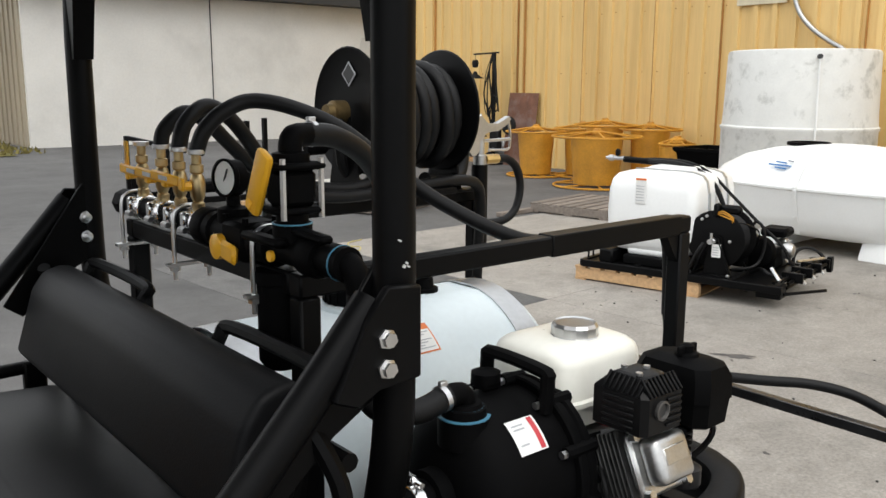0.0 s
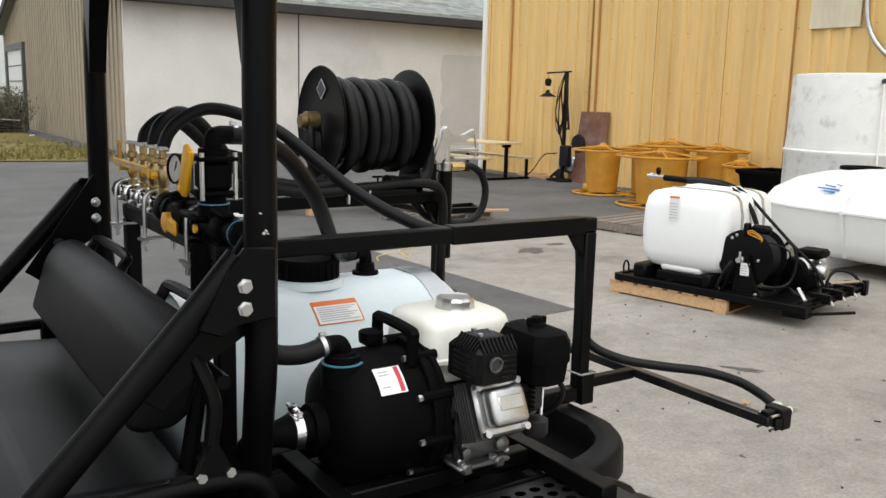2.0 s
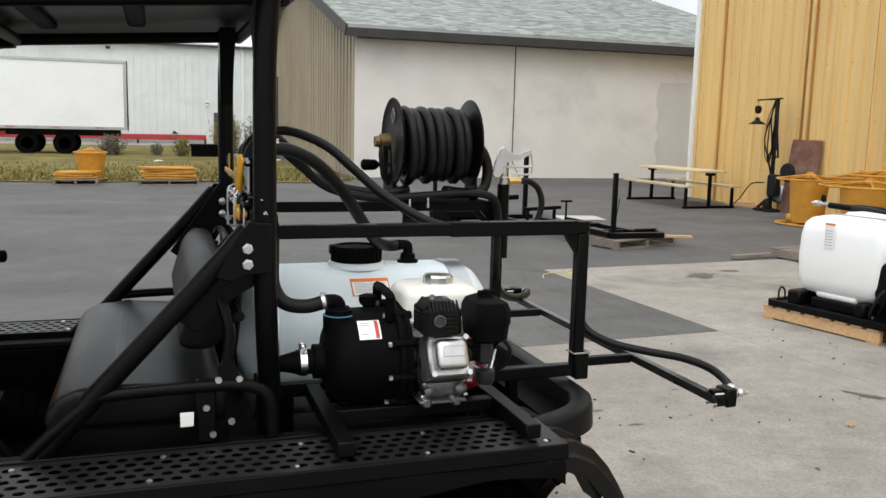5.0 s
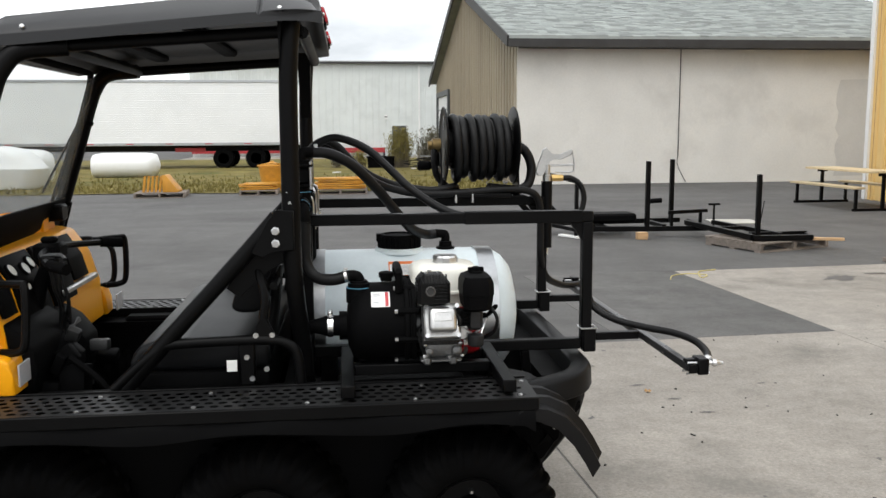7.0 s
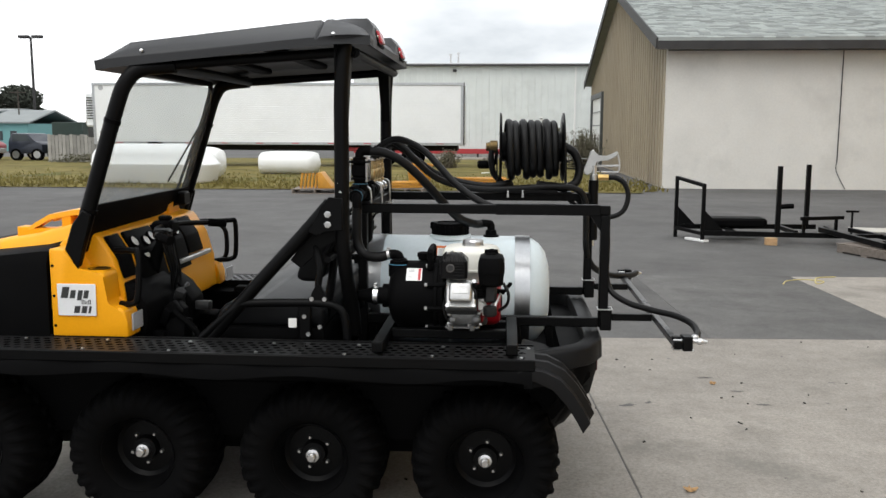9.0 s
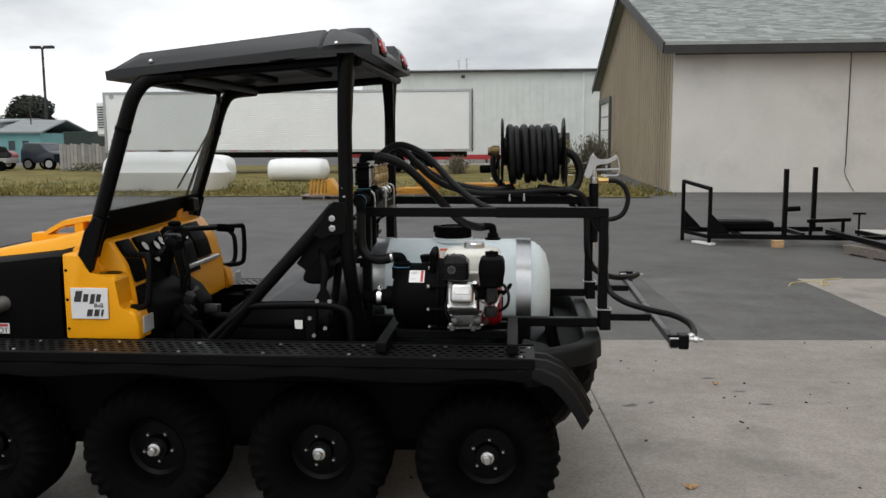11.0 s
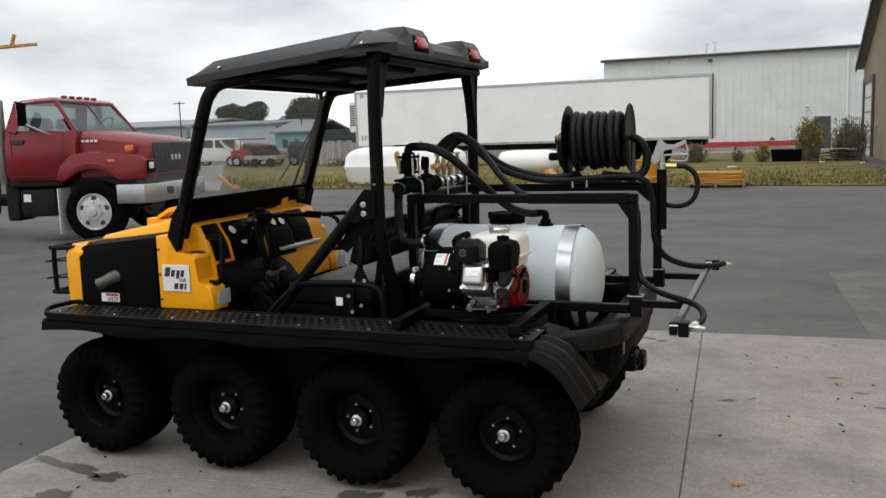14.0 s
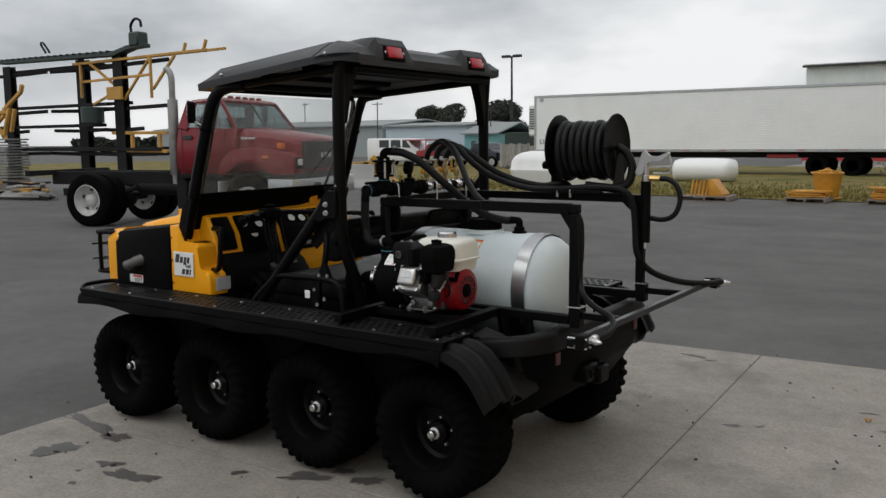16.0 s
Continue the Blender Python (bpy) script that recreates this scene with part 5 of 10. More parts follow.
bm = B()
rows = [(0.800, 0.0), (0.806, 0.06), (0.872, 0.55), (0.945, 1.0), (0.985, 1.0)]
cross = [y for y in (1.005, 1.020, 1.038, 1.055, 1.095, 1.155, 1.215, 1.255, 1.272, 1.290, 1.305, 1.36, 1.43)]
rows += [(y, 1.0) for y in cross]
rows += [(y, 1.0) for y in (1.50, 1.57, 1.64, 1.690, 1.702, 1.716, 1.733, 1.750, 1.790, 1.850, 1.910, 1.950, 1.967, 1.985, 2.000)]
rows += [(far(0.945), 1.0), (far(0.872), 0.55), (far(0.806), 0.06), (far(0.800), 0.0)]
loft(bm, [roof_section(y, a) for y, a in rows])
roof = part("roof", bm, ROOFP, atv, "charcoal moulded plastic roof canopy", smooth=24)
for y in HUMPS:
    m = Matrix.Translation((0.807, y, 1.900)) @ Matrix.Rotation(radians(-17), 4, "Y")
    bm = B()
    bx(bm, -0.006, 0.014, -0.052, 0.052, -0.026, 0.026, 0.006, m, 2)
    tl = part("tail_light", bm, LENS, roof, "red rear marker light")
    bm = B()
    bx(bm, -0.012, 0.004, -0.078, 0.078, -0.036, 0.036, 0.005, m)
    part("light_housing", bm, PLASTIC, tl)
    for sy in (-0.066, 0.066):
        bm = B()
        p = m @ Vector((0.004, sy, 0))
        lathe(bm, [(0.006, 0), (0.006, 0.003), (0.003, 0.005)], p, m.to_3x3() @ Vector((1, 0, 0)), 8)
        part("screw", bm, STEEL, tl)
for x, z, y0 in ((0.691, 1.882, 0.818), (-0.055, 1.832, 0.888)):
    for y, sg in ((y0, -1), (far(y0), 1)):
        bm = B()
        lathe(bm, [(0.0075, -0.006), (0.0075, 0.003), (0.004, 0.006)], (x, y, z), (0, sg, 0.55), 8)
        part("bolt", bm, STEEL, roof)
# moulded cross ribs on the underside
for x in (0.12, 0.40):
    bm = B()
    bx(bm, x - 0.03, x + 0.03, 1.0, far(1.0), roof_low(x) + 0.022, roof_low(x) + 0.050, 0.008)
    part("under_rib", bm, PLASTIC, roof)

# ---- spraying outfit carried in the vehicle's cargo bay ----
FN, FF = 1.165, 1.872      # near and far side of the rack
FX0, FX1 = 0.735, 1.722    # front and rear posts
FZ0, FZ1 = 0.762, 1.222
S = 0.038
rack = thing("sprayer_rack", ((FX0 + FX1) / 2, (FN + FF) / 2, 0.60), "black square-tube steel sprayer rack in the cargo bay", "rack")
for y in (FN, FF):
    for p, q, nm in (((FX0 - S / 2, y, FZ1), (FX1 + S / 2, y, FZ1), "top_rail"), ((FX0, y, 0.54), (FX0, y, FZ1 - S / 2), "post"), ((FX1, y, FZ0 - S / 2), (FX1, y, FZ1 - S / 2), "post"), ((FX0 + S / 2, y, FZ0), (FX1 - S / 2, y, FZ0), "bottom_rail")):
        bm = B()
        bar(bm, p, q, S, S, 0.004)
        part(nm, bm, BLACK, rack)
    bm = B()
    bx(bm, FX1 - 0.012, FX1 + 0.034, y - 0.025, y + 0.025, FZ0 - 0.03, FZ0 + 0.055, 0.003)
    part("boom_bracket", bm, BLACK, rack)
    for dz in (0.035,):
        bm = B()
        tube(bm, [(FX1 - 0.021, y - 0.027, FZ0 + dz + 0.022), (FX1 - 0.021, y + 0.027, FZ0 + dz + 0.022), (FX1 + 0.036, y + 0.027, FZ0 + dz + 0.022), (FX1 + 0.036, y - 0.027, FZ0 + dz + 0.022), (FX1 - 0.021, y - 0.027, FZ0 + dz + 0.022)], 0.0028, 6, 0)
        part("u_bolt", bm, STEEL, rack)
    bm = B()
    prism(bm, [(FX1 - S / 2, FZ1 - S / 2), (FX1 - S / 2, FZ1 - 0.085), (FX1 - S / 2 - 0.045, FZ1 - S / 2)], "y", y - 0.012, y + 0.012)
    part("corner_gusset", bm, BLACK, rack)
for p, q in (((FX0, FN + S / 2, FZ1), (FX0, FF - S / 2, FZ1)), ((FX0, FN + S / 2, FZ0), (FX0, FF - S / 2, FZ0))):
    bm = B()
    bar(bm, p, q, S, S, 0.004)
    part("cross_rail", bm, BLACK, rack)
# sleeve joint on the near top rail
bm = B()
bx(bm, 1.28, 1.70, FN - 0.0215, FN + 0.0215, FZ1 - 0.0215, FZ1 + 0.0215, 0.002)
part("sleeve", bm, BLACK, rack)
for x in (0.866, 1.350):
    bm = B()
    bar(bm, (x, 0.665, 0.762), (x, FN - S / 2, 0.762), 0.042, 0.038, 0.003)
    part("engine_cross_rail", bm, BLACK, rack)
for y in (0.915, 1.075):
    bm = B()
    bar(bm, (0.888, y, 0.762), (1.328, y, 0.762), 0.036, 0.034, 0.003)
    part("engine_rail", bm, BLACK, rack)
for x in (1.37, 1.50):
    bm = B()
    bar(bm, (x, FN + 0.005, FZ0 - S / 2), (x + 0.025, FN + 0.03, 0.54), 0.036, 0.03, 0.003)
    part("leg", bm, BLACK, rack)
# tube that holds the spray gun
bm = B()
lathe(bm, [(0.024, 0), (0.024, 0.29)], (1.742, FF, 1.015), (0, 0, 1), 14)
part("gun_tube", bm, BLACK, rack)
bm = B()
rod(bm, (1.742, FF, 0.985), (1.742, FF, 1.015), 0.008, 8)
part("eye_bolt", bm, STEEL, rack)

# ---- tank ----
TY, TZ, TR = 1.505, 0.828, 0.244
tank = thing("spray_tank", (1.09, TY, TZ - TR), "milky white cylindrical spray tank with steel bands", "tank")
bm = B()
prof = [(0.004, 0.690), (0.13, 0.693), (0.19, 0.702), (0.222, 0.722), (0.238, 0.752), (TR, 0.79), (TR, 1.37), (0.241, 1.405), (0.231, 1.440), (0.212, 1.470), (0.175, 1.498), (0.11, 1.515), (0.004, 1.520)]
rings = []
for r, x in prof:
    ring = []
    for k in range(56):
        a = 2 * math.pi * k / 56
        y, z = r * math.cos(a), r * math.sin(a)
        z = min(z, TR - 0.006 + 0.002 * math.sin(x * 9))
        ring.append((x, TY + y, TZ + z))
    rings.append(ring)
loft(bm, rings)
body = part("tank_body", bm, POLY, tank, smooth=50)
bm = B()
lathe(bm, [(0.098, 0), (0.092, 0.016), (0.080, 0.02)], (1.074, TY, TZ + TR - 0.012), (0, 0, 1), 28)
part("filler_neck", bm, POLY, tank)
bm = B()
prof = [(0.079, 0), (0.081, 0.004), (0.081, 0.044), (0.076, 0.054), (0.060, 0.056), (0.058, 0.050), (0.002, 0.050)]
lathe(bm, prof, (1.074, TY, TZ + TR + 0.004), (0, 0, 1), 30)
cap = part("tank_cap", bm, PLASTIC, tank, "black screw cap")
for k in range(24):
    a = 2 * math.pi * k / 24
    bm = B()
    bx(bm, 0.079, 0.084, -0.004, 0.004, 0.004, 0.044, 0, Matrix.Translation((1.074, TY, TZ + TR + 0.004)) @ Matrix.Rotation(a, 4, "Z"))
    part("grip_rib", bm, PLASTIC, cap)
bm = B()
bx(bm, 0.985, 1.01, TY - 0.02, TY + 0.02, TZ + TR + 0.03, TZ + TR + 0.06, 0.003)
part("cap_tab", bm, PLASTIC, cap)
for x0, x1 in ((0.722, 0.790), (1.363, 1.428)):
    bm = B()
    rings = []
    for r, x in ((TR + 0.0005, x0), (TR + 0.0035, x0), (TR + 0.0035, x1), (TR + 0.0005, x1)):
        f = 0.988 if (x0 < 1 and x == x0) or (x0 > 1 and x == x1) else 1.0
        rings.append([(x, TY + r * f * math.cos(a), TZ + min(r * f * math.sin(a), TR - 0.003 + (r - TR))) for a in [2 * math.pi * k / 48 for k in range(48)]])
    loft(bm, rings, cap=False)
    part("steel_band", bm, GALV, tank, "brushed galvanised steel band", smooth=60)
for x in (0.80, 1.36):
    bm = B()
    prism(bm, [(TY - 0.24, 0.538), (TY + 0.24, 0.538), (TY + 0.24, 0.72)] + [(TY + 0.248 * math.sin(a), TZ - 0.248 * math.cos(a)) for a in [radians(62 - k * 12.4) for k in range(11)]] + [(TY - 0.24, 0.72)], "x", x - 0.03, x + 0.03)
    part("cradle", bm, BLACK, tank)
bm = B()
lathe(bm, [(0.036, 0), (0.036, 0.008), (0.026, 0.010), (0.024, 0.030)], (1.256, TY + 0.02, TZ + TR - 0.006), (0, 0, 1), 14)
tube(bm, [(1.256, TY + 0.02, TZ + TR + 0.01), (1.256, TY + 0.02, TZ + TR + 0.040), (1.250, TY + 0.02, TZ + TR + 0.052), (1.215, TY + 0.005, TZ + TR + 0.056)], 0.017, 10, 4)
part("tank_fitting", bm, PLASTIC, tank)


def tank_decal(name, x0, x1, a0, a1, lift, material, n=8):
    """A label lying on the tank's round side; angles from the top towards the near side."""
    bm = B()
    row = []
    for k in range(n + 1):
        a = radians(a0 + (a1 - a0) * k / n)
        row.append([(x, TY - (TR + lift) * math.sin(a), TZ + (TR + lift) * math.cos(a)) for x in (x0, x1)])
    loft(bm, [[p[0], p[1]] for p in row], cap=False, closed=False)
    return part(name, bm, material, tank, smooth=60)


tank_decal("label", 1.024, 1.148, 30, 47, 0.0012, ORANGE)
tank_decal("label_field", 1.028, 1.144, 34, 46.3, 0.0022, WHITE)
for k in range(7):
    tank_decal("text_bar", 1.034, 1.138 - 0.012 * (k % 3), 35.3 + k * 1.5, 35.9 + k * 1.5, 0.003, GREYINK, 1)

# ---- pump and engine ----
PY, PZ = 1.0, 0.896
engine = thing("pump_engine", (1.12, PY, 0.78), "black transfer pump with a small red petrol engine", "engine")
bm = B()
lathe(bm, [(0.05, 0.868), (0.075, 0.872), (0.105, 0.885), (0.125, 0.908), (0.134, 0.94), (0.135, 1.04), (0.135, 1.052)], (0, PY, PZ), (1, 0, 0), 36)
bx(bm, 0.90, 1.06, PY - 0.07, PY + 0.07, 0.775, 0.83, 0.01)
pump = part("pump_body", bm, PLASTIC, engine, "black moulded pump volute")
bm = B()
lathe(bm, [(0.146, 1.050), (0.149, 1.053), (0.149, 1.064), (0.144, 1.067), (0.144, 1.072), (0.149, 1.075), (0.149, 1.086), (0.10, 1.09), (0.06, 1.11)], (0, PY, PZ), (1, 0, 0), 36)
part("pump_flange", bm, PLASTIC, engine)
for k in range(10):
    a = 2 * math.pi * (k + 0.3) / 10
    bm = B()
    cy, cz = PY + 0.143 * math.cos(a), PZ + 0.143 * math.sin(a)
    rod(bm, (1.028, cy, cz), (1.095, cy, cz), 0.011, 8)
    lug = part("bolt_boss", bm, PLASTIC, engine)
    bm = B()
    rod(bm, (1.018, cy, cz), (1.03, cy, cz), 0.007, 6)
    part("bolt", bm, STEEL, lug)
for k in range(12):
    a = 2 * math.pi * k / 12
    bm = B()
    bx(bm, 1.088, 1.12, 0.10, 0.142, -0.004, 0.004, 0, Matrix.Translation((0, PY, PZ)) @ Matrix.Rotation(a, 4, "X"))
    part("flange_rib", bm, PLASTIC, engine)
# carrying handle over the flange
bm = B()
tube(bm, [(1.035, PY - 0.075, 1.01), (1.035, PY - 0.079, 1.062), (1.035, PY - 0.068, 1.077), (1.035, PY + 0.05, 1.081), (1.035, PY + 0.064, 1.068), (1.035, PY + 0.064, 1.01)], 0.0115, 8, 4, squash=1.15)
part("carry_handle", bm, PLASTIC, engine)
bm = B()
lathe(bm, [(0.026, 0), (0.026, 0.016), (0.014, 0.02)], (1.0, PY + 0.03, 1.042), (0, 0, 1), 10)
bx(bm, 0.98, 1.02, PY + 0.01, PY + 0.05, 1.03, 1.048, 0.004)
part("priming_plug", bm, PLASTIC, engine)
# outlet with blue seal rings, elbow
bm = B()
lathe(bm, [(0.042, -0.03), (0.042, 0.018), (0.036, 0.02), (0.036, 0.032), (0.030, 0.034), (0.028, 0.04)], (0.908, PY - 0.02, 1.002), (0, 0, 1), 18)
part("outlet_neck", bm, PLASTIC, engine)
for z, r in ((1.0185, 0.0425), (1.033, 0.0315)):
    bm = B()
    lathe(bm, [(r - 0.004, 0), (r, 0.0005), (r, 0.0025), (r - 0.004, 0.003)], (0.908, PY - 0.02, z), (0, 0, 1), 20)
    part("seal_ring", bm, BLUE, engine, "blue thread seal")
bm = B()
tube(bm, [(0.908, PY - 0.02, 1.03), (0.908, PY - 0.02, 1.046), (0.898, PY - 0.02, 1.057), (0.87, PY - 0.018, 1.057)], 0.0185, 12, 4)
part("outlet_elbow", bm, PLASTIC, engine)
# inlet: barrel, clamp
bm = B()
lathe(bm, [(0.047, 0.842), (0.047, 0.872), (0.055, 0.875), (0.055, 0.882)], (0, PY - 0.005, 0.890), (1, 0, 0), 20)
lathe(bm, [(0.022, 0.755), (0.026, 0.775), (0.030, 0.79), (0.034, 0.80), (0.034, 0.842)], (0, PY - 0.005, 0.890), (1, 0, 0), 20)
tube(bm, [(0.765, PY - 0.005, 0.890), (0.745, PY - 0.0, 0.885), (0.735, PY + 0.02, 0.87), (0.735, PY + 0.06, 0.84)], 0.022, 10, 4)
part("inlet_fitting", bm, PLASTIC, engine)
bm = B()
lathe(bm, [(0.032, 0.802), (0.037, 0.804), (0.037, 0.822), (0.032, 0.824)], (0, PY - 0.005, 0.890), (1, 0, 0), 24)
bx(bm, 0.804, 0.821, PY - 0.02, PY + 0.012, 0.924, 0.942, 0.004)
rod(bm, (0.813, PY - 0.034, 0.933), (0.813, PY + 0.026, 0.933), 0.005, 8)
part("cam_clamp", bm, CHROME, engine, "bright steel hose clamp")
# label on the volute
bm = B()
row = []
for k in range(7):
    a = radians(32 + 25 * k / 6)
    row.append([(x, PY - 0.1362 * math.sin(a), PZ + 0.1362 * math.cos(a)) for x in (0.945, 1.005)])
loft(bm, row, cap=False, closed=False)
lab = part("pump_label", bm, WHITE, engine, "white label with a red strip", smooth=60)
for x0, x1, a0, a1, mt in ((0.990, 1.000, 33, 56, LREDS), (0.952, 0.976, 36, 37.2, GREYINK), (0.952, 0.976, 39, 40.2, GREYINK), (0.952, 0.970, 50, 51.2, GREYINK)):
    bm = B()
    row = []
    for k in range(5):
        a = radians(a0 + (a1 - a0) * k / 4)
        row.append([(x, PY - 0.1370 * math.sin(a), PZ + 0.1370 * math.cos(a)) for x in (x0, x1)])
    loft(bm, row, cap=False, closed=False)
    part("label_bar", bm, mt, lab, smooth=60)

GUARD = mat("stoved_black_enamel", (0.005, 0.005, 0.0053), 0.34, spec=0.14, vary=0.3, scale=12, fine=160, bump=0.1)
DARKCARB = mat("sooty_carburettor", (0.022, 0.022, 0.023), 0.5, 0.5, vary=0.3, scale=20, fine=160, bump=0.2)
DARKCASE = mat("dull_cast_metal", (0.19, 0.19, 0.188), 0.46, 0.9, vary=0.3, scale=25, fine=160, bump=0.3)
# engine: crankcase, finned cylinder, head cover
bm = B()
bx(bm, 1.105, 1.258, 0.925, 1.14, 0.800, 0.955, 0.022, seg=2)
bx(bm, 1.110, 1.232, 0.895, 0.93, 0.812, 0.880, 0.014, seg=2)
bx(bm, 1.098, 1.228, 0.872, 1.16, 0.802, 0.815, 0.004)
for x in (1.118, 1.200):
    bx(bm, x - 0.012, x + 0.012, 0.868, 0.900, 0.792, 0.824, 0.005)
lathe(bm, [(0.016, 0), (0.016, 0.014), (0.010, 0.018)], (1.215, 0.897, 0.842), (0, -1, 0.2), 10)
lathe(bm, [(0.014, 0), (0.014, 0.012), (0.008, 0.014)], (1.125, 0.897, 0.838), (0, -1, 0), 8)
lathe(bm, [(0.085, 1.09), (0.085, 1.115)], (0, 1.02, 0.905), (1, 0, 0), 20)
case = part("crankcase", bm, DARKCASE, engine, "cast aluminium crankcase")
tilt = Matrix.Translation((1.16, 0.93, 0.905)) @ Matrix.Rotation(radians(-24), 4, "X")
for k in range(9):
    bm = B()
    y = -0.012 - k * 0.0095
    bx(bm, -0.058, 0.058, y - 0.003, y, -0.055, 0.062, 0.001, tilt)
    part("cooling_fin", bm, DARKLINK, engine)
bm = B()
bx(bm, -0.045, 0.045, -0.10, 0.02, -0.042, 0.048, 0.01, tilt)
part("cylinder", bm, DARKCASE, engine)
bm = B()
bx(bm, -0.056, 0.056, -0.114, -0.100, -0.052, 0.056, 0.006, tilt)
bx(bm, -0.043, 0.043, -0.152, -0.112, -0.036, 0.042, 0.014, tilt, 3)
bx(bm, -0.028, 0.028, -0.1535, -0.150, -0.006, 0.022, 0.002, tilt)
head = part("head_cover", bm, ALU, engine, "bright cast head cover")
for dx, dz in ((-0.048, -0.044), (0.048, -0.044), (-0.048, 0.048), (0.048, 0.048)):
    bm = B()
    p0, p1 = tilt @ Vector((dx, -0.113, dz)), tilt @ Vector((dx, -0.126, dz))
    rod(bm, p0, p1, 0.008, 6)
    part("bolt", bm, STEEL, head)
for dx in (-0.05, 0.03):
    bm = B()
    rod(bm, (1.16 + dx, 0.884, 0.812), (1.16 + dx, 0.884, 0.826), 0.009, 6)
    part("mount_bolt", bm, STEEL, engine)
# muffler with slotted guard: a chamfered box, louvres on its sides, teeth along the top edge
bm = B()
MX0, MX1, MY0, MY1 = 1.084, 1.184, 0.764, 0.866
rings = []
for z, g in ((0.998, 0.006), (1.002, 0.0), (1.062, 0.0), (1.066, 0.002), (1.086, 0.020), (1.089, 0.026)):
    rings.append([(MX0 + g + 0.010, MY0 + g, z), (MX1 - g - 0.010, MY0 + g, z), (MX1 - g, MY0 + g + 0.010, z), (MX1 - g, MY1 - g, z), (MX0 + g, MY1 - g, z), (MX0 + g, MY0 + g + 0.010, z)])
loft(bm, rings)
muf = part("muffler_guard", bm, GUARD, engine, "black slotted muffler guard", smooth=20)
for k in range(5):
    z = 1.010 + k * 0.0105
    bm = B()
    bx(bm, MX0 - 0.004, MX0 + 0.001, MY0 + 0.022, MY0 + 0.082, z, z + 0.0045, 0.001)
    part("louvre", bm, GUARD, muf)
    bm = B()
    bx(bm, MX1 - 0.048, MX1 - 0.012, MY0 - 0.004, MY0 + 0.001, z, z + 0.0045, 0.001)
    part("louvre", bm, GUARD, muf)
for k in range(9):
    bm = B()
    x = MX0 + 0.012 + k * 0.0095
    bar(bm, (x, MY0 - 0.001, 1.064), (x, MY0 + 0.019, 1.088), 0.0045, 0.006, 0.001)
    part("guard_tooth", bm, GUARD, muf)
for k in range(8):
    bm = B()
    y = MY0 + 0.016 + k * 0.0095
    bar(bm, (MX0 - 0.001, y, 1.064), (MX0 + 0.019, y, 1.088), 0.0045, 0.006, 0.001)
    part("guard_tooth", bm, GUARD, muf)
bm = B()
lathe(bm, [(0.015, -0.002), (0.016, 0.006), (0.013, 0.007), (0.0115, 0.0015), (0.004, 0.001)], (1.122, MY0, 1.040), (0, -1, 0), 18)
port = part("exhaust_port", bm, PIPEG, muf)
bm = B()
lathe(bm, [(0.0110, -0.001), (0.0110, 0.0022)], (1.122, MY0, 1.040), (0, -1, 0), 16)
part("port_hole", bm, INK, port)
for x, y in ((1.112, 0.80), (1.150, 0.815), (1.125, 0.84)):
    bm = B()
    lathe(bm, [(0.006, 0), (0.006, 0.005)], (x, y, 1.0885), (0, 0, 1), 6)
    part("bolt", bm, STEEL, muf)
# air cleaner
bm = B()
rings = []
for z, g in ((0.972, 0.016), (0.980, 0.006), (1.022, 0.002), (1.0225, 0.0), (1.028, 0.0), (1.060, 0.001), (1.078, 0.008), (1.086, 0.024)):
    x0, x1, y0, y1 = 1.222 + g, 1.320 - g, 0.775 + g, 0.925 - g
    c = 0.018
    rings.append([(x0 + c, y0, z), (x1 - c, y0, z), (x1, y0 + c, z), (x1, y1 - c, z), (x1 - c, y1, z), (x0 + c, y1, z), (x0, y1 - c, z), (x0, y0 + c, z)])
loft(bm, rings)
air = part("air_cleaner", bm, PLASTIC, engine, "black air cleaner box")
bm = B()
lathe(bm, [(0.022, 0), (0.020, 0.006), (0.012, 0.008), (0.012, 0.018), (0.008, 0.021)], (1.270, 0.845, 1.085), (0, 0, 1), 12)
bx(bm, 1.245, 1.295, 0.841, 0.849, 1.088, 1.104, 0.002)
part("wing_nut", bm, PLASTIC, air)
bm = B()
bx(bm, 1.243, 1.292, 0.845, 0.90, 0.915, 0.985, 0.010)
lathe(bm, [(0.022, 0), (0.026, 0.006), (0.026, 0.034), (0.020, 0.038)], (1.268, 0.845, 0.868), (0, 0, 1), 16)
part("carburettor", bm, DARKCARB, engine)
for k in range(5):
    bm = B()
    bx(bm, 1.214, 1.246, 0.822, 0.872, 0.936 + k * 0.010, 0.941 + k * 0.010, 0.001)
    part("intake_rib", bm, PLASTIC, engine)
bm = B()
bx(bm, 1.218, 1.242, 0.828, 0.870, 0.934, 0.984, 0.004)
part("intake_block", bm, PLASTIC, engine)
for x, y, z in ((1.112, 0.886, 0.862), (1.226, 0.888, 0.866), (1.232, 0.888, 0.822), (1.112, 0.888, 0.826)):
    bm = B()
    lathe(bm, [(0.007, 0), (0.007, 0.006), (0.004, 0.008)], (x, y + 0.008, z), (0, -1, 0), 6)
    part("case_bolt", bm, STEEL, engine)
bm = B()
tube(bm, [(1.105, 0.90, 0.93), (1.092, 0.875, 0.905), (1.098, 0.872, 0.862), (1.112, 0.885, 0.835)], 0.0045, 6, 4)
part("ignition_lead", bm, HOSE, engine)
for pa, pb in (((1.225, 0.862, 0.925), (1.262, 0.855, 0.900)), ((1.232, 0.858, 0.88), (1.300, 0.866, 0.925)), ((1.285, 0.85, 0.90), (1.306, 0.872, 0.95))):
    bm = B()
    rod(bm, pa, pb, 0.004, 6)
    part("throttle_link", bm, STEEL, engine)
bm = B()
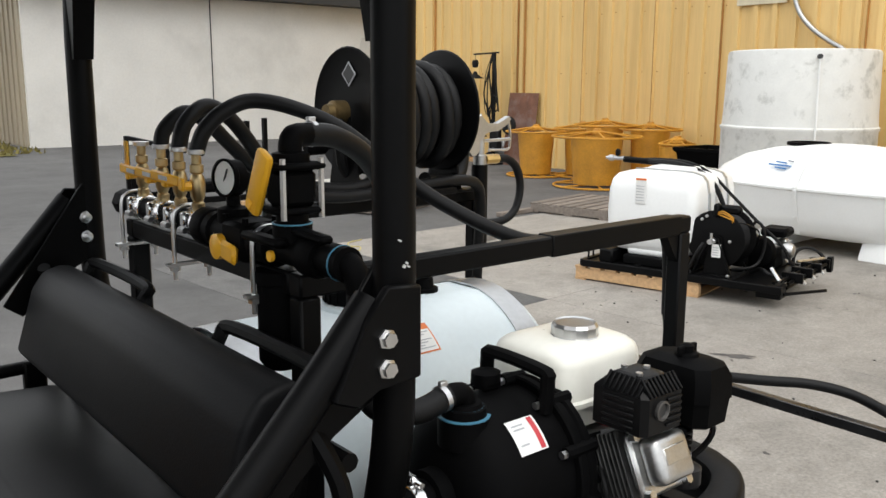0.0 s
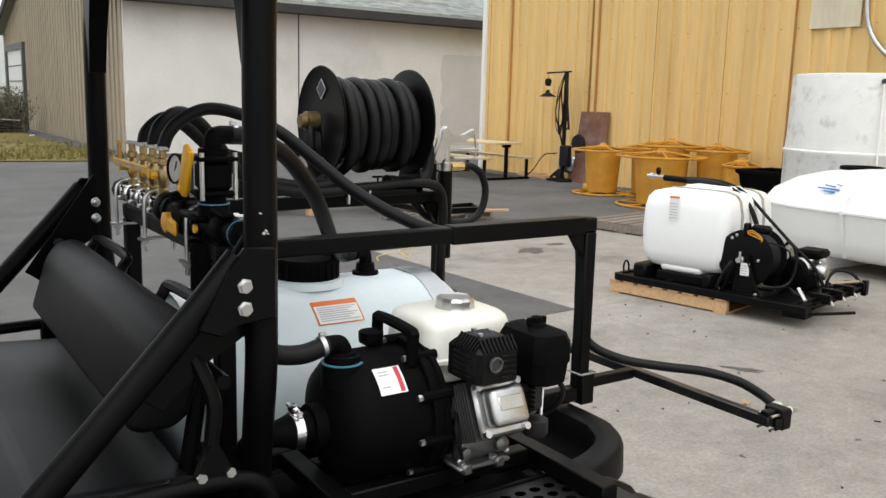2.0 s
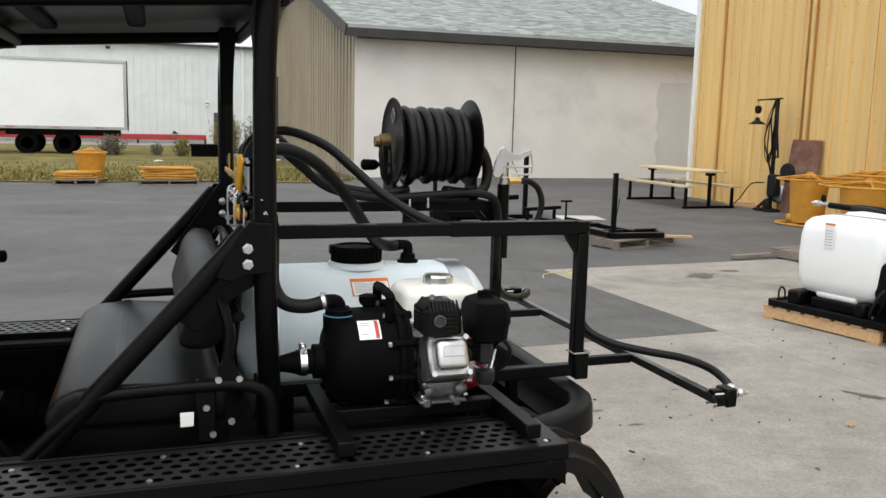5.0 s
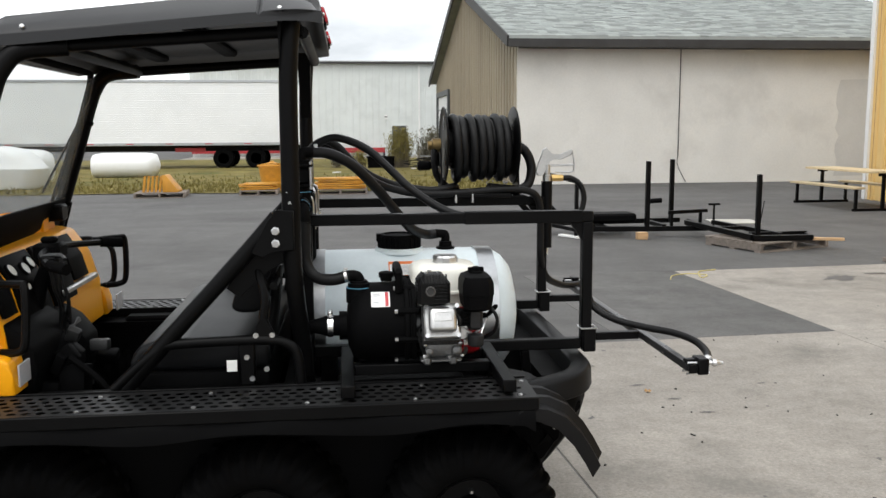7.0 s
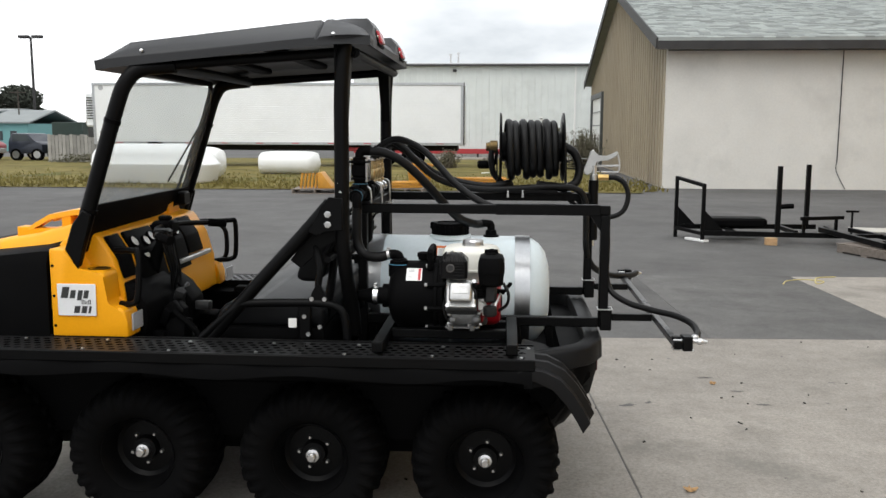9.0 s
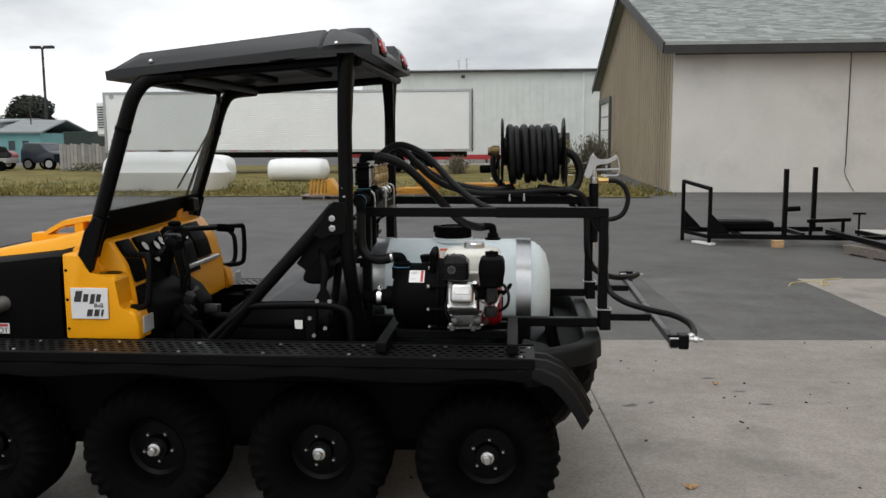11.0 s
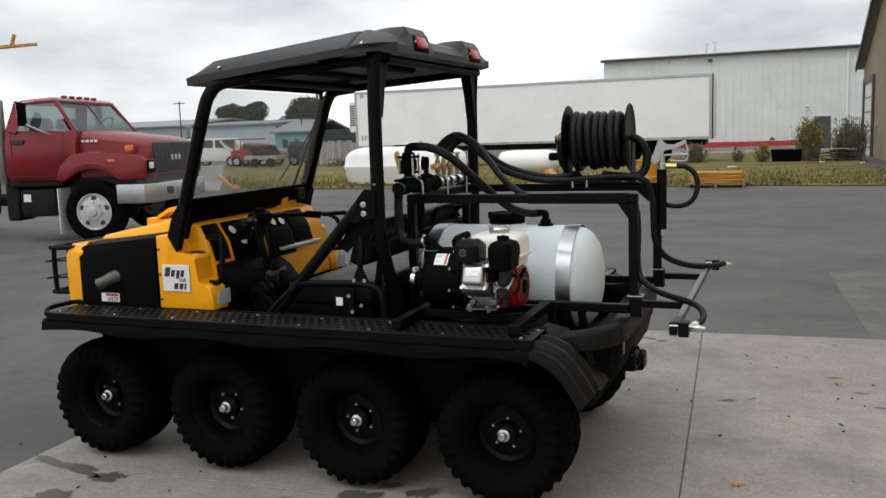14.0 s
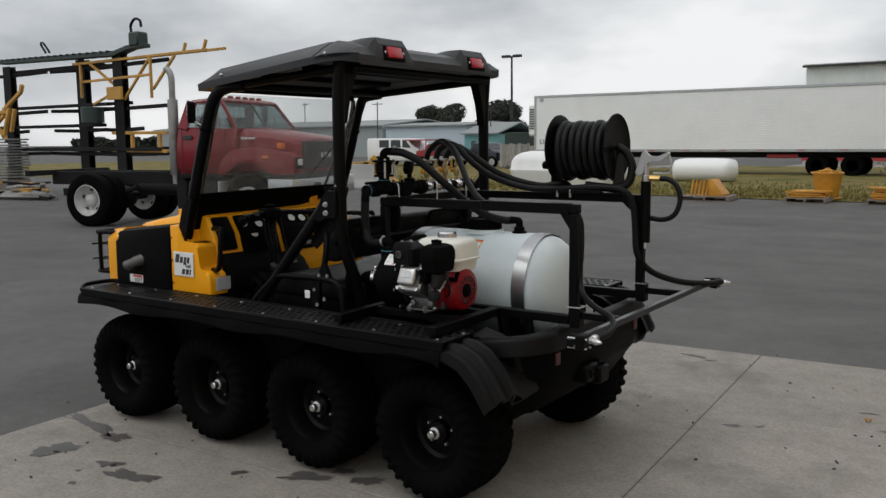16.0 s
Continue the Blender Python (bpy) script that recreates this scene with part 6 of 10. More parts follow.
bx(bm, 1.222, 1.246, 0.862, 0.868, 0.885, 0.95, 0.002)
part("governor_plate", bm, STEEL, engine)
bm = B()
tube(bm, [(1.20, 0.84, 0.99), (1.215, 0.82, 0.955), (1.205, 0.83, 0.93), (1.18, 0.85, 0.92)], 0.006, 6, 4)
part("engine_wire", bm, HOSE, engine)
bm = B()
tube(bm, [(1.315, 0.86, 0.99), (1.335, 0.84, 0.955), (1.330, 0.86, 0.91), (1.30, 0.89, 0.88)], 0.006, 6, 4)
part("engine_wire", bm, HOSE, engine)
bm = B()
rod(bm, (1.205, 0.842, 0.985), (1.222, 0.822, 0.978), 0.011, 8)
part("spark_plug_cap", bm, PLASTIC, engine)
# fuel tank
bm = B()
rings = []
for z, g in ((0.950, 0.030), (0.958, 0.016), (0.985, 0.012), (0.998, 0.010), (1.000, 0.0), (1.008, 0.0), (1.011, 0.006), (1.066, 0.010), (1.078, 0.014), (1.086, 0.022), (1.091, 0.034), (1.094, 0.055)):
    x0, x1, y0, y1 = 1.068 + g, 1.310 - g, 0.935 + g, 1.150 - g
    c = 0.045
    ring = []
    for cx, cy, a0 in ((x1 - c, y0 + c, -90), (x1 - c, y1 - c, 0), (x0 + c, y1 - c, 90), (x0 + c, y0 + c, 180)):
        for k in range(5):
            a = radians(a0 + k * 22.5)
            ring.append((cx + c * math.cos(a), cy + c * math.sin(a), z))
    rings.append(ring)
loft(bm, rings)
part("fuel_tank", bm, FUELT, engine, "cream plastic fuel tank", smooth=50)
bm = B()
lathe(bm, [(0.046, 0), (0.046, 0.004), (0.042, 0.006), (0.042, 0.022), (0.038, 0.028), (0.034, 0.026), (0.002, 0.026)], (1.195, 1.030, 1.089), (0, 0, 1), 12)
part("fuel_cap", bm, STEEL, engine, "chrome fuel cap", smooth=25)
# recoil starter
bm = B()
lathe(bm, [(0.100, 1.250), (0.103, 1.256), (0.100, 1.292), (0.088, 1.312), (0.064, 1.319), (0.062, 1.312), (0.04, 1.314)], (-0.012, 1.03, 0.886), (1, 0, 0), 28)
rec = part("recoil_housing", bm, RED, engine, "red recoil starter housing")
bm = B()
loft(bm, [[(x, 1.03 + (0.118 - g) * math.cos(a) - 0.012 * (math.cos(a) < 0), 0.882 + (0.098 - g) * math.sin(a)) for a in [2 * math.pi * (k + 0.5) / 24 for k in range(24)]] for x, g in ((1.196, 0.010), (1.200, 0.0), (1.236, 0.0), (1.243, 0.010))])
part("fan_shroud", bm, RED, engine, "red fan shroud")
for k in range(14):
    a = 2 * math.pi * k / 14
    bm = B()
    bx(bm, 1.3135, 1.3175, 0.040, 0.060, -0.004, 0.004, 0.001, Matrix.Translation((-0.0105, 1.03, 0.886)) @ Matrix.Rotation(a, 4, "X"))
    part("vent_slot", bm, INK, rec)
bm = B()
lathe(bm, [(0.030, 1.312), (0.030, 1.319), (0.022, 1.324)], (-0.012, 1.03, 0.886), (1, 0, 0), 18)
part("recoil_hub", bm, PLASTIC, rec)
bm = B()
bar(bm, (1.318, 0.925, 0.945), (1.345, 0.90, 0.985), 0.018, 0.014, 0.006)
rod(bm, (1.285, 0.935, 0.945), (1.32, 0.925, 0.945), 0.010, 8)
part("starter_grip", bm, PLASTIC, rec)
bm = B()
bx(bm, 1.232, 1.262, 0.900, 0.925, 0.850, 0.915, 0.003)
part("engine_plate", bm, RED, engine)
bm = B()
bx(bm, 1.238, 1.252, 0.896, 0.8995, 0.858, 0.91)
part("engine_sticker", bm, WHITE, engine)

# the engine sits a little nearer and lower than the pump's axis
for o in engine.children_recursive:
    if o.name.split(".")[0] in ("crankcase", "cooling_fin", "cylinder", "head_cover", "mount_bolt", "air_cleaner", "wing_nut", "carburettor", "throttle_link", "intake_rib", "intake_block", "case_bolt", "ignition_lead", "governor_plate", "fan_shroud", "engine_wire", "spark_plug_cap", "fuel_tank", "fuel_cap", "recoil_housing", "vent_slot", "recoil_hub", "starter_grip", "engine_plate", "engine_sticker") or (o.name.split(".")[0] == "bolt" and o.parent is not engine and o.parent.name.split(".")[0] == "head_cover"):
        for v in o.data.vertices:
            high = o.name.split(".")[0] in ("air_cleaner", "wing_nut", "fuel_tank", "fuel_cap")
            v.co.z -= (0.001 if high else 0.013) * min(1, max(0, (v.co.z - 0.78) / 0.05))
            v.co.y -= 0.022 if high else 0.036

# ---- hose reel on the far rail ----
RY, RZ, RXA, RXB = 1.872, 1.462, 1.297, 1.585
reel = thing("hose_reel", (1.44, RY, 1.24), "black steel hose reel wound with thick rubber hose", "hose reel")
for x, s in ((RXA, -1), (RXB, 1)):
    bm = B()
    lathe(bm, [(0.002, 0), (0.07, 0.004 * s), (0.145, 0.004 * s), (0.160, 0.010 * s), (0.1635, 0.008 * s), (0.161, 0.003 * s), (0.145, -0.002 * s), (0.002, -0.004 * s)], (x, RY, RZ), (1, 0, 0), 40)
    part("flange", bm, BLACK, reel)
    bm = B()
    prism(bm, [(RY - 0.075, 1.245), (RY + 0.075, 1.245), (RY + 0.022, RZ + 0.01), (RY, RZ + 0.022), (RY - 0.022, RZ + 0.01)], "x", x + 0.018 * s, x + 0.024 * s)
    part("end_bracket", bm, BLACK, reel)
bm = B()
bx(bm, RXA - 0.04, RXB + 0.05, RY - 0.095, RY + 0.085, 1.243, 1.250, 0.002)
bx(bm, RXA + 0.02, RXB - 0.02, RY - 0.11, RY - 0.085, 1.243, 1.262, 0.004)
part("base_plate", bm, BLACK, reel)
for x in (1.33, 1.40):
    bm = B()
    rod(bm, (x, RY - 0.105, 1.225), (x, RY - 0.105, 1.270), 0.006, 6)
    part("bolt", bm, STEEL, reel)
bm = B()
lathe(bm, [(0.07, RXA + 0.003), (0.07, RXB - 0.003)], (0, RY, RZ), (1, 0, 0), 24)
part("drum", bm, BLACK, reel)
bm = B()
pts = []
turns, hr = 6.9, 0.0182
for k in range(int(turns * 24) + 1):
    a = 2 * math.pi * k / 24
    x = RXA + 0.020 + (RXB - RXA - 0.040) * k / (turns * 24)
    x += 0.004 * math.sin(a * 0.37 + 1.0)
    rr = 0.118 + 0.004 * math.sin(a * 0.61) + 0.012 * max(0, -math.sin(a)) * (1 + math.sin(k * 0.11))
    pts.append((x, RY + rr * math.cos(a), RZ + rr * math.sin(a) - 0.004))
tube(bm, pts, hr, 8, 0)
part("hose_coil", bm, HOSE, reel, "thick black hose wound in close turns", smooth=60)
bm = B()
pts = []
for k in range(int(7.5 * 20) + 1):
    a = 2 * math.pi * k / 20
    pts.append((RXA + 0.032 + (RXB - RXA - 0.064) * k / 150, RY + 0.093 * math.cos(-a), RZ + 0.093 * math.sin(-a)))
tube(bm, pts, hr, 8, 0)
part("hose_coil", bm, HOSE, reel, smooth=60)
bm = B()
lathe(bm, [(0.030, 0), (0.030, 0.035), (0.022, 0.038), (0.020, 0.055)], (RXA - 0.02, RY, RZ), (-1, 0, 0), 14)
sw = part("swivel", bm, OLDBRASS, reel, "tarnished brass swivel joint")
bm = B()
tube(bm, [(RXA - 0.045, RY - 0.01, RZ - 0.01), (RXA - 0.05, RY - 0.02, RZ - 0.05), (RXA - 0.045, RY - 0.02, RZ - 0.10), (RXA - 0.03, RY - 0.01, RZ - 0.14), (RXA + 0.02, RY, RZ - 0.185), (RXA + 0.05, RY, 1.265)], 0.0145, 8, 5)
part("feed_hose", bm, HOSE, reel)
bm = B()
rod(bm, (RXA - 0.022, RY + 0.02, RZ - 0.02), (RXA - 0.03, RY + 0.03, RZ - 0.085), 0.009, 8)
tube(bm, [(RXA - 0.03, RY + 0.03, RZ - 0.085), (RXA - 0.055, RY + 0.03, RZ - 0.087)], 0.008, 8, 0)
lathe(bm, [(0.012, 0), (0.020, 0.01), (0.021, 0.055), (0.014, 0.062)], (RXA - 0.055, RY + 0.03, RZ - 0.087), (-1, 0, 0), 12)
part("crank", bm, PLASTIC, reel, "black crank handle")
bm = B()
bx(bm, 0, 0.0012, -0.022, 0.022, -0.022, 0.022, 0, Matrix.Translation((RXA - 0.0085, RY - 0.005, RZ + 0.095)) @ Matrix.Rotation(radians(45), 4, "X"))
lbl = part("reel_label", bm, GREYINK, reel)
bm = B()
bx(bm, 0, 0.0012, -0.018, 0.018, -0.018, 0.018, 0, Matrix.Translation((RXA - 0.0095, RY - 0.005, RZ + 0.095)) @ Matrix.Rotation(radians(45), 4, "X"))
part("label_field", bm, INK, lbl)

# ---- manifold on the front cross rail ----
VBRASS = mat("pale_valve_brass", (0.47, 0.36, 0.19), 0.34, 1.0, vary=0.25, scale=24, bump=0.06)
MX, MZ = 0.722, 1.276
VALVES = (1.52, 1.60, 1.685, 1.79)
mani = thing("valve_manifold", (MX, 1.5, 1.241), "valve manifold with brass valves and yellow handles", "manifold")
bm = B()
rod(bm, (MX, 1.47, MZ), (MX, 1.90, MZ), 0.021, 14)
part("steel_pipe", bm, PLASTIC, mani)
bm = B()
lathe(bm, [(0.024, 1.865), (0.029, 1.868), (0.029, 1.905), (0.022, 1.915), (0.018, 1.93)], (MX, 0, MZ), (0, 1, 0), 8)
part("end_plug", bm, PLASTIC, mani)
bm = B()
lathe(bm, [(0.028, 1.085), (0.031, 1.09), (0.031, 1.125), (0.024, 1.13), (0.024, 1.215), (0.033, 1.22), (0.033, 1.275), (0.025, 1.28), (0.025, 1.31), (0.032, 1.315), (0.032, 1.345), (0.026, 1.35), (0.026, 1.42), (0.032, 1.425), (0.032, 1.445), (0.026, 1.448), (0.034, 1.452), (0.036, 1.46), (0.036, 1.485), (0.030, 1.495)], (MX, 0, MZ), (0, 1, 0), 18)
part("plastic_run", bm, PLASTIC, mani)
for k, y in enumerate(VALVES):
    bm = B()
    lathe(bm, [(0.0215, -0.026), (0.025, -0.026), (0.027, -0.023), (0.027, 0.023), (0.025, 0.026), (0.0215, 0.026)], (MX, y, MZ), (0, 1, 0), 16, False)
    bx(bm, MX - 0.034, MX - 0.020, y - 0.010, y + 0.010, MZ - 0.006, MZ + 0.024, 0.003)
    cl = part("pipe_clamp", bm, CHROME, mani, "bright pipe clamp")
    bm = B()
    rod(bm, (MX - 0.033, y - 0.012, MZ - 0.010), (MX - 0.033, y + 0.012, MZ - 0.010), 0.006, 6)
    part("clamp_screw", bm, STEEL, cl)
    bm = B()
    lathe(bm, [(0.009, 0.02), (0.012, 0.026), (0.012, 0.038), (0.009, 0.041), (0.013, 0.050), (0.0145, 0.064), (0.0145, 0.076), (0.012, 0.088), (0.009, 0.092), (0.0125, 0.095), (0.0125, 0.108), (0.009, 0.110), (0.009, 0.135)], (MX, y, MZ), (0, 0, 1), 10)
    valve = part("ball_valve", bm, VBRASS, mani, "brass ball valve")
    bm = B()
    lathe(bm, [(0.0155, 0), (0.0165, 0.001), (0.0165, 0.008), (0.0155, 0.009)], (MX, y, MZ + 0.128), (0, 0, 1), 14)
    part("hose_clamp", bm, STEEL, valve)
    bm = B()
    rod(bm, (MX - 0.014, y, MZ + 0.07), (MX - 0.030, y, MZ + 0.07), 0.009, 8)
    if k != 3:
        bx(bm, MX - 0.034, MX - 0.027, y - 0.011, y + 0.010, MZ + 0.062, MZ + 0.086, 0.003)
        bar(bm, (MX - 0.031, y + 0.008, MZ + 0.078), (MX - 0.044, y + 0.108, MZ + 0.086), 0.006, 0.019, 0.003)
    else:
        bx(bm, MX - 0.034, MX - 0.028, y - 0.009, y + 0.009, MZ + 0.060, MZ + 0.140, 0.004)
    lev = part("lever", bm, VALVEY, valve, "yellow valve lever")
    bm = B()
    if k != 3:
        bar(bm, (MX - 0.0395, y + 0.045, MZ + 0.081), (MX - 0.0430, y + 0.075, MZ + 0.083), 0.002, 0.008, 0)
    else:
        bx(bm, MX - 0.0385, MX - 0.0368, y - 0.004, y + 0.004, MZ + 0.10, MZ + 0.13)
    part("lever_mark", bm, GREYINK, lev)
for y in (1.56, 1.83, 1.245):
    bm = B()
    tube(bm, [(MX - 0.034, y, 1.165), (MX - 0.034, y, 1.275), (MX - 0.024, y, 1.300), (MX, y, 1.306), (MX + 0.024, y, 1.300), (MX + 0.034, y, 1.275), (MX + 0.034, y, 1.165)], 0.0045, 8, 4)
    bx(bm, MX - 0.05, MX + 0.05, y - 0.008, y + 0.008, 1.192, 1.198)
    for s in (-1, 1):
        lathe(bm, [(0.010, 0), (0.010, 0.008)], (MX + 0.034 * s, y, 1.183), (0, 0, 1), 6)
    part("u_bolt", bm, STEEL, mani)
# gauge
GYY = 1.375
bm = B()
lathe(bm, [(0.026, 0.02), (0.028, 0.024), (0.028, 0.045), (0.018, 0.048), (0.012, 0.050), (0.012, 0.066)], (MX, GYY, MZ), (0, 0, 1), 14)
part("gauge_stem", bm, PLASTIC, mani)
bm = B()
rod(bm, (MX, GYY, MZ + 0.048), (MX, GYY, MZ + 0.066), 0.009, 6)
part("gauge_nut", bm, BRASS, mani)
gd = Vector((-0.96, -0.22, 0.05)).normalized()
gc = Vector((MX, GYY, 1.373))
bm = B()
lathe(bm, [(0.024, -0.012), (0.031, -0.009), (0.031, 0.010), (0.033, 0.012), (0.033, 0.019), (0.029, 0.020), (0.029, 0.014)], gc, gd, 24)
gg = part("pressure_gauge", bm, PLASTIC, mani, "round pressure gauge with a pale dial")
bm = B()
lathe(bm, [(0.0285, 0.013), (0.0285, 0.0155)], gc, gd, 24)
part("dial", bm, DIAL, gg)
bm = B()
bar(bm, gc + gd * 0.0165 + Vector((0, 0.004, -0.006)), gc + gd * 0.0165 + Vector((0, -0.010, 0.016)), 0.003, 0.001, 0)
part("needle", bm, INK, gg)
# yellow-handled line valve
bm = B()
bx(bm, MX - 0.036, MX + 0.036, 1.275, 1.355, MZ - 0.034, MZ + 0.032, 0.008)
for y in (1.28, 1.35):
    for s in (-1, 1):
        rod(bm, (MX + 0.027 * s, y, MZ + 0.028), (MX + 0.027 * s, y, MZ + 0.040), 0.006, 6)
vb = part("line_valve", bm, PLASTIC, mani)
bm = B()
bar(bm, (MX - 0.043, 1.362, MZ - 0.012), (MX - 0.043, 1.285, MZ - 0.022), 0.012, 0.034, 0.006)
lathe(bm, [(0.022, 0.0), (0.022, 0.012), (0.012, 0.016)], (MX - 0.037, 1.350, MZ - 0.014), (-1, 0, 0), 14)
part("lever", bm, VALVEY, vb, "yellow valve lever")
# upright ball valve with the big hose elbow
VY = 1.175
bm = B()
lathe(bm, [(0.031, 0.015), (0.031, 0.045), (0.025, 0.047), (0.025, 0.062), (0.031, 0.064), (0.031, 0.068)], (MX, VY, MZ), (0, 0, 1), 16)
bx(bm, MX - 0.037, MX + 0.037, VY - 0.037, VY + 0.037, MZ + 0.060, MZ + 0.071, 0.004)
bx(bm, MX - 0.030, MX + 0.030, VY - 0.030, VY + 0.030, MZ + 0.071, MZ + 0.128, 0.008)
bx(bm, MX - 0.040, MX + 0.040, VY - 0.040, VY + 0.040, MZ + 0.128, MZ + 0.139, 0.004)
lathe(bm, [(0.029, 0.139), (0.029, 0.152), (0.022, 0.154)], (MX, VY, MZ), (0, 0, 1), 14)
tube(bm, [(MX, VY, MZ + 0.145), (MX, VY, MZ + 0.165), (MX + 0.009, VY + 0.004, MZ + 0.177), (MX + 0.040, VY + 0.016, MZ + 0.178)], 0.0185, 12, 4)
bv = part("bolted_ball_valve", bm, PLASTIC, mani)
for sx in (-1, 1):
    for sy in (-1, 1):
        bm = B()
        rod(bm, (MX + 0.033 * sx, VY + 0.033 * sy, MZ + 0.054), (MX + 0.033 * sx, VY + 0.033 * sy, MZ + 0.146), 0.005, 6)
        part("tie_bolt", bm, STEEL, bv)
bm = B()
m = Matrix.Translation((MX - 0.044, VY + 0.012, MZ + 0.098)) @ Matrix.Rotation(radians(27), 4, "X")
bx(bm, -0.016, 0.0, -0.019, 0.019, -0.040, 0.066, 0.011, m, 2)
bx(bm, -0.019, -0.014, -0.008, 0.008, -0.034, -0.018, 0.003, m)
part("lever", bm, VALVEY, bv, "yellow valve lever")
bm = B()
lathe(bm, [(0.0315, 0), (0.0315, 0.0025)], (MX, VY, MZ + 0.043), (0, 0, 1), 18)
part("seal_ring", bm, BLUE, mani, "blue thread seal")
# near end elbow and strainer
bm = B()
rod(bm, (MX + 0.006, 1.030, MZ), (MX + 0.006, 1.075, MZ), 0.0265, 16)
rod(bm, (MX + 0.003, 1.07, MZ), (MX + 0.003, 1.10, MZ), 0.023, 14)
tube(bm, [(MX + 0.006, 1.06, MZ), (MX + 0.010, 1.035, MZ), (MX + 0.014, 1.02, MZ - 0.018), (MX + 0.016, 1.015, MZ - 0.05)], 0.0195, 12, 4)
part("end_elbow", bm, PLASTIC, mani)
bm = B()
lathe(bm, [(0.040, 0), (0.040, -0.02), (0.036, -0.022), (0.036, -0.15), (0.026, -0.165), (0.01, -0.168)], (MX + 0.006, 1.235, MZ - 0.040), (0, 0, 1), 18)
part("strainer", bm, PLASTIC, mani)
bm = B()
bx(bm, MX - 0.044, MX - 0.018, 1.15, 1.27, MZ + 0.010, MZ + 0.024, 0.005)
bar(bm, (MX - 0.012, 1.055, MZ + 0.034), (MX - 0.006, 1.165, MZ + 0.036), 0.022, 0.012, 0.004)
part("clip_bar", bm, PLASTIC, mani)
bm = B()
lathe(bm, [(0.0275, 0), (0.0275, 0.003)], (MX + 0.006, 1.043, MZ), (0, 1, 0), 18)
part("seal_ring", bm, BLUE, mani)
bm = B()
lathe(bm, [(0.009, 0), (0.009, 0.006)], (MX - 0.034, 1.18, MZ - 0.005), (-1, 0, 0), 10)
part("round_tag", bm, VALVEY, mani)


# ---- hoses ----
def hose(pts, r, label, clamps=()):
    bm = B()
    tube(bm, pts, r, 12, 6)
    h = tagged(part("hose", bm, HOSE, smooth=60), label, "hose", "hoses of the sprayer")
    for c, d in clamps:
        bm = B()
        lathe(bm, [(r + 0.0005, -0.005), (r + 0.002, -0.0045), (r + 0.002, 0.0045), (r + 0.0005, 0.005)], c, d, 16)
        bx(bm, -0.007, 0.007, -0.0045, 0.0045, -0.004, 0.004, 0.001, Matrix.Translation(Vector(c) + Vector((0, 0, r + 0.004))))
        part("hose_clamp", bm, STEEL, h, "steel worm-drive clamp")
    return h


VA, VB, VC = VALVES[0], VALVES[1], VALVES[2]
hose([(0.758, 1.190, 1.454), (0.82, 1.200, 1.447), (0.90, 1.225, 1.405), (0.985, 1.275, 1.318), (1.06, 1.355, 1.222), (1.12, 1.435, 1.155), (1.18, 1.51, 1.125), (1.225, 1.52, 1.126)], 0.0185, "thick black suction hose from valve to tank", (((0.772, 1.197, 1.4545), (1, 0.15, -0.05)),))
hose([(0.878, 0.982, 1.058), (0.82, 0.985, 1.045), (0.765, 1.0, 1.055), (0.738, 1.015, 1.10), (0.736, 1.015, 1.17), (0.737, 1.015, 1.235)], 0.0195, "thick black pressure hose from pump to manifold", (((0.866, 0.982, 1.056), (1, 0, 0.2)),))
hose([(MX, VA, 1.405), (0.738, VA - 0.005, 1.446), (0.776, 1.51, 1.481), (0.828, 1.50, 1.50), (0.890, 1.46, 1.488), (0.965, 1.415, 1.450), (1.035, 1.365, 1.385), (1.115, 1.30, 1.31), (1.23, 1.222, 1.240), (1.34, 1.203, 1.217), (1.55, 1.20, 1.213), (1.675, 1.198, 1.210), (1.722, 1.198, 1.18), (1.733, 1.196, 1.11), (1.733, 1.192, 1.00)], 0.0148, "black hose arching from a brass valve to the rear post")
hose([(MX, VB, 1.405), (0.740, VB + 0.005, 1.455), (0.790, VB + 0.02, 1.488), (0.842, VB + 0.03, 1.466), (0.892, 1.64, 1.413), (0.97, 1.70, 1.335), (1.06, 1.76, 1.288), (1.20, 1.775, 1.262), (1.38, 1.775, 1.268), (1.55, 1.78, 1.278), (1.66, 1.80, 1.262), (1.70, 1.82, 1.20), (1.708, 1.835, 1.08), (1.715, 1.85, 0.96), (1.76, 1.92, 0.87), (1.86, 2.03, 0.815), (1.965, 2.13, 0.80), (2.005, 2.19, 0.803), (2.006, 2.21, 0.800)], 0.0155, "long black boom hose over the rail to the far nozzle")
hose([(MX, VC, 1.405), (0.735, VC + 0.01, 1.440), (0.780, VC + 0.015, 1.473), (0.828, VC + 0.02, 1.456), (0.90, 1.74, 1.40), (0.98, 1.78, 1.34), (1.08, 1.81, 1.30), (1.22, 1.80, 1.277), (1.30, 1.80, 1.285), (1.335, 1.84, 1.29), (1.345, 1.872, 1.27)], 0.0155, "black reel feed hose arching from a brass valve")
hose([(1.595, RY, RZ + 0.005), (1.645, RY, 1.435), (1.672, RY, 1.37), (1.660, RY - 0.01, 1.300), (1.615, RY - 0.03, 1.272), (1.54, RY - 0.06, 1.276), (1.47, RY - 0.085, 1.285)], 0.0205, "thick black hose curving from the reel")
hose([(1.733, 1.192, 1.00), (1.738, 1.182, 0.93), (1.760, 1.155, 0.885), (1.82, 1.10, 0.855), (1.90, 1.03, 0.843), (1.975, 0.955, 0.838), (2.018, 0.88, 0.826), (2.026, 0.81, 0.808), (2.008, 0.755, 0.797)], 0.0125, "black boom hose to the near nozzle")

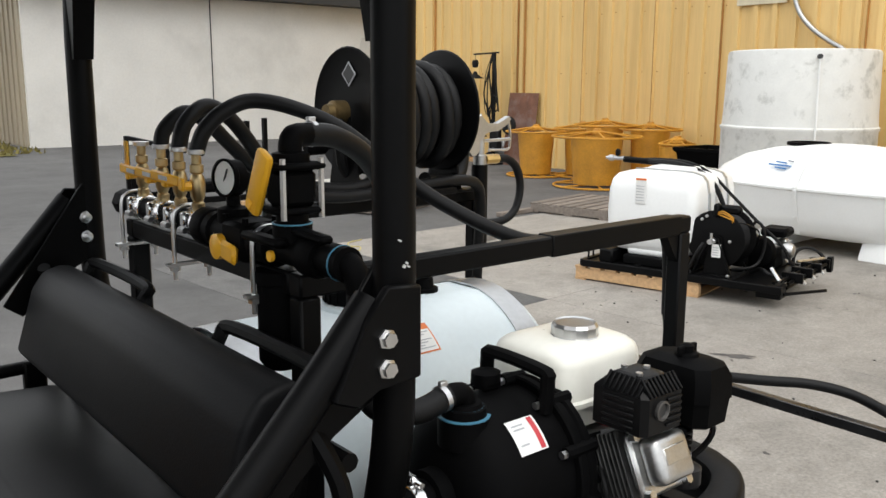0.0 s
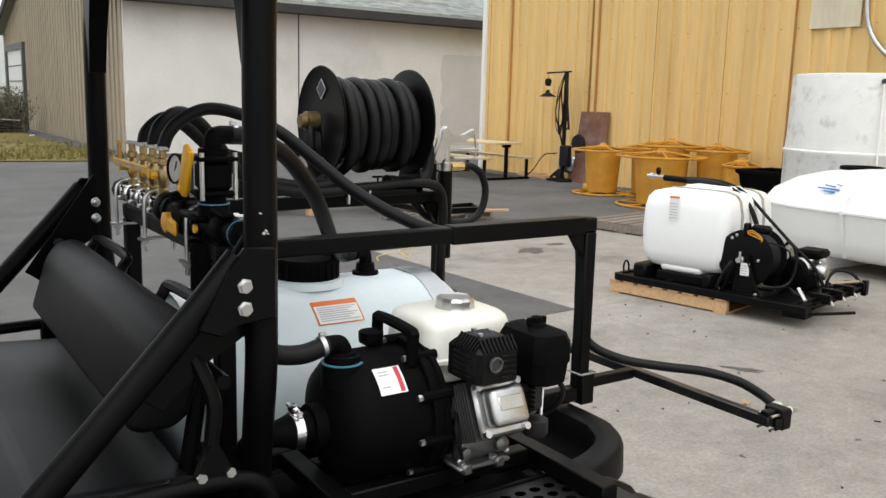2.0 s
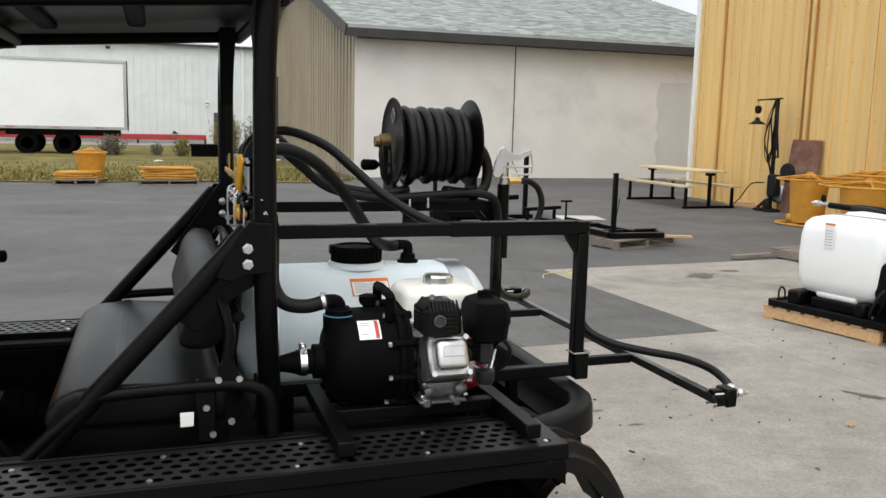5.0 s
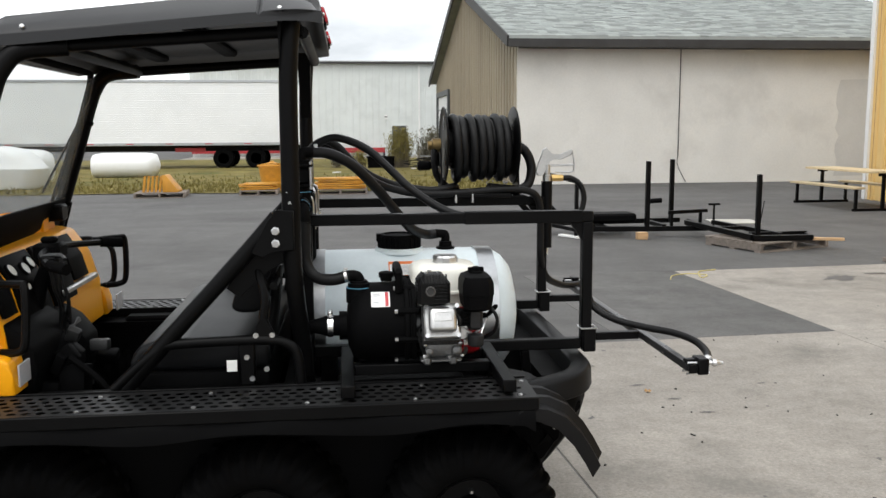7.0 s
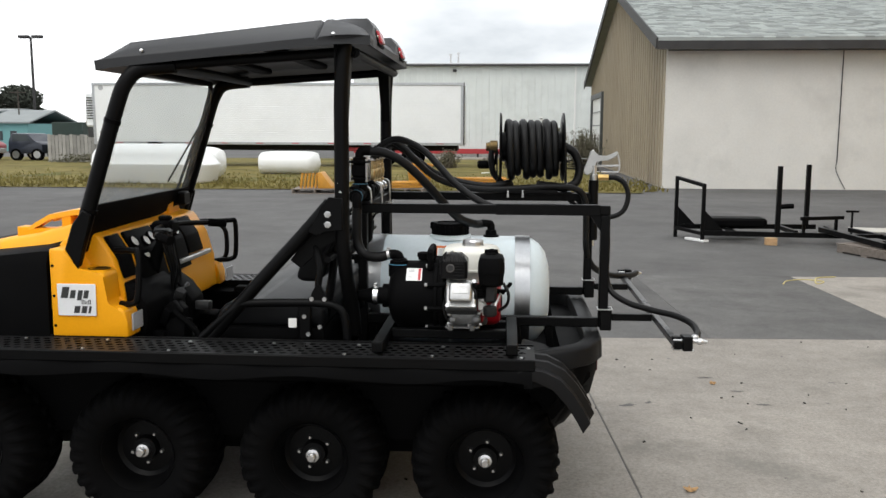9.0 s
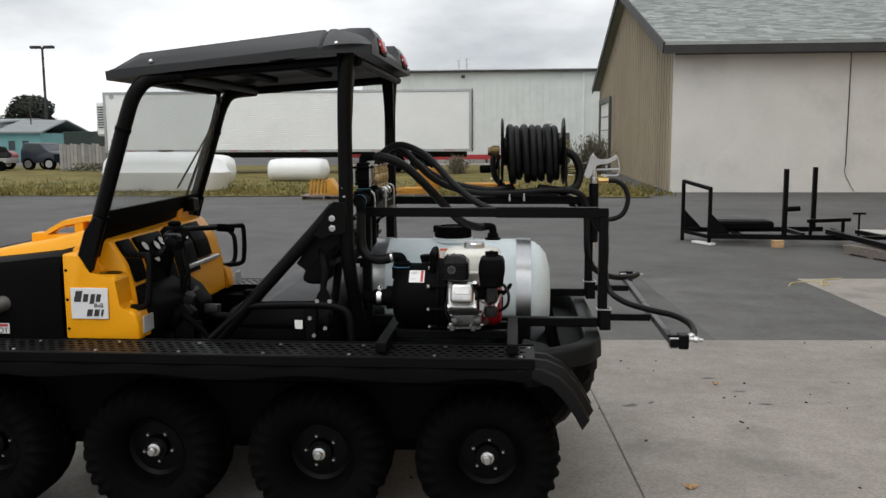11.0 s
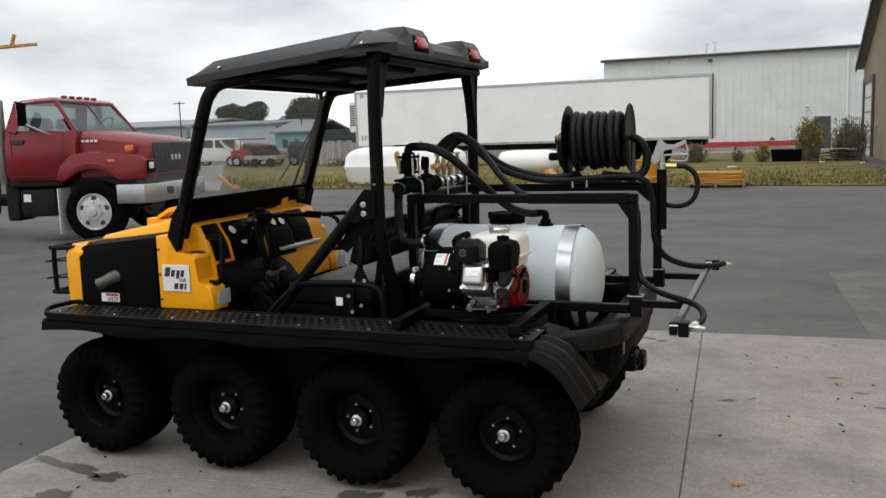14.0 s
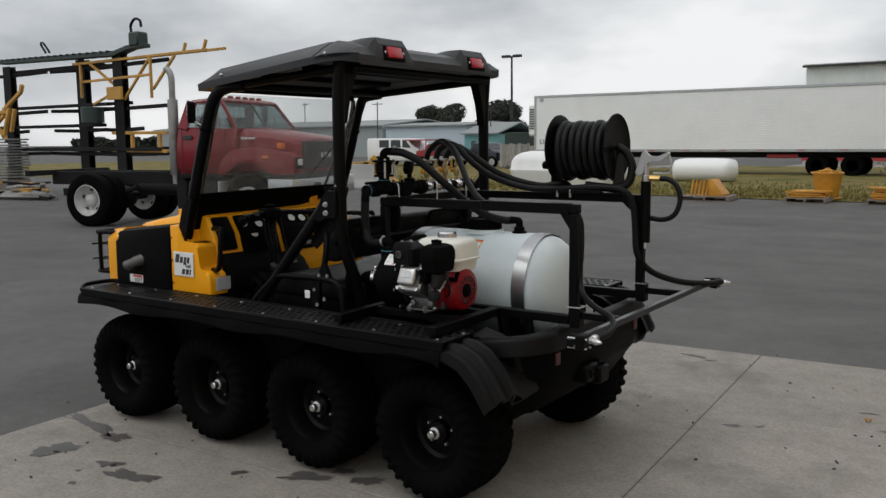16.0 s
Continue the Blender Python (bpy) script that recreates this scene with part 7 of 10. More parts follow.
# ---- spray gun in its tube ----
gun = thing("spray_gun", (1.765, FF, 1.305), "silver cast spray gun with trigger guard", "spray gun")
bm = B()
lathe(bm, [(0.020, 0), (0.020, 0.030), (0.014, 0.034), (0.014, 0.075)], (1.765, FF, 1.30), (0, 0, 1), 10)
part("gun_base", bm, ALU, gun)
bm = B()
prism(bm, [(1.712, 1.345), (1.735, 1.395), (1.745, 1.440), (1.762, 1.452), (1.768, 1.435), (1.785, 1.420), (1.825, 1.418), (1.872, 1.443), (1.880, 1.432), (1.868, 1.418), (1.828, 1.398), (1.790, 1.400), (1.772, 1.392), (1.768, 1.355), (1.750, 1.345), (1.742, 1.330), (1.725, 1.328)], "y", FF - 0.011, FF + 0.011, 0.003, 1)
part("gun_body", bm, ALU, gun)
bm = B()
tube(bm, [(1.874, FF, 1.436), (1.884, FF, 1.40), (1.885, FF, 1.36), (1.872, FF, 1.343), (1.80, FF, 1.345)], 0.004, 6, 4)
rod(bm, (1.775, FF, 1.372), (1.885, FF, 1.374), 0.005, 6)
part("trigger_guard", bm, STEEL, gun)
bm = B()
rod(bm, (1.785, FF, 1.318), (1.835, FF, 1.318), 0.0145, 8)
part("brass_coupling", bm, BRASS, gun)
for o in gun.children_recursive:
    for v in o.data.vertices:
        v.co.x -= 0.023
hose([(1.812, FF, 1.318), (1.852, FF, 1.315), (1.892, FF, 1.285), (1.909, FF, 1.225), (1.889, FF, 1.160), (1.842, FF + 0.005, 1.130), (1.777, FF + 0.02, 1.128), (1.697, FF + 0.03, 1.15), (1.637, FF + 0.02, 1.20), (1.587, FF + 0.01, 1.26)], 0.0125, "black whip hose looping from the spray gun")

# ---- boom behind the bay ----
BOOMP = mat("worn_boom_paint", (0.012, 0.012, 0.013), 0.30, spec=0.5, vary=0.3, scale=9, fine=120, bump=0.1, dirt=(0.05, 0.05, 0.05), amount=0.5)
boom = thing("spray_boom", (1.93, 1.52, 0.77), "black rear spray boom with a nozzle at each end", "spray boom")
bm = B()
bar(bm, (1.935, 0.715, 0.785), (1.935, 2.253, 0.785), 0.025, 0.025, 0.002)
part("boom_bar", bm, BOOMP, boom)
for y in (FN + 0.0, FF):
    bm = B()
    bar(bm, (FX1 + 0.035, y, 0.785), (1.920, y, 0.785), 0.028, 0.028, 0.003)
    part("boom_arm", bm, BLACK, boom)
for y, s in ((0.725, -1), (2.238, 1)):
    bm = B()
    bx(bm, 1.952, 1.988, y - 0.030, y + 0.026, 0.764, 0.816, 0.004)
    bx(bm, 1.918, 1.952, y - 0.012, y + 0.012, 0.800, 0.812, 0.003)
    nb = part("nozzle_block", bm, BLACK, boom)
    for dy in (-0.018, 0.016):
        bm = B()
        rod(bm, (1.920, y + dy, 0.802), (1.994, y + dy, 0.802), 0.0038, 8)
        rod(bm, (1.920, y + dy, 0.768), (1.994, y + dy, 0.768), 0.0038, 8)
        part("clamp_bolt", bm, STEEL, nb)
    bm = B()
    bx(bm, 1.9215, 1.9485, y + 0.030 * s - 0.002, y + 0.030 * s + 0.002, 0.7715, 0.7985, 0.001)
    part("end_cap", bm, BLACK, nb)
    bm = B()
    lathe(bm, [(0.011, 0), (0.011, 0.014), (0.008, 0.016), (0.008, 0.026), (0.012, 0.028), (0.012, 0.040), (0.009, 0.043), (0.005, 0.060)], (1.985, y - 0.01 * s, 0.793), Vector((0.95, -0.22 if s < 0 else 0.22, 0.02)), 10)
    part("nozzle_tip", bm, STEEL, nb)
    bm = B()
    lathe(bm, [(0.013, 0), (0.016, 0.003), (0.016, 0.020), (0.013, 0.024)], (2.006, y + 0.012 * -s, 0.797), Vector((0, 0.9 * -s, 0.1)), 8)
    part("hose_fitting", bm, STEEL, nb)

# ---- things about the yard ----
PALEBOARD = mat("pale_weathered_board", (0.46, 0.45, 0.41), 0.8, vary=0.12, scale=4, fine=60, bump=0.15)
TRWHITE = mat("trailer_white", (0.87, 0.89, 0.90), 0.4, vary=0.03, scale=1.0, fine=12, bump=0.03, dirt=(0.66, 0.68, 0.68), amount=0.22)
TRUCKRED = mat("truck_red", (0.19, 0.010, 0.016), 0.35, spec=0.35, vary=0.08, scale=3, fine=60, bump=0.02, coat=0.15)
CARGLASS = mat("dark_car_glass", (0.05, 0.06, 0.065), 0.1, vary=0.1, bump=0)
DARKMET = mat("dark_steel", (0.012, 0.012, 0.0125), 0.65, spec=0.15, vary=0.3, scale=4, bump=0.1)
RUST = mat("rusty_steel", (0.17, 0.075, 0.045), 0.8, vary=0.35, scale=5, fine=50, bump=0.2, dirt=(0.26, 0.20, 0.18), amount=0.6)
# far tree and hedge leaves: distance haze is put into the lightened colour
LEAF = mat("dark_foliage", (0.052, 0.058, 0.047), 0.9, vary=0.4, scale=2, fine=9, bump=0, spec=0.1)
BUSHL = mat("yellowing_foliage", (0.25, 0.22, 0.075), 0.9, vary=0.4, scale=2, fine=9, bump=0, spec=0.1)
BUSHG = mat("grey_green_foliage", (0.165, 0.160, 0.120), 0.9, vary=0.35, scale=2, fine=9, bump=0, spec=0.1)
BARK = mat("bark", (0.06, 0.05, 0.042), 0.9, vary=0.3, scale=8)
TEAL = mat("teal_siding", (0.16, 0.36, 0.36), 0.6, vary=0.06, scale=1)
GREYROOF = mat("grey_roofing", (0.25, 0.27, 0.27), 0.8, vary=0.1, scale=1)
PALEBLUE = mat("pale_blue_wall", (0.48, 0.56, 0.62), 0.7, vary=0.05, scale=0.5)
FENCEW = mat("weathered_fence_board", (0.30, 0.29, 0.27), 0.9, vary=0.2, scale=2, rnd=0.2)
CASTC = mat("cast_barrier", (0.36, 0.36, 0.35), 0.85, vary=0.12, scale=2)
CARBLUE = mat("dark_blue_paint", (0.025, 0.03, 0.045), 0.3, vary=0.1)
CARRED = mat("car_red", (0.28, 0.03, 0.035), 0.35, vary=0.1)
GREENM = mat("green_machine", (0.018, 0.036, 0.030), 0.5, vary=0.2, scale=6)
STACKM = mat("stacked_sheet", (0.22, 0.22, 0.21), 0.6, vary=0.2, scale=5)
GREYBLD = mat("grey_metal_wall", (0.30, 0.33, 0.33), 0.6, vary=0.06, scale=0.6)

# semi-trailer parked on the grass
TX0, TX1, TY0, TY1, TZ0, TZ1 = -16.6, -0.5, 34.3, 36.8, 0.98, 3.57
trailer = thing("semi_trailer", (-8.5, 35.5, 0), "long white box semi-trailer with a cooling unit", "trailer")
bm = B()
bx(bm, TX0, TX1, TY0, TY1, TZ0, TZ1, 0.03)
part("box", bm, TRWHITE, trailer)
for k in range(26):
    z = TZ0 + 0.18 + k * (TZ1 - TZ0 - 0.3) / 25
    bm = B()
    bx(bm, TX0 + 0.35, TX1 - 0.25, TY0 - 0.004, TY0 + 0.003, z, z + 0.05, 0.002)
    part("side_rib", bm, TRWHITE, trailer)
bm = B()
bx(bm, TX0, TX1, TY0 - 0.03, TY0 + 0.002, TZ0 - 0.02, TZ0 + 0.10, 0.01)
part("lower_rail", bm, GALV, trailer)
bm = B()
bx(bm, TX0, TX1, TY0 - 0.03, TY0 + 0.002, TZ1 - 0.10, TZ1 + 0.01, 0.01)
part("upper_rail", bm, GALV, trailer)
for x in (TX0, TX1 - 0.12):
    bm = B()
    bx(bm, x, x + 0.12, TY0 - 0.025, TY0 + 0.004, TZ0, TZ1, 0.01)
    part("corner_post", bm, GALV, trailer)
for k in range(10):
    bm = B()
    x = TX0 + 1.0 + k * 1.55
    bx(bm, x, x + 0.3, TY0 - 0.034, TY0 - 0.029, TZ0 + 0.035, TZ0 + 0.065)
    part("red_marker", bm, LREDS, trailer)
bm = B()
bx(bm, TX1 + 0.002, TX1 + 0.035, TY0 - 0.02, TY0 + 0.10, TZ0 - 0.02, TZ1 + 0.01, 0.004)
part("door_edge", bm, DARKMET, trailer, "dark seal along the rear door")
for z in (1.3, 1.9, 2.5, 3.1):
    bm = B()
    rod(bm, (TX1 + 0.03, TY0 + 0.02, z - 0.05), (TX1 + 0.03, TY0 + 0.02, z + 0.05), 0.03, 8)
    part("hinge", bm, STEEL, trailer)
bm = B()
bx(bm, TX0 - 0.5, TX0, 34.6, 36.5, 1.7, 3.2, 0.08)
unit = part("cooling_unit", bm, TRWHITE, trailer)
for k in range(9):
    bm = B()
    bx(bm, TX0 - 0.42, TX0 - 0.08, 34.57, 34.605, 2.05 + k * 0.11, 2.10 + k * 0.11)
    part("louver", bm, INK, unit)
bm = B()
bx(bm, TX0 - 0.40, TX0 - 0.1, 34.57, 34.60, 1.25, 1.65, 0.02)
part("control_box", bm, INK, trailer)
bm = B()
bx(bm, TX0 + 0.3, TX1 - 0.3, 34.9, 36.2, 0.72, TZ0 - 0.001)
part("underframe", bm, DARKMET, trailer)
bm = B()
bx(bm, TX0 + 10.6, TX1 - 4.3, TY0 + 0.30, TY0 + 0.36, 0.70, 0.86, 0.01)
part("side_rail", bm, REDM, trailer)
for x in (-4.05, -2.75):
    for y in (34.42, 36.35):
        bm = B()
        lathe(bm, [(0.22, -0.13), (0.36, -0.15), (0.42, -0.11), (0.43, 0.0), (0.42, 0.11), (0.36, 0.15), (0.22, 0.13)], (x, y + 0.1, 0.43), (0, 1, 0), 24)
        w = part("wheel", bm, RUBBER, trailer)
        bm = B()
        lathe(bm, [(0.23, -0.13), (0.21, -0.08), (0.08, -0.06), (0.07, -0.11), (0.01, -0.12)], (x, y + 0.1, 0.43), (0, 1, 0), 20)
        part("rim", bm, GALV, w)
bm = B()
for y in (34.75, 36.2):
    bx(bm, -14.1, -13.95, y, y + 0.15, 0.06, 0.75)
    bx(bm, -14.25, -13.8, y - 0.05, y + 0.2, 0.0, 0.06)
part("landing_gear", bm, DARKMET, trailer)
lettering("53'", 0.30, Matrix.Translation((TX0 + 0.45, TY0 - 0.016, 1.42)) @ Matrix.Rotation(math.pi / 2, 4, "X"), INK, trailer)
bm = B()
lathe(bm, [(0.11, 0), (0.11, 0.004)], (TX0 + 0.4, TY0 - 0.014, 3.38), (0, -1, 0), 16)
part("round_mark", bm, GREYINK, trailer)


# white poly tanks lying on the grass
def ellipse_tank(name, label, c, sx, sy, sz, pw=2.6, seam=True, material=None, n=40):
    t = thing(name, (c[0], c[1], 0.0), label, "tank")
    bm = B()
    rings = []
    for i in range(15):
        u = -1 + 2 * i / 14
        r = max(0.0, 1 - abs(u) ** pw) ** (1 / pw)
        r = max(r, 0.02)
        rings.append([(c[0] + sx * u, c[1] + sy * r * math.copysign(abs(math.cos(a)) ** 0.8, math.cos(a)), c[2] + sz * (0.25 + 0.75 * r) * r ** 0.2 * math.copysign(abs(math.sin(a)) ** 0.85, math.sin(a))) for a in [2 * math.pi * k / n for k in range(n)]])
    loft(bm, rings)
    part("shell", bm, material or WPOLY, t, smooth=60)
    return t


lying = thing("applicator_tank", (-8.9, 22.3, 0.02), "white elliptical field tank resting on the grass", "tank")
bm = B()
rings = []
def lying_ring(z, g, n=36):
    """Rounded oblong at one height, drawn in by g."""
    x0, x1, y0, y1, c = -10.72 + g, -7.05 - g - 0.55 * max(0, z - 0.55), 21.62 + g * 0.6, 22.98 - g * 0.6, 0.42
    ring = []
    for cx, cy, a0 in ((x1 - c, y0 + c, -90), (x1 - c, y1 - c, 0), (x0 + c, y1 - c, 90), (x0 + c, y0 + c, 180)):
        for k in range(7):
            a = radians(a0 + k * 15)
            ring.append((cx + c * math.cos(a), cy + c * math.sin(a), z))
    return ring


loft(bm, [lying_ring(z, g) for z, g in ((0.05, 0.16), (0.12, 0.10), (0.52, 0.03), (0.57, 0.0), (0.60, 0.0), (0.62, 0.03), (0.86, 0.06), (1.02, 0.16), (1.12, 0.34), (1.17, 0.58))])
part("shell", bm, WPOLY, lying, smooth=50)
bm = B()
bx(bm, -10.6, -7.6, 21.9, 22.7, 0.03, 0.16, 0.03)
part("skid_base", bm, WPOLY, lying)
bm = B()
lathe(bm, [(0.21, 0.0), (0.21, 0.05), (0.18, 0.055), (0.01, 0.05)], (-8.9, 22.3, 1.165), (0, 0, 1), 20)
part("lid", bm, PLASTIC, lying)
ellipse_tank("field_tank", "white rounded tank among the weeds", (-6.35, 27.9, 0.42), 1.12, 0.7, 0.42, 5.0)
ellipse_tank("field_tank", "white tank standing behind the long one", (-8.35, 24.4, 0.55), 0.85, 0.55, 0.50, 3.2)


# pallets
def pallet(at, turn, label, lx=1.15, ly=1.0, wood=None):
    p = thing("wooden_pallet", (at[0], at[1], at[2]), label, "pallet", "pallets in the yard")
    m = Matrix.Translation(at) @ Matrix.Rotation(radians(turn), 4, "Z")
    wood = wood or OLDWOOD
    for k in range(7):
        y = -ly / 2 + k * ly / 6.6
        bm = B()
        bx(bm, -lx / 2, lx / 2, y, y + ly / 9, 0.10, 0.12, 0.003, m)
        part("deck_board", bm, wood, p)
    for x in (-lx / 2, -0.025, lx / 2 - 0.05):
        bm = B()
        bx(bm, x, x + 0.05, -ly / 2, ly / 2, 0.018, 0.10, 0.003, m)
        part("stringer", bm, wood, p)
    for y in (-ly / 2, -0.05, ly / 2 - 0.1):
        bm = B()
        bx(bm, -lx / 2, lx / 2, y, y + 0.1, 0.0, 0.018, 0, m)
        part("bottom_board", bm, wood, p)
    return p


# yellow implements along the grass edge
pallet((-3.45, 19.25, 0.0), 4, "grey pallet under yellow forks")
fork = thing("fork_set", (-3.4, 19.2, 0.12), "yellow steel fork frames standing on a pallet", "implement")
for k in range(5):
    bm = B()
    x = -3.85 + k * 0.09
    prism(bm, [(x, 0.12), (x + 0.05, 0.12), (x + 0.10, 0.50), (x + 0.05, 0.50)], "y", 19.0 + 0.01 * k, 19.06 + 0.01 * k)
    part("tine", bm, YPAINT, fork)
bm = B()
prism(bm, [(-3.38, 0.12), (-3.02, 0.12), (-3.02, 0.16), (-3.30, 0.52), (-3.38, 0.52)], "y", 18.95, 19.5, 0.01)
part("ramp_plate", bm, YPAINT, fork)
for x, n, lb in ((-1.2, 3, "low stack of yellow steel beams"), (0.75, 5, "stack of yellow steel beams on a pallet")):
    pallet((x, 19.6, 0.0), 0, "grey pallet under yellow beams", 1.3 if n > 3 else 0.9, 0.9)
    st = thing("beam_stack", (x, 19.6, 0.12), lb, "steel stack", "yellow steel stacks")
    rng = random.Random(int(x * 10) + 50)
    for k in range(n):
        for j in range(4):
            bm = B()
            hx = (0.60 if n > 3 else 0.42) + rng.uniform(-0.07, 0.05)
            ox = rng.uniform(-0.06, 0.06)
            bx(bm, -hx + ox, hx + ox, -0.05, 0.05, -0.018, 0.018, 0.005, Matrix.Translation((x, 19.30 + j * 0.19 + rng.uniform(-0.03, 0.03), 0.150 + k * 0.055)) @ Matrix.Rotation(rng.uniform(-0.025, 0.025), 4, "Y") @ Matrix.Rotation(rng.uniform(-0.06, 0.06), 4, "Z"))
            part("beam", bm, YPAINT, st)


# yellow cable spool bins
def spool(at, r0, r1, h, rim, label, turn=0):
    s = thing("cable_spool", (at[0], at[1], at[2]), label, "spool", "yellow spools")
    r0, r1 = min(r0, rim * 0.95), min(r1, rim * 0.98)
    bm = B()
    lathe(bm, [(r0, 0.05), (r1, h - 0.03), (r1 - 0.02, h - 0.03), (r0 - 0.02, 0.06)], at, (0, 0, 1), 28, False)
    part("drum", bm, YPAINT, s)
    for z, rr in ((0.025, rim * 0.95), (h, rim)):
        bm = B()
        pts = [(at[0] + rr * math.cos(a), at[1] + rr * math.sin(a), at[2] + z) for a in [2 * math.pi * k / 40 for k in range(41)]]
        tube(bm, pts, 0.017, 6, 0)
        ring = part("rim", bm, YPAINT, s)
        for k in range(6):
            a = radians(turn) + 2 * math.pi * k / 6
            bm = B()
            rod(bm, (at[0] + 0.06 * math.cos(a), at[1] + 0.06 * math.sin(a), at[2] + z + (0.07 if z > 0.3 else 0.012)), (at[0] + rr * math.cos(a), at[1] + rr * math.sin(a), at[2] + z), 0.014, 6)
            part("spoke", bm, YPAINT, ring)
    bm = B()
    lathe(bm, [(0.12, 0), (0.12, 0.03), (0.06, 0.05), (0.05, 0.08), (0.02, 0.08)], (at[0], at[1], at[2] + h + 0.04), (0, 0, 1), 14)
    part("hub", bm, YPAINT, s)
    return s


spool((10.75, 10.4, 0), 0.26, 0.31, 0.76, 0.51, "yellow steel cable spool standing on asphalt", 10)
spool((11.3, 9.85, 0), 0.26, 0.30, 0.82, 0.48, "yellow steel cable spool near the yellow wall", 33)
spool((10.35, 8.72, 0), 0.34, 0.40, 0.77, 0.68, "wide yellow steel cable spool", 50)
spool((11.1, 9.2, 0), 0.27, 0.30, 0.90, 0.52, "tall yellow steel cable spool", 5)
spool((11.5, 8.6, 0), 0.27, 0.31, 0.85, 0.50, "yellow steel cable spool beside the black tub", 20)
spool((10.75, 7.55, 0), 0.24, 0.26, 0.70, 0.26, "small yellow steel spool", 0)
spool((-0.95, 20.3, 0.05), 0.26, 0.34, 0.62, 0.36, "yellow steel spool on the grass edge", 0)
bm = B()
rings = []
for z, g in ((0.02, 0.08), (0.62, 0.0), (0.66, -0.04), (0.70, -0.04), (0.70, 0.0), (0.10, 0.10)):
    rings.append([(10.25 + g, 6.55 + g, z), (11.0 - g, 6.55 + g, z), (11.0 - g, 7.2 - g, z), (10.25 + g, 7.2 - g, z)])
loft(bm, rings)
tub = tagged(part("storage_tub", bm, PLASTIC), "black plastic storage tub by the yellow wall", "tub")

# tall weathered tank
TKX, TKY = 10.70, 5.70
tall = thing("storage_tank", (TKX, TKY, 0), "tall weathered white storage tank", "tank")
bm = B()
lathe(bm, [(0.935, 0.0), (0.940, 0.98), (0.955, 1.00), (0.955, 1.035), (0.935, 1.05), (0.925, 1.20), (0.905, 1.93), (0.895, 1.965), (0.870, 1.975), (0.855, 1.955), (0.01, 1.945)], (TKX, TKY, 0), (0, 0, 1), 56)
part("shell", bm, OLDPOLY, tall, smooth=40)
bm = B()
lathe(bm, [(0.03, 0), (0.03, 0.05)], (TKX - 0.70, TKY - 0.575, 1.88), (-0.77, -0.63, 0), 10)
part("port", bm, INK, tall)
bm = B()
tube(bm, [(TKX - 0.73, TKY - 0.60, 1.87), (TKX - 0.74, TKY - 0.61, 1.5), (TKX - 0.76, TKY - 0.63, 1.05), (TKX - 0.76, TKY - 0.63, 0.3)], 0.011, 6, 4)
part("sight_tube", bm, WPOLY, tall)
# broad elliptical tank
big = thing("field_tank", (8.35, 4.05, 0), "large white elliptical tank on moulded feet", "tank")
bm = B()
rings = []
BC = Vector((8.35, 3.95, 0))
for z, sx, sy in ((0.14, 0.50, 0.86), (0.165, 0.60, 1.02), (0.22, 0.655, 1.10), (0.34, 0.695, 1.18), (0.585, 0.74, 1.26), (0.595, 0.76, 1.28), (0.615, 0.76, 1.28), (0.625, 0.735, 1.25), (0.74, 0.68, 1.16), (0.86, 0.54, 0.94), (0.935, 0.38, 0.66), (0.975, 0.24, 0.36), (0.985, 0.20, 0.22)):
    rings.append([(BC.x + sx * math.copysign(abs(math.cos(a)) ** 0.75, math.cos(a)), BC.y + sy * math.copysign(abs(math.sin(a)) ** 0.75, math.sin(a)), z) for a in [2 * math.pi * k / 44 for k in range(44)]])
loft(bm, rings)
part("shell", bm, WPOLY, big, smooth=45)
bm = B()
lathe(bm, [(0.205, 0.0), (0.205, 0.03), (0.18, 0.034), (0.175, 0.01), (0.01, 0.008)], (BC.x, BC.y + 0.36, 0.962), (0, 0, 1), 28)
part("lid_rim", bm, PLASTIC, big)
for dy in (-0.62, 0.45):
    bm = B()
    prism(bm, [(7.75, 0.0), (8.95, 0.0), (8.80, 0.30), (7.90, 0.30)], "y", BC.y + dy - 0.14, BC.y + dy + 0.14, 0.02)
    part("foot", bm, WPOLY, big)
bm = B()
pts = [(BC.x + 0.30, 4.02, 0.955), (BC.x - 0.30, 4.02, 0.945), (BC.x - 0.55, 4.02, 0.86), (BC.x - 0.69, 4.02, 0.745), (BC.x - 0.766, 4.02, 0.62), (BC.x - 0.766, 4.02, 0.59), (BC.x - 0.70, 4.02, 0.34), (BC.x - 0.62, 4.02, 0.17)]
for a, b in zip(pts, pts[1:]):
    bar(bm, a, b, 0.035, 0.006, 0)
part("strap", bm, WPOLY, big)
for z, y0, y1, mt in ((0.80, 4.14, 4.36, LBLUE), (0.825, 4.20, 4.30, LBLUE), (0.775, 4.17, 4.28, LBLUE), (0.84, 4.14, 4.19, GREYINK)):
    bm = B()
    xx = BC.x - 0.655 + (z - 0.78) * 1.12
    bar(bm, (xx, y0, z), (xx, y1, z + 0.008), 0.02, 0.012, 0)
    part("logo_bar", bm, mt, big)

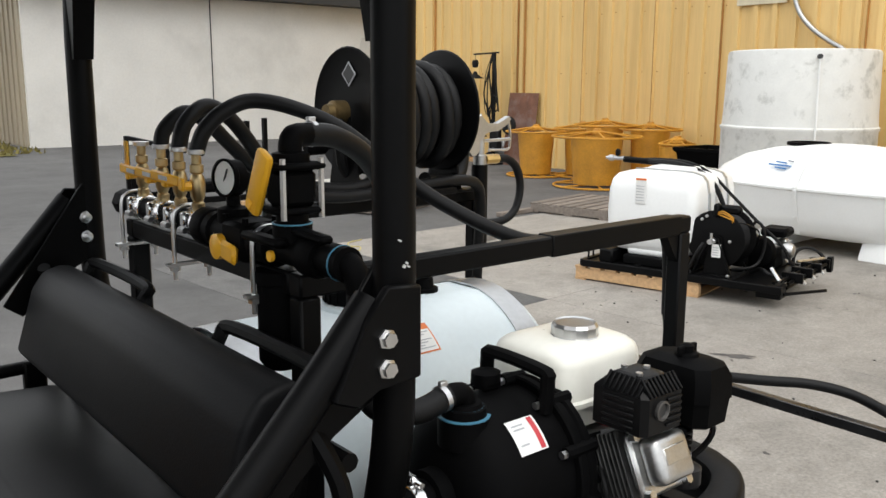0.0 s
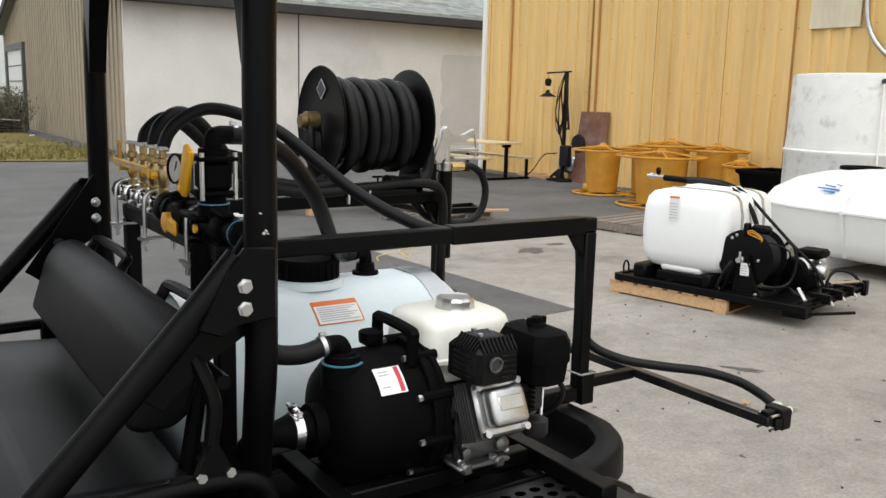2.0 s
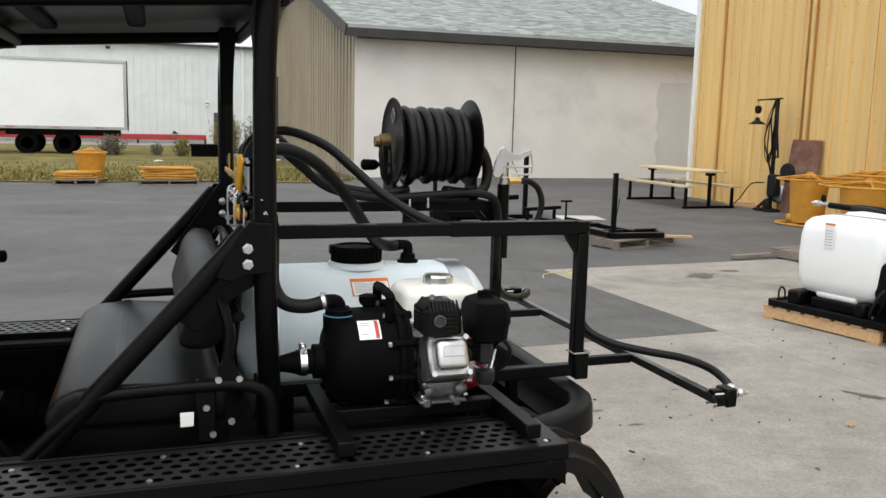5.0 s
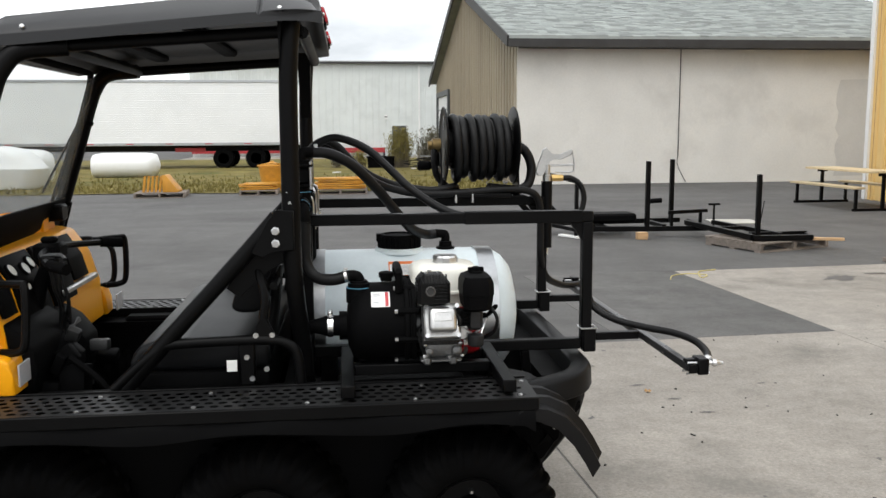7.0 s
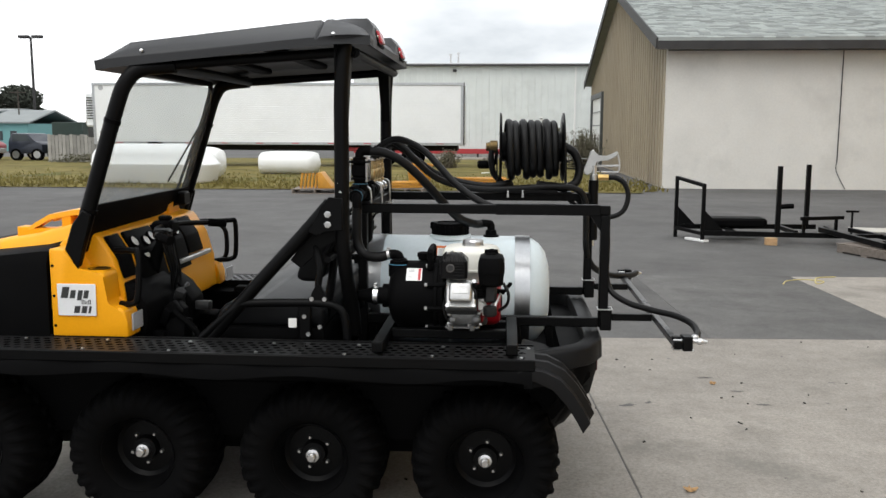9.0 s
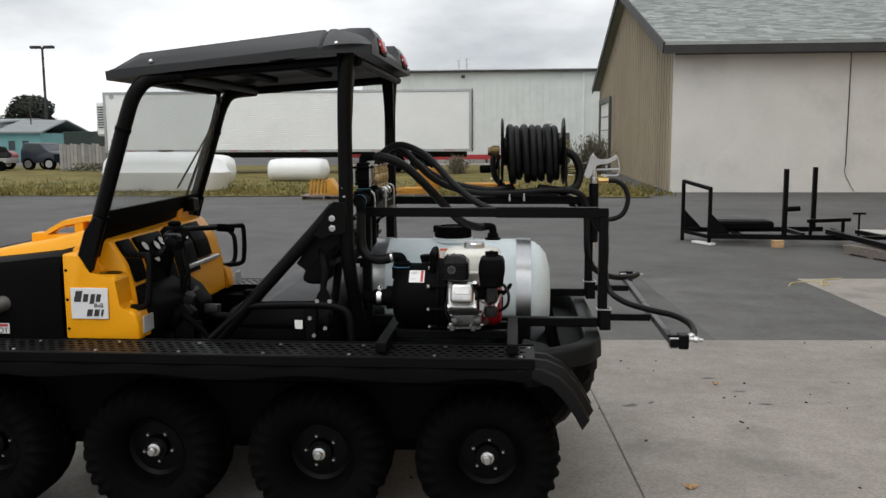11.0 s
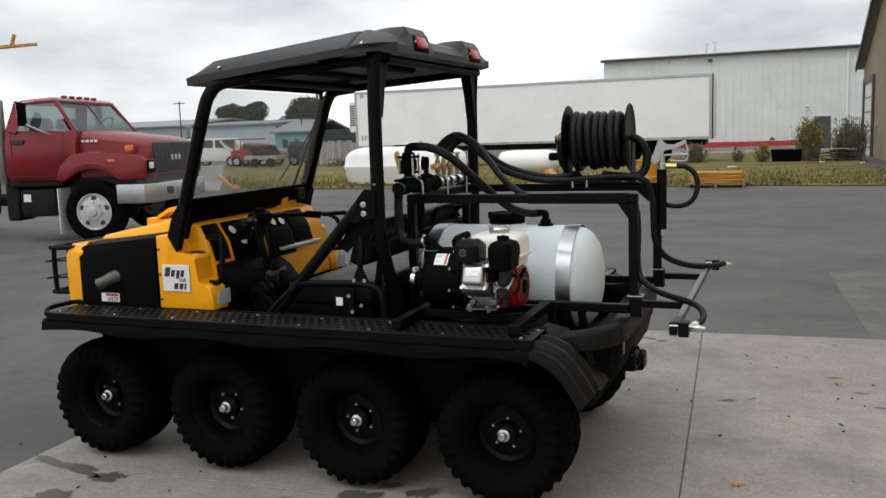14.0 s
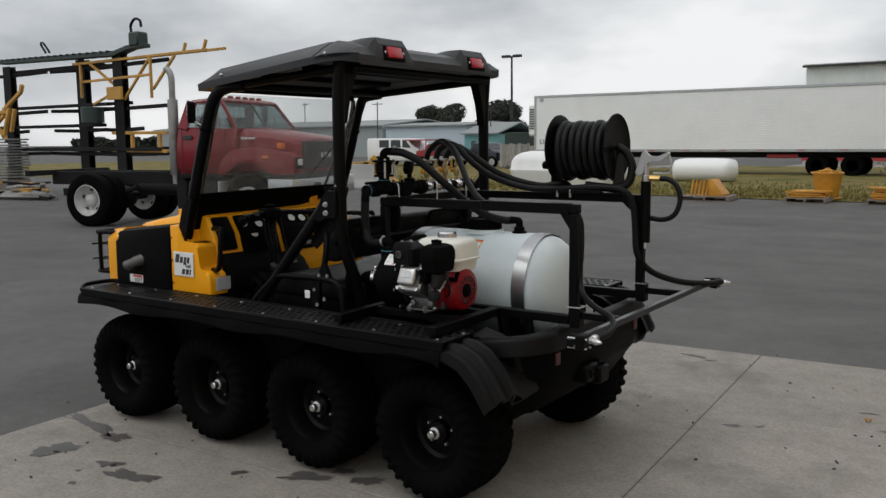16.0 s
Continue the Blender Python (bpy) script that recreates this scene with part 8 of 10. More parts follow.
# skid sprayer on a pallet
skid = thing("skid_sprayer", (5.75, 4.2, 0.12), "black skid sprayer with a white tank and hose reel", "sprayer")
m_sk = Matrix.Translation((5.22, 4.55, 0)) @ Matrix.Rotation(radians(-78), 4, "Z")   # local x runs along the front edge, y inwards
m_rot = m_sk.to_3x3()
pal = thing("wooden_pallet", (5.75, 4.15, 0), "new pine pallet under the skid sprayer", "pallet", "pallets in the yard")
for y in (0.0, 0.48, 0.95):
    bm = B()
    bx(bm, 0.0, 1.03, y, y + 0.042, 0.015, 0.100, 0.003, m_sk)
    part("stringer", bm, WOOD, pal)
for k in range(8):
    bm = B()
    bx(bm, 0.0 + k * 0.133, 0.095 + k * 0.133, -0.012, 1.0, 0.1, 0.117, 0.002, m_sk)
    part("deck_board", bm, WOOD, pal)
for x in (0.0, 0.93):
    bm = B()
    bx(bm, x, x + 0.095, -0.005, 1.0, 0.0, 0.015, 0, m_sk)
    part("bottom_board", bm, WOOD, pal)
for p, q in (((0.06, 0.0), (1.62, 0.0)), ((0.06, 0.92), (1.5, 0.92)), ((0.06, 0.0), (0.06, 0.92)), ((0.5, 0.0), (0.5, 0.92)), ((0.92, 0.0), (0.92, 0.92)), ((1.24, 0.0), (1.24, 0.92)), ((1.5, 0.0), (1.5, 0.92))):
    bm = B()
    a, b = m_sk @ Vector((*p, 0.145)), m_sk @ Vector((*q, 0.145))
    bar(bm, a, b, 0.045, 0.054, 0.004)
    part("skid_rail", bm, BLACK, skid)
bm = B()
bx(bm, 0.08, 1.48, 0.02, 0.9, 0.150, 0.158, 0, m_sk)
part("deck_plate", bm, BLACK, skid)
bm = B()
rings = []
for z, g in ((0.262, 0.10), (0.275, 0.06), (0.32, 0.025), (0.40, 0.008), (0.55, 0.0), (0.74, 0.006), (0.82, 0.022), (0.862, 0.055), (0.882, 0.12), (0.89, 0.2)):
    x0, x1, y0, y1, c = 0.195 + g, 0.945 - g, 0.075 + g, 0.92 - g * 0.7, 0.085
    ring = []
    for cx, cy, a0 in ((x1 - c, y0 + c, -90), (x1 - c, y1 - c, 0), (x0 + c, y1 - c, 90), (x0 + c, y0 + c, 180)):
        for k in range(6):
            a = radians(a0 + k * 18)
            ring.append(m_sk @ Vector((cx + c * math.cos(a), cy + c * math.sin(a), z)))
    rings.append(ring)
loft(bm, rings)
bx(bm, 0.38, 0.74, 0.12, 0.86, 0.236, 0.30, 0.02, m_sk)
bx(bm, 0.42, 0.78, 0.34, 0.66, 0.87, 0.915, 0.02, m_sk)
part("skid_tank", bm, WPOLY, skid, "white moulded square tank", smooth=50)
bm = B()
bx(bm, 0.36, 0.76, 0.10, 0.88, 0.158, 0.238, 0.01, m_sk)
bx(bm, 0.78, 0.86, 0.04, 0.90, 0.158, 0.27, 0.015, m_sk)
bx(bm, 0.18, 0.30, 0.04, 0.90, 0.158, 0.27, 0.015, m_sk)
part("tank_cradle", bm, BLACK, skid)
for y in (0.31, 0.69):
    bm = B()
    loc = [(0.34, y, 0.894), (0.77, y, 0.894), (0.83, y, 0.886), (0.892, y, 0.866), (0.926, y, 0.824), (0.943, y, 0.742), (0.949, y, 0.55), (0.941, y, 0.40), (0.924, y, 0.32)]
    for a, b in zip(loc, loc[1:]):
        bar(bm, m_sk @ Vector(a), m_sk @ Vector(b), 0.032, 0.007, 0)
    part("tank_strap", bm, GALV, skid)
bm = B()
bx(bm, 0.46, 0.545, 0.068, 0.0745, 0.65, 0.845, 0, m_sk)
lb_ = part("tank_label", bm, WHITE, skid)
bm = B()
bx(bm, 0.46, 0.545, 0.064, 0.0685, 0.828, 0.842, 0, m_sk)
part("label_strip", bm, ORANGE, lb_)
for k in range(6):
    bm = B()
    bx(bm, 0.465, 0.53, 0.065, 0.0688, 0.67 + k * 0.022, 0.675 + k * 0.022, 0, m_sk)
    part("text_bar", bm, GREYINK, lb_)
# hose reel
rc = m_sk @ Vector((1.09, 0.20, 0.43))
rax = (m_rot @ Vector((0, 1, 0))).normalized()
for d in (-0.09, 0.15):
    bm = B()
    lathe(bm, [(0.01, -0.006), (0.205, -0.006), (0.216, 0.0), (0.205, 0.008), (0.01, 0.006)], rc + rax * d, rax, 36)
    part("reel_flange", bm, BLACK, skid)
bm = B()
prof = [(0.05, -0.08)]
for k in range(9):
    prof += [(0.165, -0.08 + k * 0.025), (0.177, -0.068 + k * 0.025)]
prof += [(0.165, 0.145), (0.05, 0.145)]
lathe(bm, prof, rc, rax, 28)
part("reel_hose", bm, HOSE, skid)
for d in (-0.13, 0.19):
    bm = B()
    for sx in (-0.15, 0.15):
        bar(bm, rc + rax * d + (m_rot @ Vector((sx, 0, -0.272))), rc + rax * d + (m_rot @ Vector((sx * 0.2, 0, 0.02))), 0.03, 0.012, 0.002)
    bar(bm, rc + rax * d + (m_rot @ Vector((-0.17, 0, -0.266))), rc + rax * d + (m_rot @ Vector((0.17, 0, -0.266))), 0.03, 0.02, 0.002)
    part("reel_leg", bm, BLACK, skid)
bm = B()
rings = [[rc + rax * -0.124 + (m_rot @ Vector((sx, 0, z))) for sx, z in ((-0.07, -0.25), (0.12, -0.25), (0.05, 0.03), (-0.03, 0.03))]]
rings.append([p + rax * 0.006 for p in rings[0]])
loft(bm, rings)
part("reel_plate", bm, BLACK, skid)
bm = B()
lathe(bm, [(0.022, 0), (0.022, 0.03), (0.013, 0.035), (0.013, 0.06), (0.02, 0.06), (0.02, 0.08), (0.005, 0.08)], rc - rax * 0.13, -rax, 10)
rod(bm, rc - rax * 0.18, rc - rax * 0.18 + Vector((0, 0, 0.06)), 0.009, 8)
part("reel_swivel", bm, STEEL, skid)
bm = B()
tube(bm, [m_sk @ Vector(p) for p in ((1.05, -0.02, 0.42), (1.02, -0.05, 0.36), (0.96, -0.03, 0.24), (0.93, 0.02, 0.18))], 0.011, 8, 4)
part("reel_feed_hose", bm, HOSE, skid)
for p in ((0.985, 0.10, 0.575), (1.02, 0.10, 0.60), (1.20, 0.10, 0.43), (1.22, 0.05, 0.185), (0.93, 0.05, 0.185)):
    bm = B()
    lathe(bm, [(0.012, 0), (0.012, 0.012), (0.004, 0.014)], m_sk @ Vector(p), -rax, 8)
    part("bolt", bm, STEEL, skid)
bm = B()
bx(bm, 1.085, 1.15, 0.056, 0.060, 0.31, 0.405, 0, m_sk)
rt = part("reel_tag", bm, WHITE, skid)
for k in range(4):
    bm = B()
    bx(bm, 1.092, 1.135, 0.053, 0.0565, 0.325 + k * 0.018, 0.330 + k * 0.018, 0, m_sk)
    part("text_bar", bm, GREYINK, rt)
bm = B()
bx(bm, 1.075, 1.115, 0.06, 0.13, 0.60, 0.70, 0.012, m_sk)
bx(bm, 1.115, 1.26, 0.10, 0.17, 0.625, 0.69, 0.02, m_sk)
part("reel_motor", bm, BLACK, skid)
for dz in (0, 0.02, 0.035):
    bm = B()
    tube(bm, [m_sk @ Vector(p) for p in ((1.11, 0.07, 0.625 + dz * 0.4), (1.16, 0.05, 0.615 + dz), (1.22, 0.07, 0.59 + dz * 0.5), (1.21, 0.09, 0.57))], 0.005, 6, 5)
    part("yellow_cable", bm, YPAINT, skid)
bm = B()
tube(bm, [m_sk @ Vector(p) for p in ((1.20, 0.08, 0.58), (1.28, 0.2, 0.55), (1.32, 0.35, 0.48), (1.28, 0.45, 0.36))], 0.006, 6, 5)
part("motor_lead", bm, HOSE, skid)
# pump and engine
bm = B()
bx(bm, 1.16, 1.38, 0.56, 0.80, 0.158, 0.30, 0.02, m_sk)
lathe(bm, [(0.03, -0.02), (0.11, 0.0), (0.125, 0.05), (0.11, 0.10), (0.03, 0.12)], m_sk @ Vector((1.27, 0.50, 0.30)), rax, 20)
bx(bm, 1.20, 1.40, 0.74, 0.96, 0.385, 0.455, 0.02, m_sk)
part("skid_engine", bm, PLASTIC, skid)
for k in range(6):
    bm = B()
    bx(bm, 1.30, 1.40, 0.80, 0.90, 0.235 + k * 0.022, 0.243 + k * 0.022, 0, m_sk)
    part("cooling_fin", bm, ALU, skid)
bm = B()
bx(bm, 1.31, 1.385, 0.81, 0.89, 0.16, 0.37, 0.01, m_sk)
lathe(bm, [(0.06, 0), (0.065, 0.03), (0.05, 0.07), (0.02, 0.08)], m_sk @ Vector((1.40, 0.72, 0.30)), m_rot @ Vector((1, 0, 0)), 14)
part("engine_metal", bm, ALU, skid)
bm = B()
lathe(bm, [(0.035, 0), (0.035, 0.09), (0.05, 0.09), (0.05, 0.12), (0.02, 0.125)], m_sk @ Vector((1.22, 0.52, 0.40)), (0, 0, 1), 14)
lathe(bm, [(0.028, 0), (0.03, 0.04), (0.01, 0.05)], m_sk @ Vector((1.20, 0.46, 0.45)), -rax, 10)
part("pressure_regulator", bm, STEEL, skid)
bm = B()
lathe(bm, [(0.055, 0), (0.06, 0.02), (0.06, 0.16), (0.05, 0.19), (0.01, 0.19)], m_sk @ Vector((1.17, 0.42, 0.20)), (0, 0, 1), 16)
part("strainer", bm, PLASTIC, skid)
# folded spray boom along the end
bm = B()
bx(bm, 1.43, 1.60, 0.03, 0.05, 0.07, 0.165, 0.004, m_sk)
bx(bm, 1.575, 1.60, 0.05, 0.16, 0.07, 0.165, 0.004, m_sk)
part("boom_mount", bm, BLACK, skid)
for k, (x, z) in enumerate(((1.56, 0.195), (1.60, 0.21), (1.64, 0.19), (1.62, 0.15))):
    bm = B()
    rod(bm, m_sk @ Vector((x - 0.02, 0.06 + 0.03 * k, z - 0.015)), m_sk @ Vector((x + 0.03, 0.93 + 0.02 * k, z + 0.01)), 0.012, 8)
    part("boom_tube", bm, BLACK, skid)
bm = B()
rod(bm, m_sk @ Vector((1.60, 0.10, 0.10)), m_sk @ Vector((1.80, 0.42, 0.10)), 0.012, 8)
part("boom_tube", bm, BLACK, skid)
for y in (0.22, 0.45, 0.68, 0.9):
    bm = B()
    bx(bm, 1.54, 1.69, y, y + 0.03, 0.165, 0.235, 0.004, m_sk)
    part("boom_clamp", bm, BLACK, skid)
    bm = B()
    rod(bm, m_sk @ Vector((1.66, y + 0.07, 0.19)), m_sk @ Vector((1.69, y + 0.075, 0.15)), 0.011, 8)
    part("spray_nozzle", bm, STEEL, skid)
bm = B()
bx(bm, 1.66, 1.70, 0.93, 0.99, 0.13, 0.25, 0.006, m_sk)
part("boom_end", bm, BLACK, skid)
bm = B()
rod(bm, m_sk @ Vector((1.50, 0.12, 0.27)), m_sk @ Vector((1.58, 0.06, 0.20)), 0.013, 8)
part("bright_bracket", bm, STEEL, skid)
bm = B()
rod(bm, m_sk @ Vector((1.52, 0.66, 0.235)), m_sk @ Vector((1.64, 0.92, 0.235)), 0.013, 8)
part("bright_bracket", bm, STEEL, skid)
# hoses
for pts, r in (([(0.14, 0.66, 0.925), (0.40, 0.62, 0.945), (0.66, 0.58, 0.935), (0.86, 0.55, 0.86), (1.02, 0.55, 0.72), (1.24, 0.56, 0.52), (1.42, 0.58, 0.36), (1.50, 0.60, 0.22)], 0.013),
               ([(0.30, 0.62, 0.93), (0.60, 0.52, 0.93), (0.80, 0.48, 0.88), (0.93, 0.46, 0.78), (1.01, 0.46, 0.62), (1.06, 0.46, 0.46), (1.10, 0.46, 0.34)], 0.019),
               ([(1.22, 0.50, 0.49), (1.26, 0.46, 0.54), (1.32, 0.44, 0.50), (1.34, 0.44, 0.38), (1.32, 0.42, 0.26), (1.28, 0.35, 0.21), (1.16, 0.28, 0.19)], 0.012),
               ([(1.30, 0.30, 0.18), (1.40, 0.20, 0.24), (1.48, 0.14, 0.22), (1.56, 0.2, 0.19)], 0.013),
               ([(1.46, 0.78, 0.17), (1.45, 0.82, 0.25), (1.48, 0.90, 0.30), (1.56, 0.96, 0.29), (1.63, 0.96, 0.23), (1.62, 0.88, 0.19)], 0.013),
               ([(0.06, 0.10, 0.165), (0.06, 0.10, 0.23), (0.06, 0.13, 0.26), (0.06, 0.17, 0.23), (0.06, 0.18, 0.165)], 0.008)):
    bm = B()
    tube(bm, [m_sk @ Vector(p) for p in pts], r, 8, 5)
    part("skid_hose", bm, HOSE, skid)
bm = B()
rod(bm, m_sk @ Vector((0.06, 0.66, 0.925)), m_sk @ Vector((0.42, 0.63, 0.918)), 0.026, 10)
bx(bm, -0.02, 0.02, 0.635, 0.675, 0.95, 1.01, 0.012, m_sk)
part("boom_wand", bm, BLACK, skid)
bm = B()
lathe(bm, [(0.012, 0), (0.016, 0.03), (0.026, 0.03), (0.026, 0.07), (0.018, 0.075), (0.018, 0.17)], m_sk @ Vector((-0.11, 0.66, 0.932)), m_rot @ Vector((1, 0, 0)), 10)
part("wand_nozzle", bm, STEEL, skid)

ROPE = mat("faded_rope", (0.50, 0.42, 0.17), 0.8, vary=0.2, scale=20)
bm = B()
lathe(bm, [(0.01, 0), (0.07, 0.005), (0.085, 0.03), (0.085, 0.16), (0.06, 0.18), (0.01, 0.185)], (10.50, 10.60, 0.10), (0.7, -0.7, 0), 14)
bx(bm, 10.50, 10.66, 10.44, 10.60, 0.0, 0.03, 0.004)
tagged(part("winch_motor", bm, YPAINT), "yellow winch motor lying at a spool's foot", "motor")
# empty pallets and loose planks on the apron's edge
pallet((8.27, 6.97, 0.004), 10, "weathered empty wooden pallet lying flat", 1.2, 1.05)
bm = B()
bar(bm, (7.0, 7.33, 0.03), (7.62, 7.40, 0.03), 0.09, 0.05, 0.004)
tagged(part("timber", bm, OLDWOOD), "grey weathered timber lying on the apron", "timber")

# picnic table
TT = Matrix.Translation((10.74, 14.13, 0)) @ Matrix.Rotation(radians(-88.6), 4, "Z")
table = thing("picnic_table", (10.74, 14.13, 0), "picnic table with pale plank top and black legs", "table")
for k in range(4):
    bm = B()
    bx(bm, -1.08, 1.08, -0.34 + k * 0.172, -0.18 + k * 0.172, 0.70, 0.74, 0.004, TT)
    part("top_plank", bm, TABLEW, table)
for s in (-1, 1):
    bm = B()
    bx(bm, -1.08, 1.08, s * 0.54 - 0.13, s * 0.54 + 0.13, 0.41, 0.45, 0.004, TT)
    part("bench_plank", bm, TABLEW, table)
for x in (-1.0, 1.0):
    bm = B()
    bx(bm, x - 0.025, x + 0.025, -0.03, 0.03, 0.05, 0.66, 0.003, TT)
    bx(bm, x - 0.025, x + 0.025, -0.60, 0.60, 0.0, 0.05, 0.003, TT)
    bx(bm, x - 0.025, x + 0.025, -0.10, 0.10, 0.64, 0.70, 0.003, TT)
    for s in (-1, 1):
        bx(bm, x - 0.025, x + 0.025, s * 0.54 - 0.025, s * 0.54 + 0.025, 0.05, 0.41, 0.003, TT)
    part("leg_frame", bm, BLACK, table)

# welding hoist by the yellow wall, rusty sheet
hoist = thing("cable_hoist", (11.75, 12.6, 0), "thin wall hoist with hanging cables and a shaded lamp", "hoist")
bm = B()
bx(bm, 11.70, 11.76, 12.50, 12.56, 0, 2.16, 0.004)
bx(bm, 11.55, 11.95, 12.30, 12.80, 0, 0.04, 0.004)
part("mast", bm, DARKMET, hoist)
bm = B()
bar(bm, (11.73, 12.40, 2.15), (11.73, 13.12, 2.13), 0.03, 0.03, 0.003)
part("arm", bm, DARKMET, hoist)
bm = B()
rod(bm, (11.73, 13.08, 2.13), (11.73, 13.08, 1.98), 0.006, 6)
lathe(bm, [(0.05, 0.30), (0.07, 0.24), (0.05, 0.16), (0.02, 0.15)], (11.73, 13.08, 1.72), (0, 0, 1), 12)
part("pulley", bm, DARKMET, hoist)
bm = B()
lathe(bm, [(0.02, 0.14), (0.04, 0.12), (0.05, 0.08), (0.18, 0.0), (0.17, 0.0), (0.03, 0.07)], (11.73, 13.08, 1.66), (0, 0, 1), 16)
part("lamp_shade", bm, DARKMET, hoist)
rng = random.Random(4)
for k in range(6):
    bm = B()
    y = 12.50 + rng.uniform(-0.12, 0.15)
    tube(bm, [(11.70, 12.52, 2.14), (11.66, y, 1.8), (11.66, y + rng.uniform(-0.15, 0.2), 1.2 + rng.uniform(-0.3, 0.3)), (11.68, y + 0.02, 0.9 + 0.5 * rng.random()), (11.70, 12.50, 0.6)], 0.014, 6, 5)
    part("cable", bm, HOSE, hoist)
bm = B()
tube(bm, [(11.62, 12.6, 0.55), (11.55, 12.9, 0.5), (11.50, 13.15, 0.2), (11.45, 13.35, 0.02)], 0.012, 6, 5)
part("ground_cable", bm, HOSE, hoist)
bm = B()
bx(bm, 11.58, 11.72, 12.25, 12.50, 0.30, 0.72, 0.03)
lathe(bm, [(0.16, 0), (0.18, 0.04), (0.16, 0.08)], (11.58, 11.98, 0.78), (1, 0, 0), 18)
bx(bm, 11.60, 11.72, 12.45, 12.62, 0.0, 0.24, 0.04)
part("winch", bm, DARKMET, hoist)
for k in range(4):
    bm = B()
    low, out = rng.uniform(0.75, 1.1), rng.uniform(0.05, 0.20)
    tube(bm, [(11.69, 12.54, 2.13), (11.67, 12.56 + out, 1.7), (11.66, 12.57 + out, low + 0.2), (11.67, 12.58 + out * 0.4, low), (11.68, 12.55, low + 0.15), (11.69, 12.53, 1.6)], 0.008, 6, 5)
    part("hanging_cable", bm, HOSE, hoist)
bm = B()
bx(bm, 11.78, 11.98, 12.30, 12.74, 0.18, 0.50, 0.03)
part("control_box", bm, GALV, hoist)
for k in range(3):
    bm = B()
    tube(bm, [(11.55 + 0.05 * k, 12.25, 0.02), (11.50, 12.5, 0.03 + 0.02 * k), (11.60, 12.75, 0.06), (11.72, 12.6, 0.12 + 0.05 * k), (11.66, 12.35, 0.03)], 0.014, 6, 5)
    part("cable", bm, HOSE, hoist)
bm = B()
bx(bm, -0.006, 0.006, 11.56, 12.34, 0.0, 1.40, 0.001, Matrix.Translation((11.80, 0, 0.0)) @ Matrix.Rotation(radians(8), 4, "Y"))
tagged(part("steel_sheet", bm, RUST), "rusty steel sheet leaning by the yellow wall", "steel sheet")
bm = B()
bx(bm, 11.75, 12.0, 13.1, 14.0, 0.0, 0.05, 0.004)
bx(bm, 11.78, 12.0, 13.3, 13.9, 0.05, 0.09, 0.004)
tagged(part("board_pile", bm, WOOD), "short pile of boards at the wall foot", "boards")
# bare patch and cable high on the yellow wall
bm = B()
bx(bm, 11.985, 12.008, 6.70, 7.50, 2.715, 3.5, 0.004)
FIBRE = mat("dirty_fibreglass", (0.60, 0.53, 0.38), 0.6, vary=0.15, scale=3, fine=20, bump=0.1, dirt=(0.42, 0.36, 0.26), amount=0.6, stretch=(1, 1, 0.2))
tagged(part("wall_panel", bm, FIBRE), "dirty translucent panel let into the yellow wall", "panel", kind="structure")
bm = B()
tube(bm, [(11.96, 6.62, 3.6), (11.96, 6.60, 2.95), (11.96, 6.50, 2.60), (11.95, 6.30, 2.36), (11.94, 6.05, 2.18), (11.93, 5.85, 2.07), (11.93, 5.75, 2.0)], 0.035, 10, 5)
tagged(part("conduit", bm, GALV), "grey flexible conduit on the yellow wall", "conduit", kind="structure")

# lying steel rack on the asphalt
lr = thing("steel_rack", (5.0, 9.8, 0), "black steel sprayer rack lying on the asphalt", "rack")
for p, q, w in (((3.84, 10.62, 0.0), (3.84, 10.62, 0.90), 0.05), ((4.10, 10.02, 0.03), (4.10, 10.02, 0.82), 0.05), ((3.84, 10.62, 0.88), (4.10, 10.02, 0.80), 0.05), ((3.84, 10.62, 0.14), (4.10, 10.02, 0.12), 0.05), ((4.10, 10.02, 0.13), (5.95, 9.85, 0.13), 0.07), ((3.90, 10.62, 0.16), (5.9, 10.75, 0.16), 0.07), ((5.10, 9.92, 0.15), (5.10, 9.92, 1.08), 0.06), ((5.72, 10.62, 0.15), (5.72, 10.62, 1.08), 0.06), ((5.35, 9.9, 0.16), (5.35, 10.7, 0.16), 0.06), ((4.55, 9.98, 0.14), (4.55, 10.68, 0.14), 0.05), ((5.95, 9.85, 0.13), (6.05, 10.75, 0.15), 0.06), ((5.4, 9.87, 0.36), (6.05, 10.1, 0.36), 0.05), ((5.45, 9.9, 0.16), (5.45, 9.9, 0.36), 0.04), ((5.95, 10.08, 0.16), (5.95, 10.08, 0.36), 0.04)):
    bm = B()
    bar(bm, p, q, w, w, 0.004)
    part("bar", bm, BLACK, lr)
bm = B()
bx(bm, 4.20, 5.05, 10.2, 10.6, 0.19, 0.32, 0.03)
part("long_box", bm, PLASTIC, lr)
bm = B()
prism(bm, [(4.12, 0.15), (4.40, 0.15), (4.12, 0.45)], "y", 10.0, 10.02)
part("gusset", bm, BLACK, lr)
bm = B()
prism(bm, [(3.87, 0.15), (4.15, 0.15), (3.87, 0.45)], "y", 10.61, 10.63)
part("gusset", bm, BLACK, lr)
bm = B()
rod(bm, (5.13, 9.92, 0.52), (5.30, 9.92, 0.53), 0.035, 10)
part("valve", bm, PLASTIC, lr)
bm = B()
bx(bm, 4.90, 5.05, 9.72, 9.82, 0.0, 0.10, 0.004, None)
tagged(part("wood_block", bm, WOOD), "small pine block beside the steel rack", "block")
bm = B()
bar(bm, (3.95, 10.3, 0.02), (4.14, 9.95, 0.02), 0.10, 0.03, 0.003)
tagged(part("pale_board", bm, WHITE), "pale board under the rack's foot", "board")
